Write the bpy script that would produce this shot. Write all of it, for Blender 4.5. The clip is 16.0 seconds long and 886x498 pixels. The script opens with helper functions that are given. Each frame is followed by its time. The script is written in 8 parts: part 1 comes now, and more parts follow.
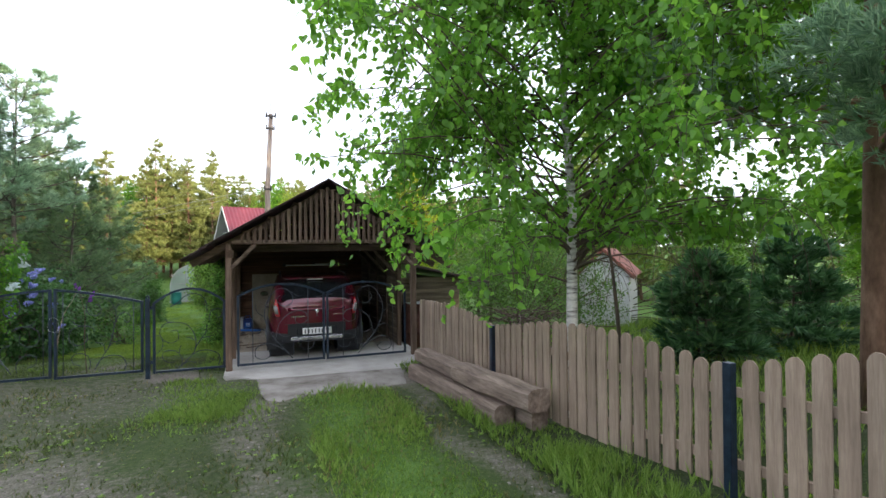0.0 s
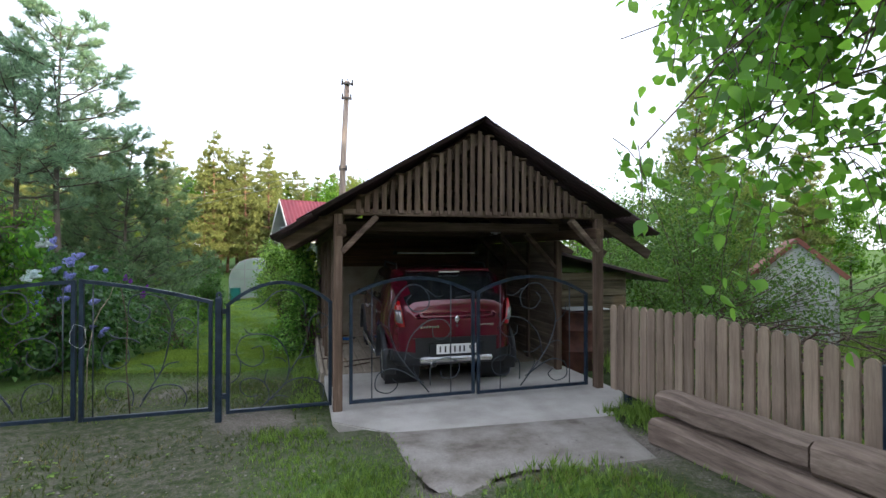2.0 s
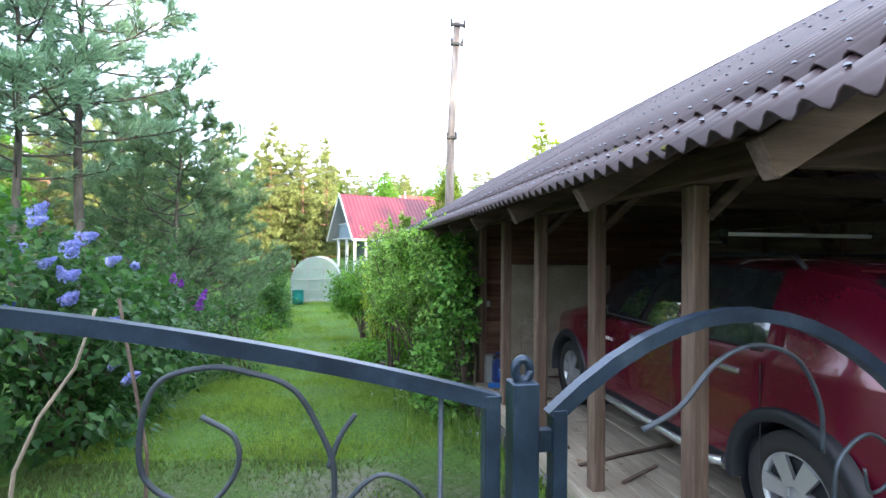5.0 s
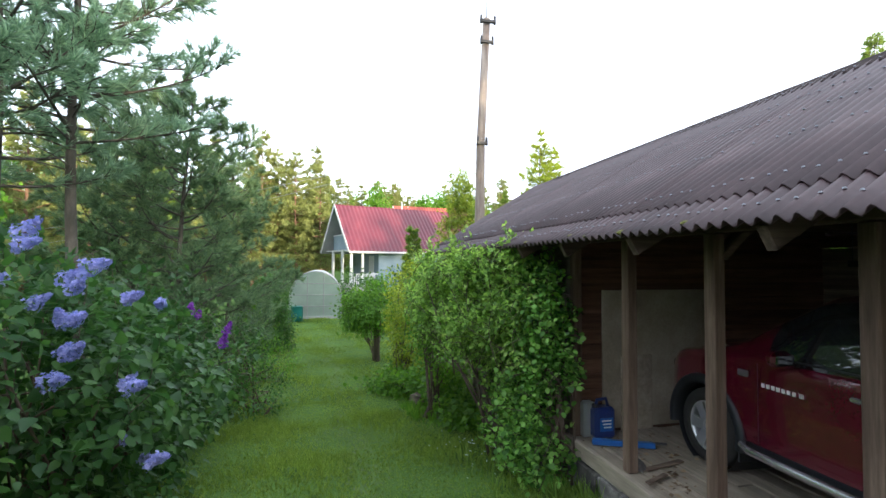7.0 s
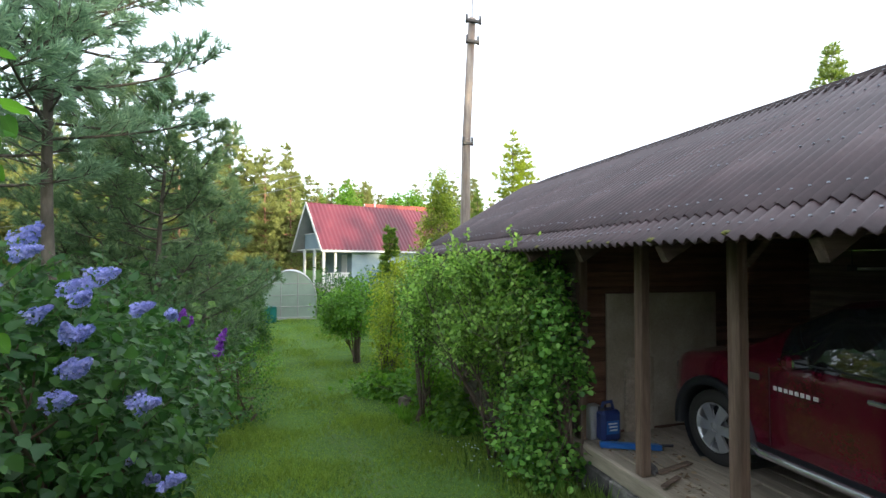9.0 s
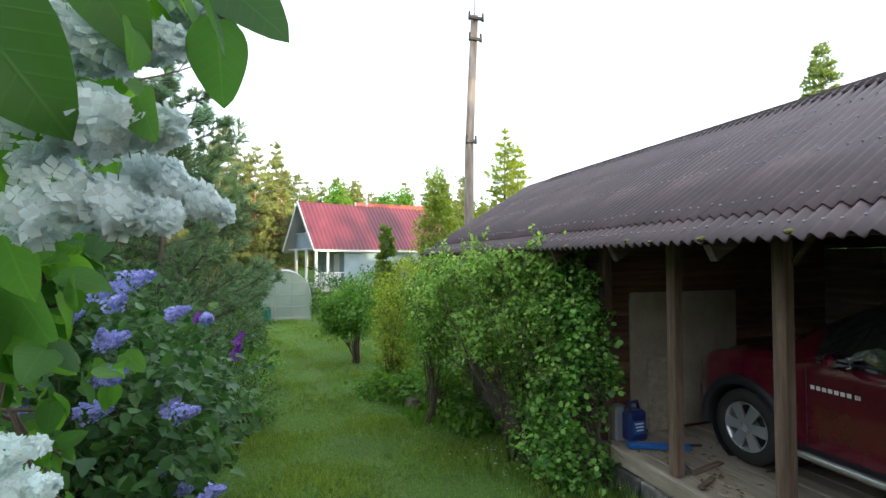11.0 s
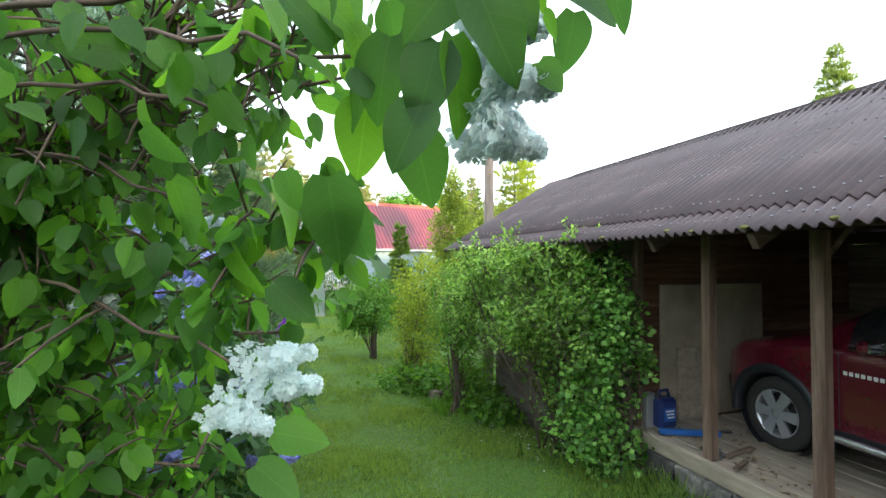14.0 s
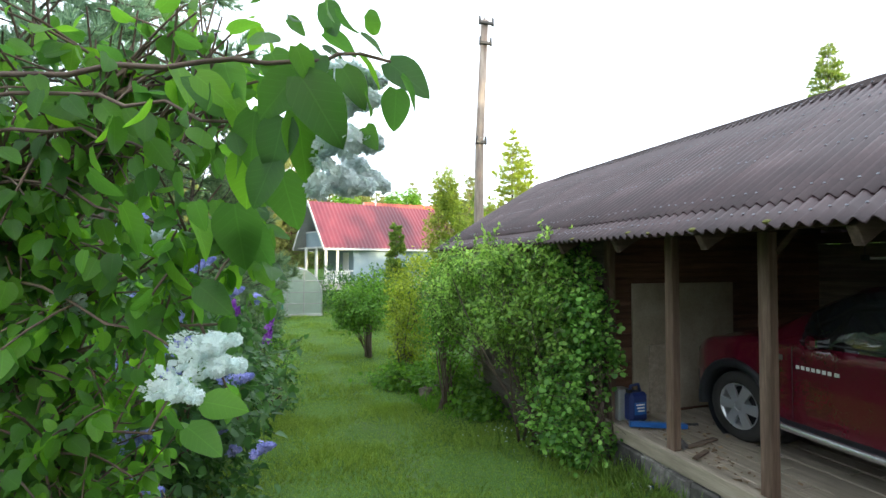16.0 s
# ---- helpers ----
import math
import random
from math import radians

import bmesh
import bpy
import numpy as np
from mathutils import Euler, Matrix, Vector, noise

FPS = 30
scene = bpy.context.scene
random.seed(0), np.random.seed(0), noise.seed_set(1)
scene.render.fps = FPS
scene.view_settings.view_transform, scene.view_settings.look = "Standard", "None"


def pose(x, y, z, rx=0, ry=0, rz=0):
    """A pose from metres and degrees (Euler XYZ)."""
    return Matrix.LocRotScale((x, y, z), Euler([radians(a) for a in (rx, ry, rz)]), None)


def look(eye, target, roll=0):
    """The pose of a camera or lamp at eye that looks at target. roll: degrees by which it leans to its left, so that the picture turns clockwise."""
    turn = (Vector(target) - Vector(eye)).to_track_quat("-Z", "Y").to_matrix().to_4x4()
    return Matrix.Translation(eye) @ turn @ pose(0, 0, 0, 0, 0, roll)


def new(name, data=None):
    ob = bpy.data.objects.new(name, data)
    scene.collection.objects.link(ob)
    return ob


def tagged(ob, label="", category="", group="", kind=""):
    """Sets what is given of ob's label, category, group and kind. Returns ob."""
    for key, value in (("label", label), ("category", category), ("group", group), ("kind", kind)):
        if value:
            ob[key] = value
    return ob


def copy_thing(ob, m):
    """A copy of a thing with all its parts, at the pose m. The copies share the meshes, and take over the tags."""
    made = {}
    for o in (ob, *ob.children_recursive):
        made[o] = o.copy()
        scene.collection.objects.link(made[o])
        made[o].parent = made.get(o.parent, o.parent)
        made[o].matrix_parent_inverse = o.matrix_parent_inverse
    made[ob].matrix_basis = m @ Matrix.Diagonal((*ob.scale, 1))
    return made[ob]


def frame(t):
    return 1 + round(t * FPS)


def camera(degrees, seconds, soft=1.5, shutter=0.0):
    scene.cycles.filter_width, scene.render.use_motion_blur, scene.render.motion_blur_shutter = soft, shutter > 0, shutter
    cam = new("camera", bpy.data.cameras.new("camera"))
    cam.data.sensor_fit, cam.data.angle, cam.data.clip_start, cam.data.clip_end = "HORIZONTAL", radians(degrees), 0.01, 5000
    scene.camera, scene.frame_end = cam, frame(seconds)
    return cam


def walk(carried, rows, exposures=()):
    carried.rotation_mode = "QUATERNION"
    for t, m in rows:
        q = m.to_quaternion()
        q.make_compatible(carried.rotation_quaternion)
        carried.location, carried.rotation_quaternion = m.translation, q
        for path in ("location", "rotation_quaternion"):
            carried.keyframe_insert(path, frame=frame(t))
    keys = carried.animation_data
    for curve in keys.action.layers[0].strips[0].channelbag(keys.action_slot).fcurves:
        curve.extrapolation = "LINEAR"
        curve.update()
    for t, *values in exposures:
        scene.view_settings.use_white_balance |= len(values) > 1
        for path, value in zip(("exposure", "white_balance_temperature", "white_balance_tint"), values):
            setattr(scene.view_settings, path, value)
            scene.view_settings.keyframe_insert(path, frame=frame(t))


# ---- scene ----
cam = camera(85.1, 16.0)
PATH = [
    (0, (-0.136, 2.273, 1.866), (0.591, 4.136, 1.879), -0.6),
    (0.5, (-0.309, 3.129, 1.84), (0.285, 5.039, 1.847), -0.5),
    (1, (-0.443, 3.952, 1.761), (0.112, 5.873, 1.769), -0.2),
    (1.5, (-0.65, 4.842, 1.645), (-0.091, 6.762, 1.653), -0.1),
    (2, (-0.883, 5.627, 1.642), (-0.323, 7.547, 1.655), -0.0),
    (2.5, (-1.103, 6.419, 1.612), (-0.571, 8.347, 1.624), -0.1),
    (3, (-1.257, 7.137, 1.562), (-0.776, 9.078, 1.579), 0.2),
    (3.5, (-1.393, 7.857, 1.512), (-0.957, 9.809, 1.53), 0.2),
    (4, (-1.58, 8.526, 1.49), (-1.166, 10.483, 1.509), 0.1),
    (4.5, (-1.84, 9.203, 1.466), (-1.444, 11.163, 1.483), 0.3),
    (4.8, (-1.996, 9.54, 1.463), (-1.602, 11.5, 1.484), -0.0),
    (5, (-2.059, 9.768, 1.478), (-1.667, 11.729, 1.499), 0.5),
    (5.2, (-2.146, 9.993, 1.488), (-1.755, 11.954, 1.507), 0.1),
    (7.3, (-2.817, 11.005, 1.631), (-2.348, 12.948, 1.699), 0.1),
    (7.5, (-2.826, 11.018, 1.645), (-2.341, 12.957, 1.712), -0.1),
    (8, (-2.903, 11.037, 1.651), (-2.384, 12.968, 1.713), -0.1),
    (10.5, (-3.36, 11.292, 1.681), (-2.738, 13.192, 1.733), -0.0),
    (11, (-3.4, 11.308, 1.673), (-2.779, 13.208, 1.724), -0.2),
    (11.5, (-3.45, 11.312, 1.663), (-2.834, 13.214, 1.715), -0.1),
    (12, (-3.556, 11.316, 1.65), (-2.937, 13.217, 1.703), -0.0),
    (12.5, (-3.603, 11.315, 1.633), (-2.993, 13.219, 1.685), -0.1),
    (13, (-3.664, 11.293, 1.632), (-3.057, 13.198, 1.68), -0.1),
    (13.5, (-3.713, 11.275, 1.606), (-3.11, 13.181, 1.657), 0.1),
    (14, (-3.74, 11.248, 1.582), (-3.141, 13.156, 1.635), 0.2),
    (14.5, (-3.751, 11.194, 1.581), (-3.153, 13.102, 1.633), 0.1),
    (15, (-3.722, 11.136, 1.583), (-3.128, 13.045, 1.635), 0.1),
    (15.5, (-3.674, 11.069, 1.587), (-3.08, 12.978, 1.638), 0.1),
    (16, (-3.597, 10.989, 1.594), (-3.002, 12.898, 1.645), -0.0),
]
walk(cam, [(t, look(eye, target, roll)) for t, eye, target, roll in PATH], exposures=[(0.0, 1.16, 6250, 13), (0.5, 1.1, 6200, 13), (1.5, 1.03, 6150, 13), (2.5, 1.15, 5950, 14), (3.5, 1.87, 5700, 14), (4.5, 2.19, 5650, 12), (5.0, 2.11, 5650, 12), (7.5, 1.3, 6150, 9), (11.0, 1.25, 6200, 8), (12.5, 1.52, 6250, 7), (14.5, 1.75, 6250, 6), (16.0, 1.58, 6250, 6)])

# ---- light ----
SUN_AZ, SUN_EL = radians(160), radians(7.5)      # clockwise from +y
world = bpy.data.worlds.new("sky")
scene.world = world
world.use_nodes = True
wn, wl = world.node_tree.nodes, world.node_tree.links
sky = wn.new("ShaderNodeTexSky")
sky.sky_type = "NISHITA"
sky.sun_disc = False
sky.sun_elevation, sky.sun_rotation = radians(20), SUN_AZ
sky.air_density, sky.dust_density, sky.ozone_density = 1.0, 2.0, 1.0
veil = wn.new("ShaderNodeMix")
veil.data_type = "RGBA"
veil.inputs[0].default_value = 0.55
veil.inputs[7].default_value = (9.0, 9.2, 9.6, 1)
wl.new(sky.outputs[0], veil.inputs[6])
wl.new(veil.outputs[2], wn["Background"].inputs[0])
wn["Background"].inputs[1].default_value = 0.15
sun_data = bpy.data.lights.new("sun", "SUN")
sun_data.energy, sun_data.angle, sun_data.color = 5.0, radians(0.6), (1.0, 0.80, 0.52)
sun = new("sun", sun_data)
sd = Vector((math.sin(SUN_AZ) * math.cos(SUN_EL), math.cos(SUN_AZ) * math.cos(SUN_EL), math.sin(SUN_EL)))
sun.matrix_basis = look(sd * 60, (0, 0, 0))


# ---- materials ----
def material(name):
    m = bpy.data.materials.new(name)
    m.use_nodes = True
    return m, m.node_tree.nodes, m.node_tree.links, m.node_tree.nodes["Principled BSDF"]


def ramp(n, stops):
    r = n.new("ShaderNodeValToRGB")
    e = r.color_ramp.elements
    while len(e) < len(stops):
        e.new(0.5)
    for k, (p, c) in zip(e, stops):
        k.position, k.color = p, (*c, 1)
    return r


def coords(n, l, scale=(1, 1, 1)):
    tc, mp = n.new("ShaderNodeTexCoord"), n.new("ShaderNodeMapping")
    l.new(tc.outputs["Object"], mp.inputs[0])
    mp.inputs["Scale"].default_value = scale
    return mp


def noise_node(n, l, vec, scale, detail=5, rough=0.6):
    t = n.new("ShaderNodeTexNoise")
    t.inputs["Scale"].default_value, t.inputs["Detail"].default_value, t.inputs["Roughness"].default_value = scale, detail, rough
    l.new(vec.outputs[0], t.inputs["Vector"])
    return t


def bump(n, l, b, height, strength, distance=0.01):
    k = n.new("ShaderNodeBump")
    k.inputs["Strength"].default_value, k.inputs["Distance"].default_value = strength, distance
    l.new(height, k.inputs["Height"])
    l.new(k.outputs[0], b.inputs["Normal"])


def hsv(n, l, colour, value_from, lo, hi):
    h, mr = n.new("ShaderNodeHueSaturation"), n.new("ShaderNodeMapRange")
    l.new(value_from, mr.inputs[0])
    mr.inputs[3].default_value, mr.inputs[4].default_value = lo, hi
    l.new(mr.outputs[0], h.inputs["Value"])
    l.new(colour, h.inputs["Color"])
    return h


def surface(name, stops, scale=4.0, rough=0.8, metal=0.0, stretch=(1, 1, 1), fine=60.0, relief=0.3, vary=0.0, spec=0.5):
    """A two-scale mottled surface: large stains from `stops`, fine grain on top, relief by bump."""
    m, n, l, b = material(name)
    v = coords(n, l, stretch)
    big, small = noise_node(n, l, v, scale), noise_node(n, l, v, fine, 3)
    r = ramp(n, stops)
    l.new(big.outputs[0], r.inputs[0])
    h = hsv(n, l, r.outputs[0], small.outputs[0], 0.72, 1.28)
    out = h.outputs[0]
    if vary:
        oi = n.new("ShaderNodeObjectInfo")
        h2 = hsv(n, l, out, oi.outputs["Random"], 1 - vary, 1 + vary)
        out = h2.outputs[0]
    l.new(out, b.inputs["Base Color"])
    b.inputs["Roughness"].default_value, b.inputs["Metallic"].default_value = rough, metal
    b.inputs["Specular IOR Level"].default_value = spec
    bump(n, l, b, small.outputs[0], relief, 0.004)
    return m


def wood(name, c1, c2, c3, axis="z", rough=0.8, vary=0.15, knots=True):
    """Weathered timber with grain running along one axis."""
    m, n, l, b = material(name)
    s = {"x": (0.6, 9, 9), "y": (9, 0.6, 9), "z": (9, 9, 0.6)}[axis]
    v = coords(n, l, s)
    oi = n.new("ShaderNodeObjectInfo")
    shift = n.new("ShaderNodeVectorMath")
    shift.operation = "MULTIPLY_ADD"
    l.new(v.outputs[0], shift.inputs[0])
    shift.inputs[1].default_value = (1, 1, 1)
    sc = n.new("ShaderNodeMath")
    sc.operation, sc.inputs[1].default_value = "MULTIPLY", 37.0
    l.new(oi.outputs["Random"], sc.inputs[0])
    l.new(sc.outputs[0], shift.inputs[2])
    grain, fib = noise_node(n, l, shift, 1.6, 6, 0.65), noise_node(n, l, shift, 9.0, 4, 0.7)
    stain = noise_node(n, l, coords(n, l), 2.2, 4)
    r = ramp(n, [(0.3, c1), (0.52, c2), (0.72, c3)])
    l.new(grain.outputs[0], r.inputs[0])
    h = hsv(n, l, r.outputs[0], fib.outputs[0], 0.6, 1.4)
    h1 = hsv(n, l, h.outputs[0], stain.outputs[0], 0.65, 1.35)
    h2 = hsv(n, l, h1.outputs[0], oi.outputs["Random"], 1 - vary, 1 + vary)
    l.new(h2.outputs[0], b.inputs["Base Color"])
    b.inputs["Roughness"].default_value = rough
    b.inputs["Specular IOR Level"].default_value = 0.3
    bump(n, l, b, fib.outputs[0], 0.5, 0.004)
    return m


def calc(n, l, op, a, b=None, clamp=False):
    k = n.new("ShaderNodeMath")
    k.operation, k.use_clamp = op, clamp
    for i, q in enumerate((a, b)):
        if q is None:
            continue
        if isinstance(q, (int, float)):
            k.inputs[i].default_value = q
        else:
            l.new(q, k.inputs[i])
    return k.outputs[0]


def vein_shade(n, l, b, h):
    """Pale midrib and side veins drawn in each leaf's own coordinates, with relief."""
    uv, sp = n.new("ShaderNodeUVMap"), n.new("ShaderNodeSeparateXYZ")
    uv.uv_map = "leaf"
    l.new(uv.outputs[0], sp.inputs[0])
    side = calc(n, l, "ABSOLUTE", sp.outputs[0])
    rib = calc(n, l, "SUBTRACT", 1.0, calc(n, l, "MULTIPLY", side, 55.0), True)
    wave = calc(n, l, "SINE", calc(n, l, "MULTIPLY", calc(n, l, "SUBTRACT", sp.outputs[1], calc(n, l, "MULTIPLY", side, 0.75)), 46.0))
    fine = calc(n, l, "POWER", calc(n, l, "MAXIMUM", wave, 0.0), 14.0)
    vein = calc(n, l, "MAXIMUM", rib, calc(n, l, "MULTIPLY", fine, 0.45))
    out = hsv(n, l, h.outputs[0], vein, 1.0, 1.22)
    bump(n, l, b, vein, 0.25, 0.002)
    return out


def leafy(name, dark, mid, light, trans=0.45, rough=0.45, spec=0.3, veins=False):
    """Foliage: each leaf its own shade, light shining through."""
    m, n, l, b = material(name)
    geo = n.new("ShaderNodeNewGeometry")
    r = ramp(n, [(0.0, dark), (0.5, mid), (1.0, light)])
    l.new(geo.outputs["Random Per Island"], r.inputs[0])
    big = noise_node(n, l, coords(n, l), 1.3, 3)
    h = hsv(n, l, r.outputs[0], big.outputs[0], 0.7, 1.3)
    if veins:
        h = vein_shade(n, l, b, h)
    l.new(h.outputs[0], b.inputs["Base Color"])
    b.inputs["Roughness"].default_value = rough
    b.inputs["Specular IOR Level"].default_value = spec
    tr, mx = n.new("ShaderNodeBsdfTranslucent"), n.new("ShaderNodeMixShader")
    h3 = n.new("ShaderNodeHueSaturation")
    h3.inputs["Hue"].default_value, h3.inputs["Saturation"].default_value, h3.inputs["Value"].default_value = 0.485, 1.1, 1.5
    l.new(h.outputs[0], h3.inputs["Color"])
    l.new(h3.outputs[0], tr.inputs[0])
    mx.inputs[0].default_value = trans
    l.new(b.outputs[0], mx.inputs[1])
    l.new(tr.outputs[0], mx.inputs[2])
    l.new(mx.outputs[0], n["Material Output"].inputs[0])
    return m


def plain(name, colour, rough=0.5, metal=0.0, fine=90.0, relief=0.1, coat=0.0):
    m, n, l, b = material(name)
    t = noise_node(n, l, coords(n, l), fine, 3)
    t2 = noise_node(n, l, coords(n, l), 5.0, 3)
    rgb = n.new("ShaderNodeRGB")
    rgb.outputs[0].default_value = (*colour, 1)
    h = hsv(n, l, rgb.outputs[0], t.outputs[0], 0.9, 1.1)
    h2 = hsv(n, l, h.outputs[0], t2.outputs[0], 0.85, 1.15)
    l.new(h2.outputs[0], b.inputs["Base Color"])
    b.inputs["Roughness"].default_value, b.inputs["Metallic"].default_value, b.inputs["Coat Weight"].default_value = rough, metal, coat
    b.inputs["Coat Roughness"].default_value = 0.03
    bump(n, l, b, t.outputs[0], relief, 0.002)
    return m


def glassy(name, colour, rough=0.02, ior=1.45, trans=1.0):
    m, n, l, b = material(name)
    b.inputs["Base Color"].default_value = (*colour, 1)
    b.inputs["Roughness"].default_value, b.inputs["IOR"].default_value, b.inputs["Transmission Weight"].default_value = rough, ior, trans
    t = noise_node(n, l, coords(n, l), 3.0, 2)
    bump(n, l, b, t.outputs[0], 0.02, 0.01)
    return m


M_POST = wood("dark_timber", (0.056, 0.035, 0.025), (0.122, 0.083, 0.06), (0.225, 0.163, 0.121), "z")
M_BEAM_Y = wood("dark_timber_y", (0.044, 0.027, 0.019), (0.1, 0.065, 0.044), (0.188, 0.125, 0.088), "y")
M_BEAM_X = wood("dark_timber_x", (0.056, 0.037, 0.027), (0.131, 0.092, 0.068), (0.25, 0.188, 0.14), "x")
# copy of the timber, darkened in colour for the shade under the roof
M_BEAM_D = wood("shaded_timber", (0.04, 0.027, 0.02), (0.09, 0.064, 0.047), (0.16, 0.115, 0.085), "x")
M_SHED = wood("shed_board", (0.05, 0.026, 0.017), (0.115, 0.06, 0.038), (0.19, 0.105, 0.07), "x", vary=0.25)
M_SHEDY = wood("shed_board_grey", (0.08, 0.065, 0.055), (0.16, 0.135, 0.115), (0.25, 0.21, 0.18), "y", vary=0.2)
M_FENCE = wood("fence_wood", (0.203, 0.152, 0.114), (0.28, 0.213, 0.159), (0.355, 0.284, 0.218), "z", vary=0.18)
M_LOG = wood("old_log", (0.082, 0.059, 0.045), (0.189, 0.143, 0.115), (0.295, 0.238, 0.193), "y", vary=0.12)
M_DECK = wood("deck_board", (0.23, 0.195, 0.15), (0.31, 0.265, 0.205), (0.40, 0.345, 0.27), "y", rough=0.9, vary=0.16)
M_PLY = surface("old_plywood", [(0.3, (0.21, 0.175, 0.125)), (0.6, (0.37, 0.32, 0.24)), (0.8, (0.46, 0.41, 0.32))], 1.6, 0.8)
M_ROOF = surface("bitumen_sheet", [(0.3, (0.030, 0.016, 0.019)), (0.55, (0.053, 0.030, 0.033)), (0.8, (0.086, 0.054, 0.057))], 1.8, 0.45, fine=30, relief=0.04, vary=0.1)
M_CONC = surface("concrete", [(0.3, (0.27, 0.255, 0.235)), (0.55, (0.38, 0.365, 0.34)), (0.8, (0.46, 0.445, 0.42))], 1.7, 0.9, fine=70, relief=0.4)
M_RAMP = surface("worn_cement", [(0.32, (0.10, 0.085, 0.07)), (0.45, (0.185, 0.168, 0.148)), (0.6, (0.245, 0.23, 0.21)), (0.8, (0.29, 0.275, 0.25))], 2.6, 0.95, fine=60, relief=0.35)
M_BLOCK = surface("old_block", [(0.3, (0.05, 0.047, 0.043)), (0.55, (0.15, 0.142, 0.13)), (0.75, (0.36, 0.35, 0.33))], 7.0, 0.95, fine=45, relief=0.9, vary=0.45)
M_RAG = surface("grey_rag", [(0.3, (0.06, 0.055, 0.055)), (0.55, (0.10, 0.095, 0.09)), (0.8, (0.17, 0.16, 0.15))], 20.0, 0.95, fine=120, relief=0.6)
M_FOUND = surface("rough_concrete", [(0.3, (0.16, 0.15, 0.13)), (0.55, (0.30, 0.28, 0.25)), (0.8, (0.42, 0.4, 0.36))], 5.0, 0.95, fine=40, relief=0.8)
M_IRON = surface("blue_grey_iron", [(0.35, (0.010, 0.019, 0.036)), (0.6, (0.022, 0.039, 0.066)), (0.85, (0.062, 0.088, 0.12))], 9.0, 0.36, 0.35, fine=140, relief=0.25)
M_BRASS = surface("scroll_iron", [(0.3, (0.025, 0.033, 0.045)), (0.6, (0.05, 0.062, 0.075)), (0.85, (0.13, 0.125, 0.10))], 8.0, 0.45, 0.4, fine=140, relief=0.25)
M_PAINT = plain("dark_red_paint", (0.115, 0.0055, 0.022), 0.22, 0.3, coat=1.0, relief=0.0)
M_PLASTIC = plain("black_plastic", (0.012, 0.014, 0.018), 0.5)
M_RUBBER = plain("tyre_rubber", (0.022, 0.021, 0.02), 0.85)
M_ALLOY = plain("alloy", (0.55, 0.56, 0.57), 0.32, 0.7)
M_CHROME = plain("silver_trim", (0.62, 0.63, 0.64), 0.25, 0.8)
M_CARGLASS = glassy("tinted_glass", (0.03, 0.036, 0.042), 0.0, 1.9, 0.5)
M_BOTTLE = glassy("clear_plastic", (0.85, 0.9, 0.9), 0.08, 1.4, 0.85)
M_LENS = plain("clear_lens", (0.26, 0.24, 0.25), 0.12, 0.6, coat=1.0)
M_REDLENS = plain("red_lens", (0.42, 0.008, 0.012), 0.15, 0.0, coat=1.0)
M_WHITE = plain("white_paint", (0.62, 0.63, 0.64), 0.6)
M_SOFFIT = plain("grey_soffit", (0.30, 0.31, 0.32), 0.7)
M_PLATE = plain("plate_white", (0.75, 0.75, 0.75), 0.4)
M_BLACK = plain("black_mark", (0.02, 0.02, 0.022), 0.5)
M_SIDING = surface("pale_siding", [(0.3, (0.19, 0.26, 0.31)), (0.6, (0.24, 0.315, 0.36)), (0.8, (0.29, 0.36, 0.41))], 1.0, 0.7)
M_TILE = surface("red_metal_tile", [(0.3, (0.08, 0.010, 0.02)), (0.6, (0.105, 0.016, 0.027)), (0.8, (0.145, 0.028, 0.038))], 0.8, 0.3, relief=0.1, vary=0.06)
M_POLY = leafy("polycarbonate", (0.30, 0.38, 0.34), (0.34, 0.42, 0.375), (0.38, 0.46, 0.41), 0.45, 0.25)
M_GALV = plain("galvanised", (0.42, 0.44, 0.44), 0.5, 0.6)
M_TEAL = plain("teal_plastic", (0.01, 0.14, 0.13), 0.45)
M_BLUE = plain("blue_plastic", (0.015, 0.03, 0.13), 0.4)
M_BLUE2 = plain("bright_blue_plastic", (0.02, 0.11, 0.36), 0.4)
M_POLE = surface("pole_concrete", [(0.3, (0.16, 0.12, 0.10)), (0.55, (0.30, 0.25, 0.21)), (0.8, (0.44, 0.39, 0.35))], 3.0, 0.9, stretch=(4, 4, 0.5))
M_BARK = surface("bark", [(0.3, (0.045, 0.034, 0.026)), (0.55, (0.10, 0.078, 0.06)), (0.8, (0.18, 0.145, 0.115))], 9.0, 0.95, stretch=(1, 1, 0.35), fine=50, relief=0.9)
M_PINETOP = surface("young_pine_bark", [(0.3, (0.05, 0.045, 0.036)), (0.55, (0.10, 0.088, 0.072)), (0.8, (0.17, 0.15, 0.122))], 9.0, 0.95, stretch=(1, 1, 0.35), fine=40, relief=0.9)
M_PINEBARK = surface("pine_bark", [(0.3, (0.09, 0.048, 0.03)), (0.55, (0.20, 0.115, 0.075)), (0.8, (0.32, 0.2, 0.14))], 9.0, 0.95, stretch=(1, 1, 0.35), fine=40, relief=0.9)
M_TWIG = surface("twig", [(0.3, (0.06, 0.04, 0.03)), (0.7, (0.13, 0.095, 0.07))], 12.0, 0.9, fine=90)
M_STONE = leafy("pebble", (0.076, 0.068, 0.06), (0.14, 0.128, 0.111), (0.238, 0.221, 0.2), 0.0, 0.9)
M_RIDGE = surface("ridge_bitumen", [(0.3, (0.018, 0.013, 0.013)), (0.7, (0.05, 0.038, 0.036))], 5.0, 0.95, fine=60, relief=0.5, spec=0.1)
M_NAIL = plain("nail_cap", (0.21, 0.22, 0.25), 0.5, 0.2)
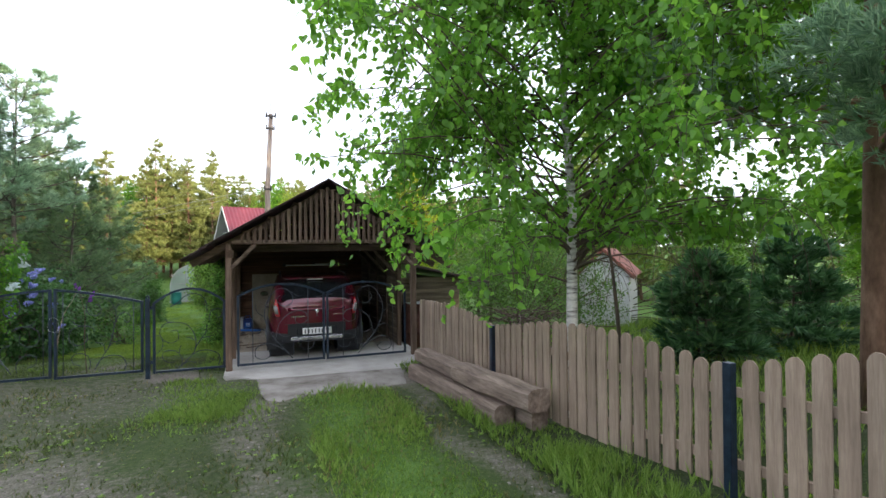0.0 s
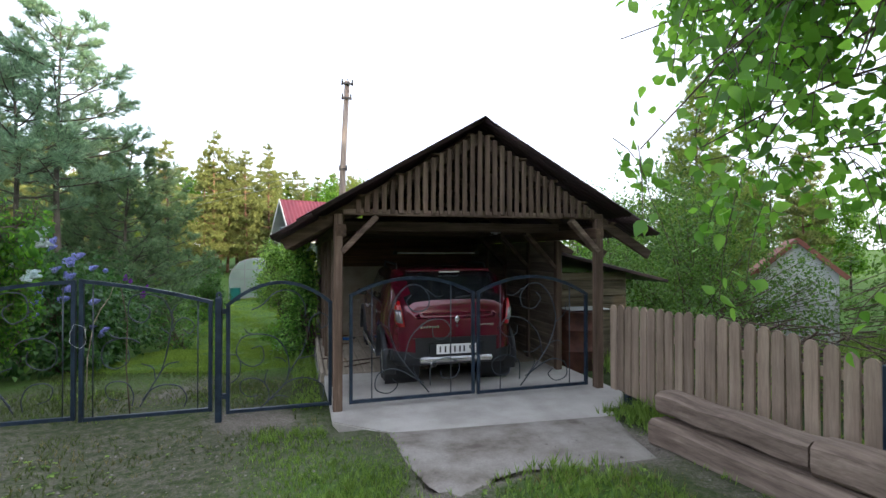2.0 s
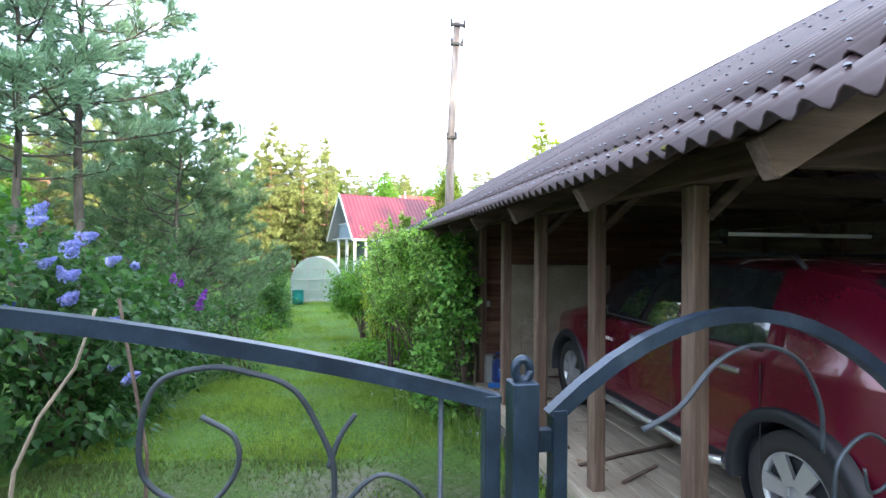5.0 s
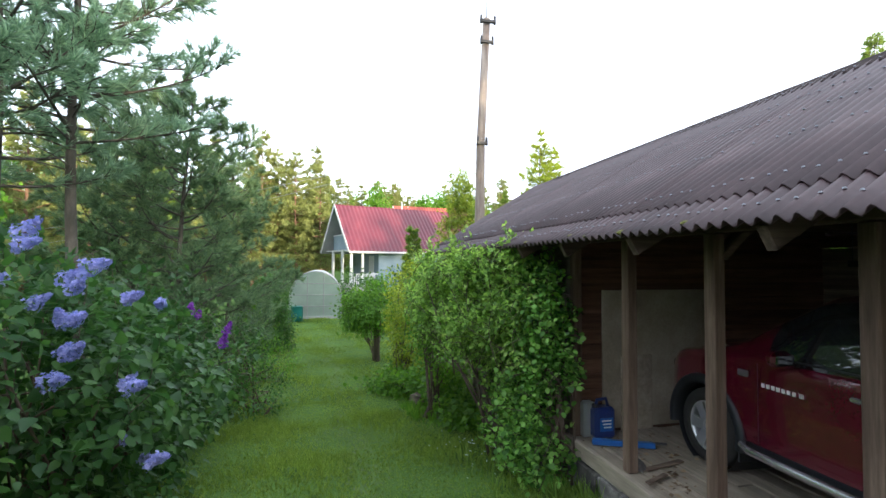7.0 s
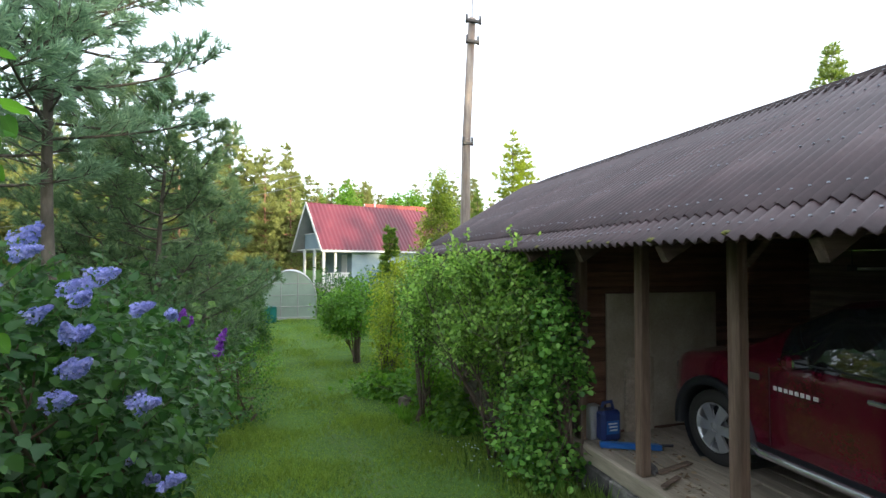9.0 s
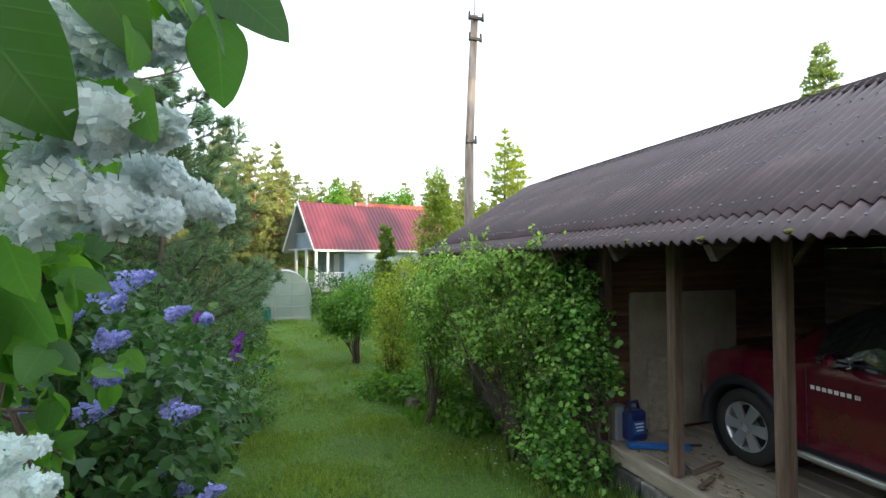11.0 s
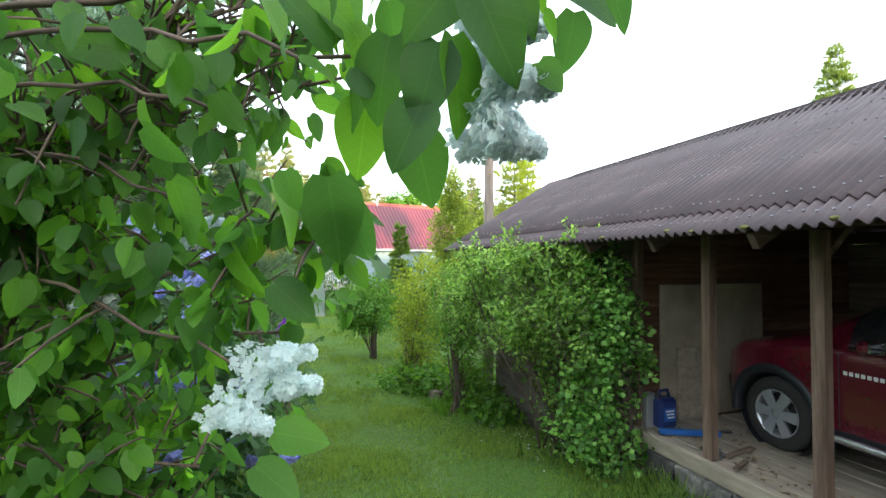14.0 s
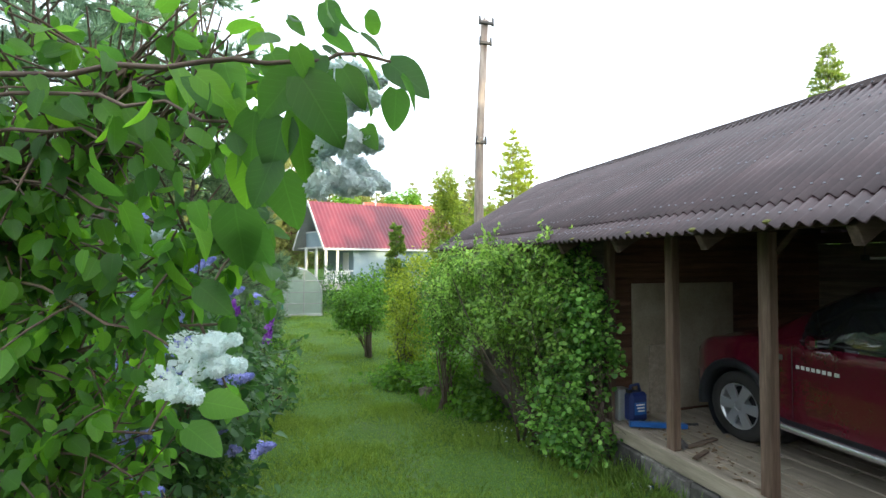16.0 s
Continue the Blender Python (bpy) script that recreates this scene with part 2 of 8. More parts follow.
M_MOSS = surface("moss", [(0.3, (0.06, 0.075, 0.015)), (0.7, (0.17, 0.16, 0.04))], 40.0, 1.0, fine=160, relief=1.0)
M_STUMP = surface("stump_wood", [(0.3, (0.07, 0.055, 0.045)), (0.55, (0.16, 0.13, 0.105)), (0.8, (0.27, 0.22, 0.17))], 12.0, 0.95, fine=60, relief=0.9)

# birch bark: white with dark streaks across
M_BIRCH, _n, _l, _b = material("birch_bark")
_v = coords(_n, _l, (3, 3, 14))
_t, _t2 = noise_node(_n, _l, _v, 2.2, 4), noise_node(_n, _l, coords(_n, _l), 30, 4)
_r = ramp(_n, [(0.33, (0.05, 0.045, 0.04)), (0.44, (0.42, 0.4, 0.37)), (0.6, (0.66, 0.64, 0.6)), (0.85, (0.55, 0.5, 0.45))])
_l.new(_t.outputs[0], _r.inputs[0])
_h = hsv(_n, _l, _r.outputs[0], _t2.outputs[0], 0.75, 1.2)
_l.new(_h.outputs[0], _b.inputs["Base Color"])
_b.inputs["Roughness"].default_value = 0.8
bump(_n, _l, _b, _t2.outputs[0], 0.4, 0.004)

L_BIRCH = leafy("birch_leaf", (0.078, 0.202, 0.035), (0.14, 0.319, 0.055), (0.224, 0.448, 0.087), 0.64, 0.38, 0.5)
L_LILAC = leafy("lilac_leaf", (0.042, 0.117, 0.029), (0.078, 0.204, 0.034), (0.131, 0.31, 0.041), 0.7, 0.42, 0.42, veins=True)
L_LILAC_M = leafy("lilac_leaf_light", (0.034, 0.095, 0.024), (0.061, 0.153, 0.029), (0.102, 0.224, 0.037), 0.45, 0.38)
# deep green of the hedge, darkened further for the shading among its leaves
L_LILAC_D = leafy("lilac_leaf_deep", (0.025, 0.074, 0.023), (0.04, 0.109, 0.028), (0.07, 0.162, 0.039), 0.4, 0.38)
L_CREEP = leafy("creeper_leaf", (0.036, 0.101, 0.022), (0.137, 0.308, 0.063), (0.33, 0.581, 0.145), 0.52)
L_HONEY = leafy("honeysuckle_leaf", (0.071, 0.149, 0.032), (0.199, 0.356, 0.079), (0.398, 0.603, 0.15), 0.55)
L_CONE = leafy("feathery_leaf", (0.13, 0.20, 0.035), (0.215, 0.30, 0.05), (0.32, 0.40, 0.075), 0.5)
# the shrub's own gold; on the far spruces it paints yellow sunlight
L_YELLOW = leafy("golden_and_sunlit_leaf", (0.15, 0.22, 0.025), (0.25, 0.34, 0.04), (0.37, 0.45, 0.065), 0.5)
L_SHRUB = leafy("shrub_leaf", (0.054, 0.12, 0.026), (0.09, 0.186, 0.038), (0.15, 0.27, 0.06), 0.42)
L_HEDGE = leafy("hedge_leaf", (0.025, 0.075, 0.016), (0.045, 0.125, 0.025), (0.08, 0.19, 0.035), 0.35)
L_FRESH = leafy("fresh_leaf", (0.06, 0.15, 0.022), (0.10, 0.235, 0.032), (0.165, 0.33, 0.05), 0.5)
# needles paled, the haze over the trees put into their colour
L_PINE = leafy("pine_needle", (0.133, 0.22, 0.148), (0.22, 0.338, 0.222), (0.352, 0.492, 0.313), 0.5, 0.5)
# darker copy of the pine needles, for the low pines
L_PINELOW = leafy("low_pine_needle", (0.077, 0.138, 0.075), (0.135, 0.219, 0.11), (0.219, 0.319, 0.156), 0.4, 0.5)
L_PINEFAR = leafy("far_pine_needle", (0.11, 0.15, 0.055), (0.18, 0.22, 0.075), (0.27, 0.30, 0.10), 0.35, 0.6)
# spruce green lightened, the low sun's yellow put into the colour
L_SPRUCE_LIT = leafy("sunlit_spruce_needle", (0.10, 0.175, 0.045), (0.19, 0.28, 0.065), (0.32, 0.41, 0.10), 0.4, 0.6)
L_SPRUCE = leafy("spruce_needle", (0.075, 0.15, 0.03), (0.135, 0.225, 0.042), (0.23, 0.32, 0.06), 0.35, 0.6)
L_DARKSPR = leafy("dark_spruce_needle", (0.028, 0.085, 0.034), (0.057, 0.133, 0.053), (0.095, 0.209, 0.08), 0.25, 0.6)
L_GRASS = leafy("grass_blade", (0.072, 0.137, 0.025), (0.143, 0.247, 0.047), (0.239, 0.355, 0.087), 0.45, 0.5)
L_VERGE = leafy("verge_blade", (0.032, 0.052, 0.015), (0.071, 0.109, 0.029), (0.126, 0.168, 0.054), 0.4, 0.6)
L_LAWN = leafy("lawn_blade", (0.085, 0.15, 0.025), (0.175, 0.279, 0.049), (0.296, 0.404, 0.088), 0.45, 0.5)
L_LITTER = leafy("dry_leaf_litter", (0.10, 0.07, 0.04), (0.21, 0.15, 0.09), (0.36, 0.28, 0.18), 0.15, 0.8)
L_BLADE = leafy("pale_blade", (0.13, 0.22, 0.05), (0.19, 0.31, 0.07), (0.29, 0.41, 0.12), 0.45, 0.5)
L_DRY = leafy("dry_grass", (0.14, 0.13, 0.05), (0.2, 0.185, 0.075), (0.27, 0.24, 0.11), 0.3, 0.7)
# white petals with the skylight's bluish tint put into their colour
F_WHITE = leafy("white_floret", (0.461, 0.521, 0.515), (0.593, 0.654, 0.665), (0.692, 0.745, 0.755), 0.5, 0.6)
F_VIOLET = leafy("violet_floret", (0.18, 0.205, 0.476), (0.262, 0.279, 0.59), (0.377, 0.385, 0.681), 0.3, 0.6)
F_PURPLE = leafy("purple_floret", (0.16, 0.03, 0.3), (0.24, 0.06, 0.42), (0.34, 0.12, 0.52), 0.3, 0.6)


# ---- tools ----
def obj(name, bm, mat, smooth=False):
    me = bpy.data.meshes.new(name)
    bm.to_mesh(me)
    bm.free()
    me.materials.append(mat)
    if smooth:
        me.shade_smooth()
    return new(name, me)


def hang(ob, parent):
    ob.parent = parent
    ob.matrix_parent_inverse = (parent.matrix_basis.inverted() if parent.type == "EMPTY" else Matrix())
    return ob


def part(name, bm, mat, parent, label="", smooth=False):
    ob = hang(obj(name, bm, mat, smooth), parent)
    return tagged(ob, label) if label else ob


def thing(name, at, label, category, group="", kind=""):
    e = new(name)
    e.matrix_basis = Matrix.Translation(at)
    e.empty_display_size = 0.1
    return tagged(e, label, category, group, kind)


def structure(ob, label="", category=""):
    return tagged(ob, label, category, kind="structure")


def box(bm, lo, hi, bevel=0.0, m=None):
    """A box between two corners, its edges eased."""
    lo, hi = Vector(lo), Vector(hi)
    r = bmesh.ops.create_cube(bm, size=1, matrix=Matrix.Translation((lo + hi) / 2) @ Matrix.Diagonal((*(hi - lo), 1)))
    vs = r["verts"]
    if bevel:
        es = list({e for v in vs for e in v.link_edges})
        vs = bmesh.ops.bevel(bm, geom=es, offset=bevel, segments=1, affect="EDGES")["verts"]
    if m:
        bmesh.ops.transform(bm, matrix=m, verts=list({v for v in vs}))
    return bm


def boxed(lo, hi, bevel=0.0, m=None):
    return box(bmesh.new(), lo, hi, bevel, m)


def strut(a, b, w, h, bevel=0.006, up=(0, 0, 1)):
    """A squared timber from a to b, w wide and h high."""
    a, b = Vector(a), Vector(b)
    d = b - a
    y = d.normalized()
    x = y.cross(Vector(up)).normalized()
    z = x.cross(y)
    m = Matrix((x, y, z)).transposed().to_4x4()
    m.translation = a
    return boxed((-w / 2, 0, -h / 2), (w / 2, d.length, h / 2), bevel, m)


def tube(bm, pts, r0, r1=None, n=8, cap=True):
    """A round rod along points, tapering from r0 to r1."""
    pts = [Vector(p) for p in pts]
    r1 = r0 if r1 is None else r1
    rings, last = [], None
    for i, p in enumerate(pts):
        d = (pts[min(i + 1, len(pts) - 1)] - pts[max(i - 1, 0)]).normalized()
        if last is None:
            last = d.orthogonal().normalized()
        x = (last - d * last.dot(d)).normalized()
        last = x
        y = d.cross(x)
        r = r0 + (r1 - r0) * i / max(1, len(pts) - 1)
        rings.append([bm.verts.new(p + (x * math.cos(a) + y * math.sin(a)) * r) for a in (k * 2 * math.pi / n for k in range(n))])
    for a, b in zip(rings, rings[1:]):
        for k in range(n):
            f = bm.faces.new((a[k], a[(k + 1) % n], b[(k + 1) % n], b[k]))
            f.smooth = True
    if cap:
        bm.faces.new(rings[0][::-1])
        bm.faces.new(rings[-1])
    return bm


def rod(pts, r0, r1=None, n=8):
    return tube(bmesh.new(), pts, r0, r1, n)


def lathe(profile, n=24, m=None, bm=None):
    """Turns a profile of (radius, height) round z."""
    bm = bm or bmesh.new()
    rings = []
    for r, z in profile:
        rings.append([bm.verts.new((m or Matrix()) @ Vector((r * math.cos(a), r * math.sin(a), z))) for a in (k * 2 * math.pi / n for k in range(n))])
    for a, b in zip(rings, rings[1:]):
        for k in range(n):
            bm.faces.new((a[k], a[(k + 1) % n], b[(k + 1) % n], b[k])).smooth = True
    return bm


def prism(outline, y0, y1, bm=None, m=None):
    """An outline in x, z drawn out along y."""
    bm = bm or bmesh.new()
    m = m or Matrix()
    a = [bm.verts.new(m @ Vector((x, y0, z))) for x, z in outline]
    b = [bm.verts.new(m @ Vector((x, y1, z))) for x, z in outline]
    k = len(a)
    for i in range(k):
        bm.faces.new((a[i], a[(i + 1) % k], b[(i + 1) % k], b[i]))
    bm.faces.new(a[::-1])
    bm.faces.new(b)
    bmesh.ops.recalc_face_normals(bm, faces=bm.faces[:])
    return bm


rng = np.random.default_rng(7)


def unit(v):
    return v / np.maximum(np.linalg.norm(v, axis=-1, keepdims=True), 1e-9)


def scatter(name, template, pos, along, up, size, mat, parent=None, uv=False):
    """One mesh of many copies of a small template (points, faces), each laid along its own direction."""
    tv, tf = np.array(template[0], float), template[1]
    pos, y = np.asarray(pos, float), unit(np.asarray(along, float))
    x = unit(np.cross(y, np.asarray(up, float) + 1e-4))
    z = np.cross(x, y)
    size = np.broadcast_to(np.asarray(size, float), (len(pos),))
    v = (tv[None, :, 0:1] * x[:, None] + tv[None, :, 1:2] * y[:, None] + tv[None, :, 2:3] * z[:, None]) * size[:, None, None] + pos[:, None]
    nv, n = len(tv), len(pos)
    lens = np.array([len(f) for f in tf])
    idx = np.concatenate([np.array(f) for f in tf])
    loops = (idx[None] + np.arange(n)[:, None] * nv).ravel()
    sizes = np.tile(lens, n)
    me = bpy.data.meshes.new(name)
    me.vertices.add(n * nv)
    me.vertices.foreach_set("co", v.ravel())
    me.loops.add(len(loops))
    me.loops.foreach_set("vertex_index", loops.astype(np.int32))
    me.polygons.add(len(sizes))
    me.polygons.foreach_set("loop_start", np.concatenate(([0], np.cumsum(sizes)[:-1])).astype(np.int32))
    me.update(calc_edges=True)
    if uv:
        me.uv_layers.new(name="leaf").data.foreach_set("uv", np.tile(tv[idx][:, :2].ravel(), n))
    me.validate()
    me.materials.append(mat)
    ob = new(name, me)
    return hang(ob, parent) if parent else ob


HEART = ([(0, 0, 0), (-0.27, 0.08, 0.05), (-0.36, 0.33, 0.07), (-0.2, 0.68, 0.02), (0, 1, -0.10), (0.2, 0.68, 0.02), (0.36, 0.33, 0.07), (0.27, 0.08, 0.05), (0, 0.33, -0.02), (0, 0.68, -0.04)],
         [(0, 8, 2, 1), (8, 9, 3, 2), (9, 4, 3), (0, 7, 6, 8), (8, 6, 5, 9), (9, 5, 4)])
def fine_leaf(n=9):
    """A heart-shaped leaf with a rounded outline, folded along its rib and curling at the tip."""
    v, f = [], []
    for i in range(n + 1):
        t = i / n
        w = 0.385 * math.sin(math.pi * min(1, (0.06 + 0.94 * t) ** 0.74)) ** 0.66 * (1 - 0.22 * t) if 0 < i < n else (0.16 if i == 0 else 0.0)
        y = t - (0.06 if i == 0 else 0)
        c = -0.16 * t * t
        for q in (-1, -0.55, 0, 0.55, 1):
            v.append((q * w, y + (0.05 * (1 - abs(q)) if i == 0 else 0), c + 0.10 * w * abs(q) ** 1.3 * 2.2 + 0.012 * math.sin(9 * t + 3 * q)))
    for i in range(n):
        for k in range(4):
            f.append((i * 5 + k, i * 5 + k + 1, i * 5 + k + 6, i * 5 + k + 5))
    return v, f


FINE = fine_leaf()
OVAL = ([(0, 0, 0), (-0.3, 0.42, 0.06), (0, 1, -0.05), (0.3, 0.42, 0.06), (0, 0.42, -0.02)], [(0, 4, 1), (1, 4, 2), (0, 3, 4), (3, 2, 4)])
BIRCHLEAF = ([(0, 0, 0), (-0.28, 0.16, 0.03), (-0.34, 0.4, 0.06), (-0.16, 0.76, 0.02), (0, 1, -0.06), (0.16, 0.76, 0.02), (0.34, 0.4, 0.06), (0.28, 0.16, 0.03), (0, 0.42, -0.03)],
             [(0, 8, 2, 1), (8, 4, 3, 2), (0, 7, 6, 8), (8, 6, 5, 4)])
RHOMB = ([(0, 0, 0), (-0.34, 0.4, 0.04), (0, 1, -0.04), (0.34, 0.4, 0.04)], [(0, 3, 2), (0, 2, 1)])
BLADE = ([(-0.03, 0, 0), (0.03, 0, 0), (0.02, 0.6, 0.05), (0, 1, 0.18)], [(0, 1, 2), (0, 2, 3)])


def tuft(k, spread, width, seed, flat=0.0):
    """Needles or blades fanned round the way they grow."""
    r = np.random.default_rng(seed)
    v, f = [], []
    for i in range(k):
        a = r.uniform(0, 2 * math.pi)
        s = spread * r.uniform(0.5, 1.1)
        d = np.array([math.cos(a) * s, 1.0, math.sin(a) * s * (1 - flat)])
        d /= np.linalg.norm(d)
        w = np.cross(d, r.normal(size=3))
        w = w / np.linalg.norm(w) * width
        b = np.array([0, r.uniform(0, 0.55), 0])
        q = b + d * r.uniform(0.6, 1.0)
        v += [tuple(b - w), tuple(b + w), tuple(q)]
        f.append((3 * i, 3 * i + 1, 3 * i + 2))
    return v, f


ROUND = ([(0, 0, 0), (-0.3, 0.12, 0.05), (-0.47, 0.42, 0.09), (-0.36, 0.78, 0.06), (0, 0.98, -0.03), (0.36, 0.78, 0.06), (0.47, 0.42, 0.09), (0.3, 0.12, 0.05), (0, 0.5, -0.03)],
         [(0, 8, 2, 1), (8, 3, 2), (8, 4, 3), (8, 5, 4), (8, 6, 5), (0, 7, 6, 8)])
NEEDLES = tuft(16, 0.85, 0.05, 1)
NEEDLES_FAR = tuft(9, 1.0, 0.11, 2)
SPRAY = tuft(16, 0.75, 0.055, 5, 0.5)
SPRAY_FAR = tuft(7, 0.8, 0.13, 3, 0.6)
GRASS_TUFT = tuft(7, 0.55, 0.035, 4)


# ---- ground ----
GY = [-60, 0, 6, 10, 11.2, 13, 16, 19.4, 25, 30, 33.5, 43, 60, 120, 400]
GZ = [0.3, 0.16, 0.08, -0.02, -0.03, -0.17, -0.5, -0.88, -1.15, -1.02, -0.82, -0.45, 0.2, 2.0, 6.0]


def gz(x, y):
    x, y = np.asarray(x, float), np.asarray(y, float)
    base = np.interp(y, GY, GZ)
    right = np.clip((x - 2.6) / 1.2, 0, 1) * np.clip((14 - y) / 4, 0, 1) * -0.06
    left = np.clip((-2.2 - x) / 1.5, 0, 1) * np.clip((13 - np.abs(y - 10)) / 9, 0, 1) * 0.09
    rough = 0.02 * np.sin(1.7 * x + 0.6 * y) * np.sin(0.9 * y - 0.5 * x + 1.0) + 0.012 * np.sin(4.1 * x + 1) * np.sin(3.3 * y)
    return base + right + left + rough


def bare(x, y):
    """How bare the ground is, 0 (grass) to 1 (earth and gravel)."""
    x, y = np.asarray(x, float), np.asarray(y, float)
    w = 0.22 * np.sin(1.9 * y + 0.7 * x) + 0.12 * np.sin(4.3 * x - 2.7 * y)

    def band(u, a, b, s):
        return np.clip((u - a) / s, 0, 1) * np.clip((b - u) / s, 0, 1)
    apron = band(x + 0.3 * w, -0.28, 2.25, 0.25) * band(y + 0.6 * w, 8.45, 10.6, 0.35)
    patch = np.clip(0.45 + 0.8 * np.sin(1.1 * x + 0.4 * y + 1) * np.sin(0.8 * y - 0.5 * x + 2) + 0.5 * np.sin(2.9 * x + 1.7 * y) * np.sin(2.3 * y - 1.1 * x) + 0.3 * np.sin(5.3 * x - 2 * y) * np.sin(4.7 * y + x), 0, 1)
    rut_l = band(x + 0.6 * w, -0.5, 0.35, 0.35) * band(y, -9, 9.6, 0.6) * (0.5 + 0.6 * patch)
    rut_r = band(x + 0.5 * w, 1.45, 2.0, 0.22) * band(y, -9, 9.6, 0.6) * (0.45 + 0.65 * patch)
    gravel = np.maximum(band(x + w, -9, -1.15, 0.7) * band(y + 1.5 * w, -9, 9.5, 1.0) * 0.42, band(x + w, -9, -0.5, 0.9) * band(y + 2 * w, -9, 8.0, 1.0) * 0.6)
    gravel = gravel * (0.3 + 0.8 * patch) * np.clip((x + 7.5) / 3, 0, 1)
    thin = np.maximum(band(x + w, -9, 2.6, 0.6) * band(y + w, 8.5, 11.2, 0.7) * 0.35, band(x + w, -9, -1.3, 0.5) * band(y + w, 7.5, 11.6, 0.8) * 0.3)
    wicket = band(x + w, -1.7, -0.75, 0.25) * band(y + w, 10.0, 11.7, 0.5) * 0.9
    worn = np.maximum(band(x + w, -3.0, -1.6, 0.5) * band(y + w, 11.5, 14.2, 0.9) * 0.6, band(x + w, -4.6, -0.7, 0.6) * band(y + w, 10.4, 13.8, 1.2) * 0.27)
    trail = band(x + 0.5 * w + 0.03 * (y - 18), -2.75, -2.3, 0.25) * band(y, 14, 30, 2) * 0.25
    return np.clip(np.maximum.reduce([thin, apron, rut_l * 0.85, rut_r * 0.7, gravel, wicket, worn, trail]), 0, 1)


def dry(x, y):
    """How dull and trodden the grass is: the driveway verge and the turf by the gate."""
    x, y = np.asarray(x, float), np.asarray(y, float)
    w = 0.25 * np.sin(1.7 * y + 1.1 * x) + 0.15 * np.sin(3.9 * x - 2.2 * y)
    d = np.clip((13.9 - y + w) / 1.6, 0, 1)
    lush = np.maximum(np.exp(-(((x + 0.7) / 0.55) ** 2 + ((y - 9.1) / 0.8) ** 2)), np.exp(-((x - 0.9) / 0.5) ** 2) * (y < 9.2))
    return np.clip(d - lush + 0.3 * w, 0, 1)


def ground():
    xs = np.concatenate([np.linspace(-300, -14, 24), np.linspace(-12, 10, 177), np.linspace(12, 300, 24)])
    ys = np.concatenate([np.linspace(-200, -4, 16), np.linspace(-2, 36, 254), np.linspace(38, 500, 34)])
    X, Y = np.meshgrid(xs, ys)
    Z = gz(X, Y)
    under = (X > -0.62) & (X < 2.9) & (Y > 10.2) & (Y < 18.9)
    Z = np.where(under, Z - 0.12, Z)
    Z = np.where((X > -0.1) & (X < 1.9) & (Y > 8.9) & (Y < 10.2), Z - 0.07, Z)
    nx, ny = len(xs), len(ys)
    v = np.stack([X, Y, Z], -1).reshape(-1, 3)
    i = (np.arange(ny - 1)[:, None] * nx + np.arange(nx - 1)[None]).ravel()
    f = np.stack([i, i + 1, i + nx + 1, i + nx], -1)
    me = bpy.data.meshes.new("ground")
    me.from_pydata(v.tolist(), [], f.tolist())
    at = me.attributes.new("bare", "FLOAT", "POINT")
    at.data.foreach_set("value", bare(X, Y).ravel().astype(np.float32))
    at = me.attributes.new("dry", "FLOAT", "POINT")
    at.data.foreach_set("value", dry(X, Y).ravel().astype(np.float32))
    me.shade_smooth()
    m, n, l, b = material("lawn_and_earth")
    a = n.new("ShaderNodeAttribute")
    a.attribute_name = "bare"
    vec = coords(n, l)
    big, mid, fine = noise_node(n, l, vec, 0.9, 6), noise_node(n, l, vec, 24, 6, 0.72), noise_node(n, l, vec, 55, 4)
    g = ramp(n, [(0.3, (0.04, 0.085, 0.016)), (0.5, (0.07, 0.14, 0.025)), (0.7, (0.11, 0.18, 0.04))])
    e = ramp(n, [(0.3, (0.085, 0.073, 0.06)), (0.5, (0.155, 0.137, 0.116)), (0.7, (0.25, 0.23, 0.205))])
    l.new(mid.outputs[0], g.inputs[0])
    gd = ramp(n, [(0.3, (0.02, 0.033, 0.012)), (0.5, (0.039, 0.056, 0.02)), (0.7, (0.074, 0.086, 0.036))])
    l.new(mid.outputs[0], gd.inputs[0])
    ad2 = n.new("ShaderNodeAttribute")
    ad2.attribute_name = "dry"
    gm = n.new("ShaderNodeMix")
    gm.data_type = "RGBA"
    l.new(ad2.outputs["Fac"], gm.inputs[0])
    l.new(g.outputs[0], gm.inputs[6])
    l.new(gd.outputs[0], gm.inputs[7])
    l.new(fine.outputs[0], e.inputs[0])
    ma = n.new("ShaderNodeMath")
    ma.operation = "MULTIPLY_ADD"
    ma.inputs[1].default_value, ma.inputs[2].default_value = 2.3, -1.15
    l.new(noise_node(n, l, vec, 13, 8, 0.75).outputs[0], ma.inputs[0])
    ad = n.new("ShaderNodeMath")
    ad.operation, ad.use_clamp = "ADD", True
    l.new(ma.outputs[0], ad.inputs[0])
    l.new(a.outputs["Fac"], ad.inputs[1])
    rr = ramp(n, [(0.12, (0, 0, 0)), (0.9, (1, 1, 1))])
    l.new(ad.outputs[0], rr.inputs[0])
    mx = n.new("ShaderNodeMix")
    mx.data_type = "RGBA"
    l.new(rr.outputs[0], mx.inputs[0])
    l.new(gm.outputs[2], mx.inputs[6])
    l.new(e.outputs[0], mx.inputs[7])
    h = hsv(n, l, mx.outputs[2], big.outputs[0], 0.75, 1.25)
    l.new(h.outputs[0], b.inputs["Base Color"])
    b.inputs["Roughness"].default_value = 0.95
    b.inputs["Specular IOR Level"].default_value = 0.15
    bump(n, l, b, fine.outputs[0], 0.8, 0.02)
    me.materials.append(m)
    structure(new("ground", me), "grassy ground with worn wheel tracks and bare earth", "ground")


ground()

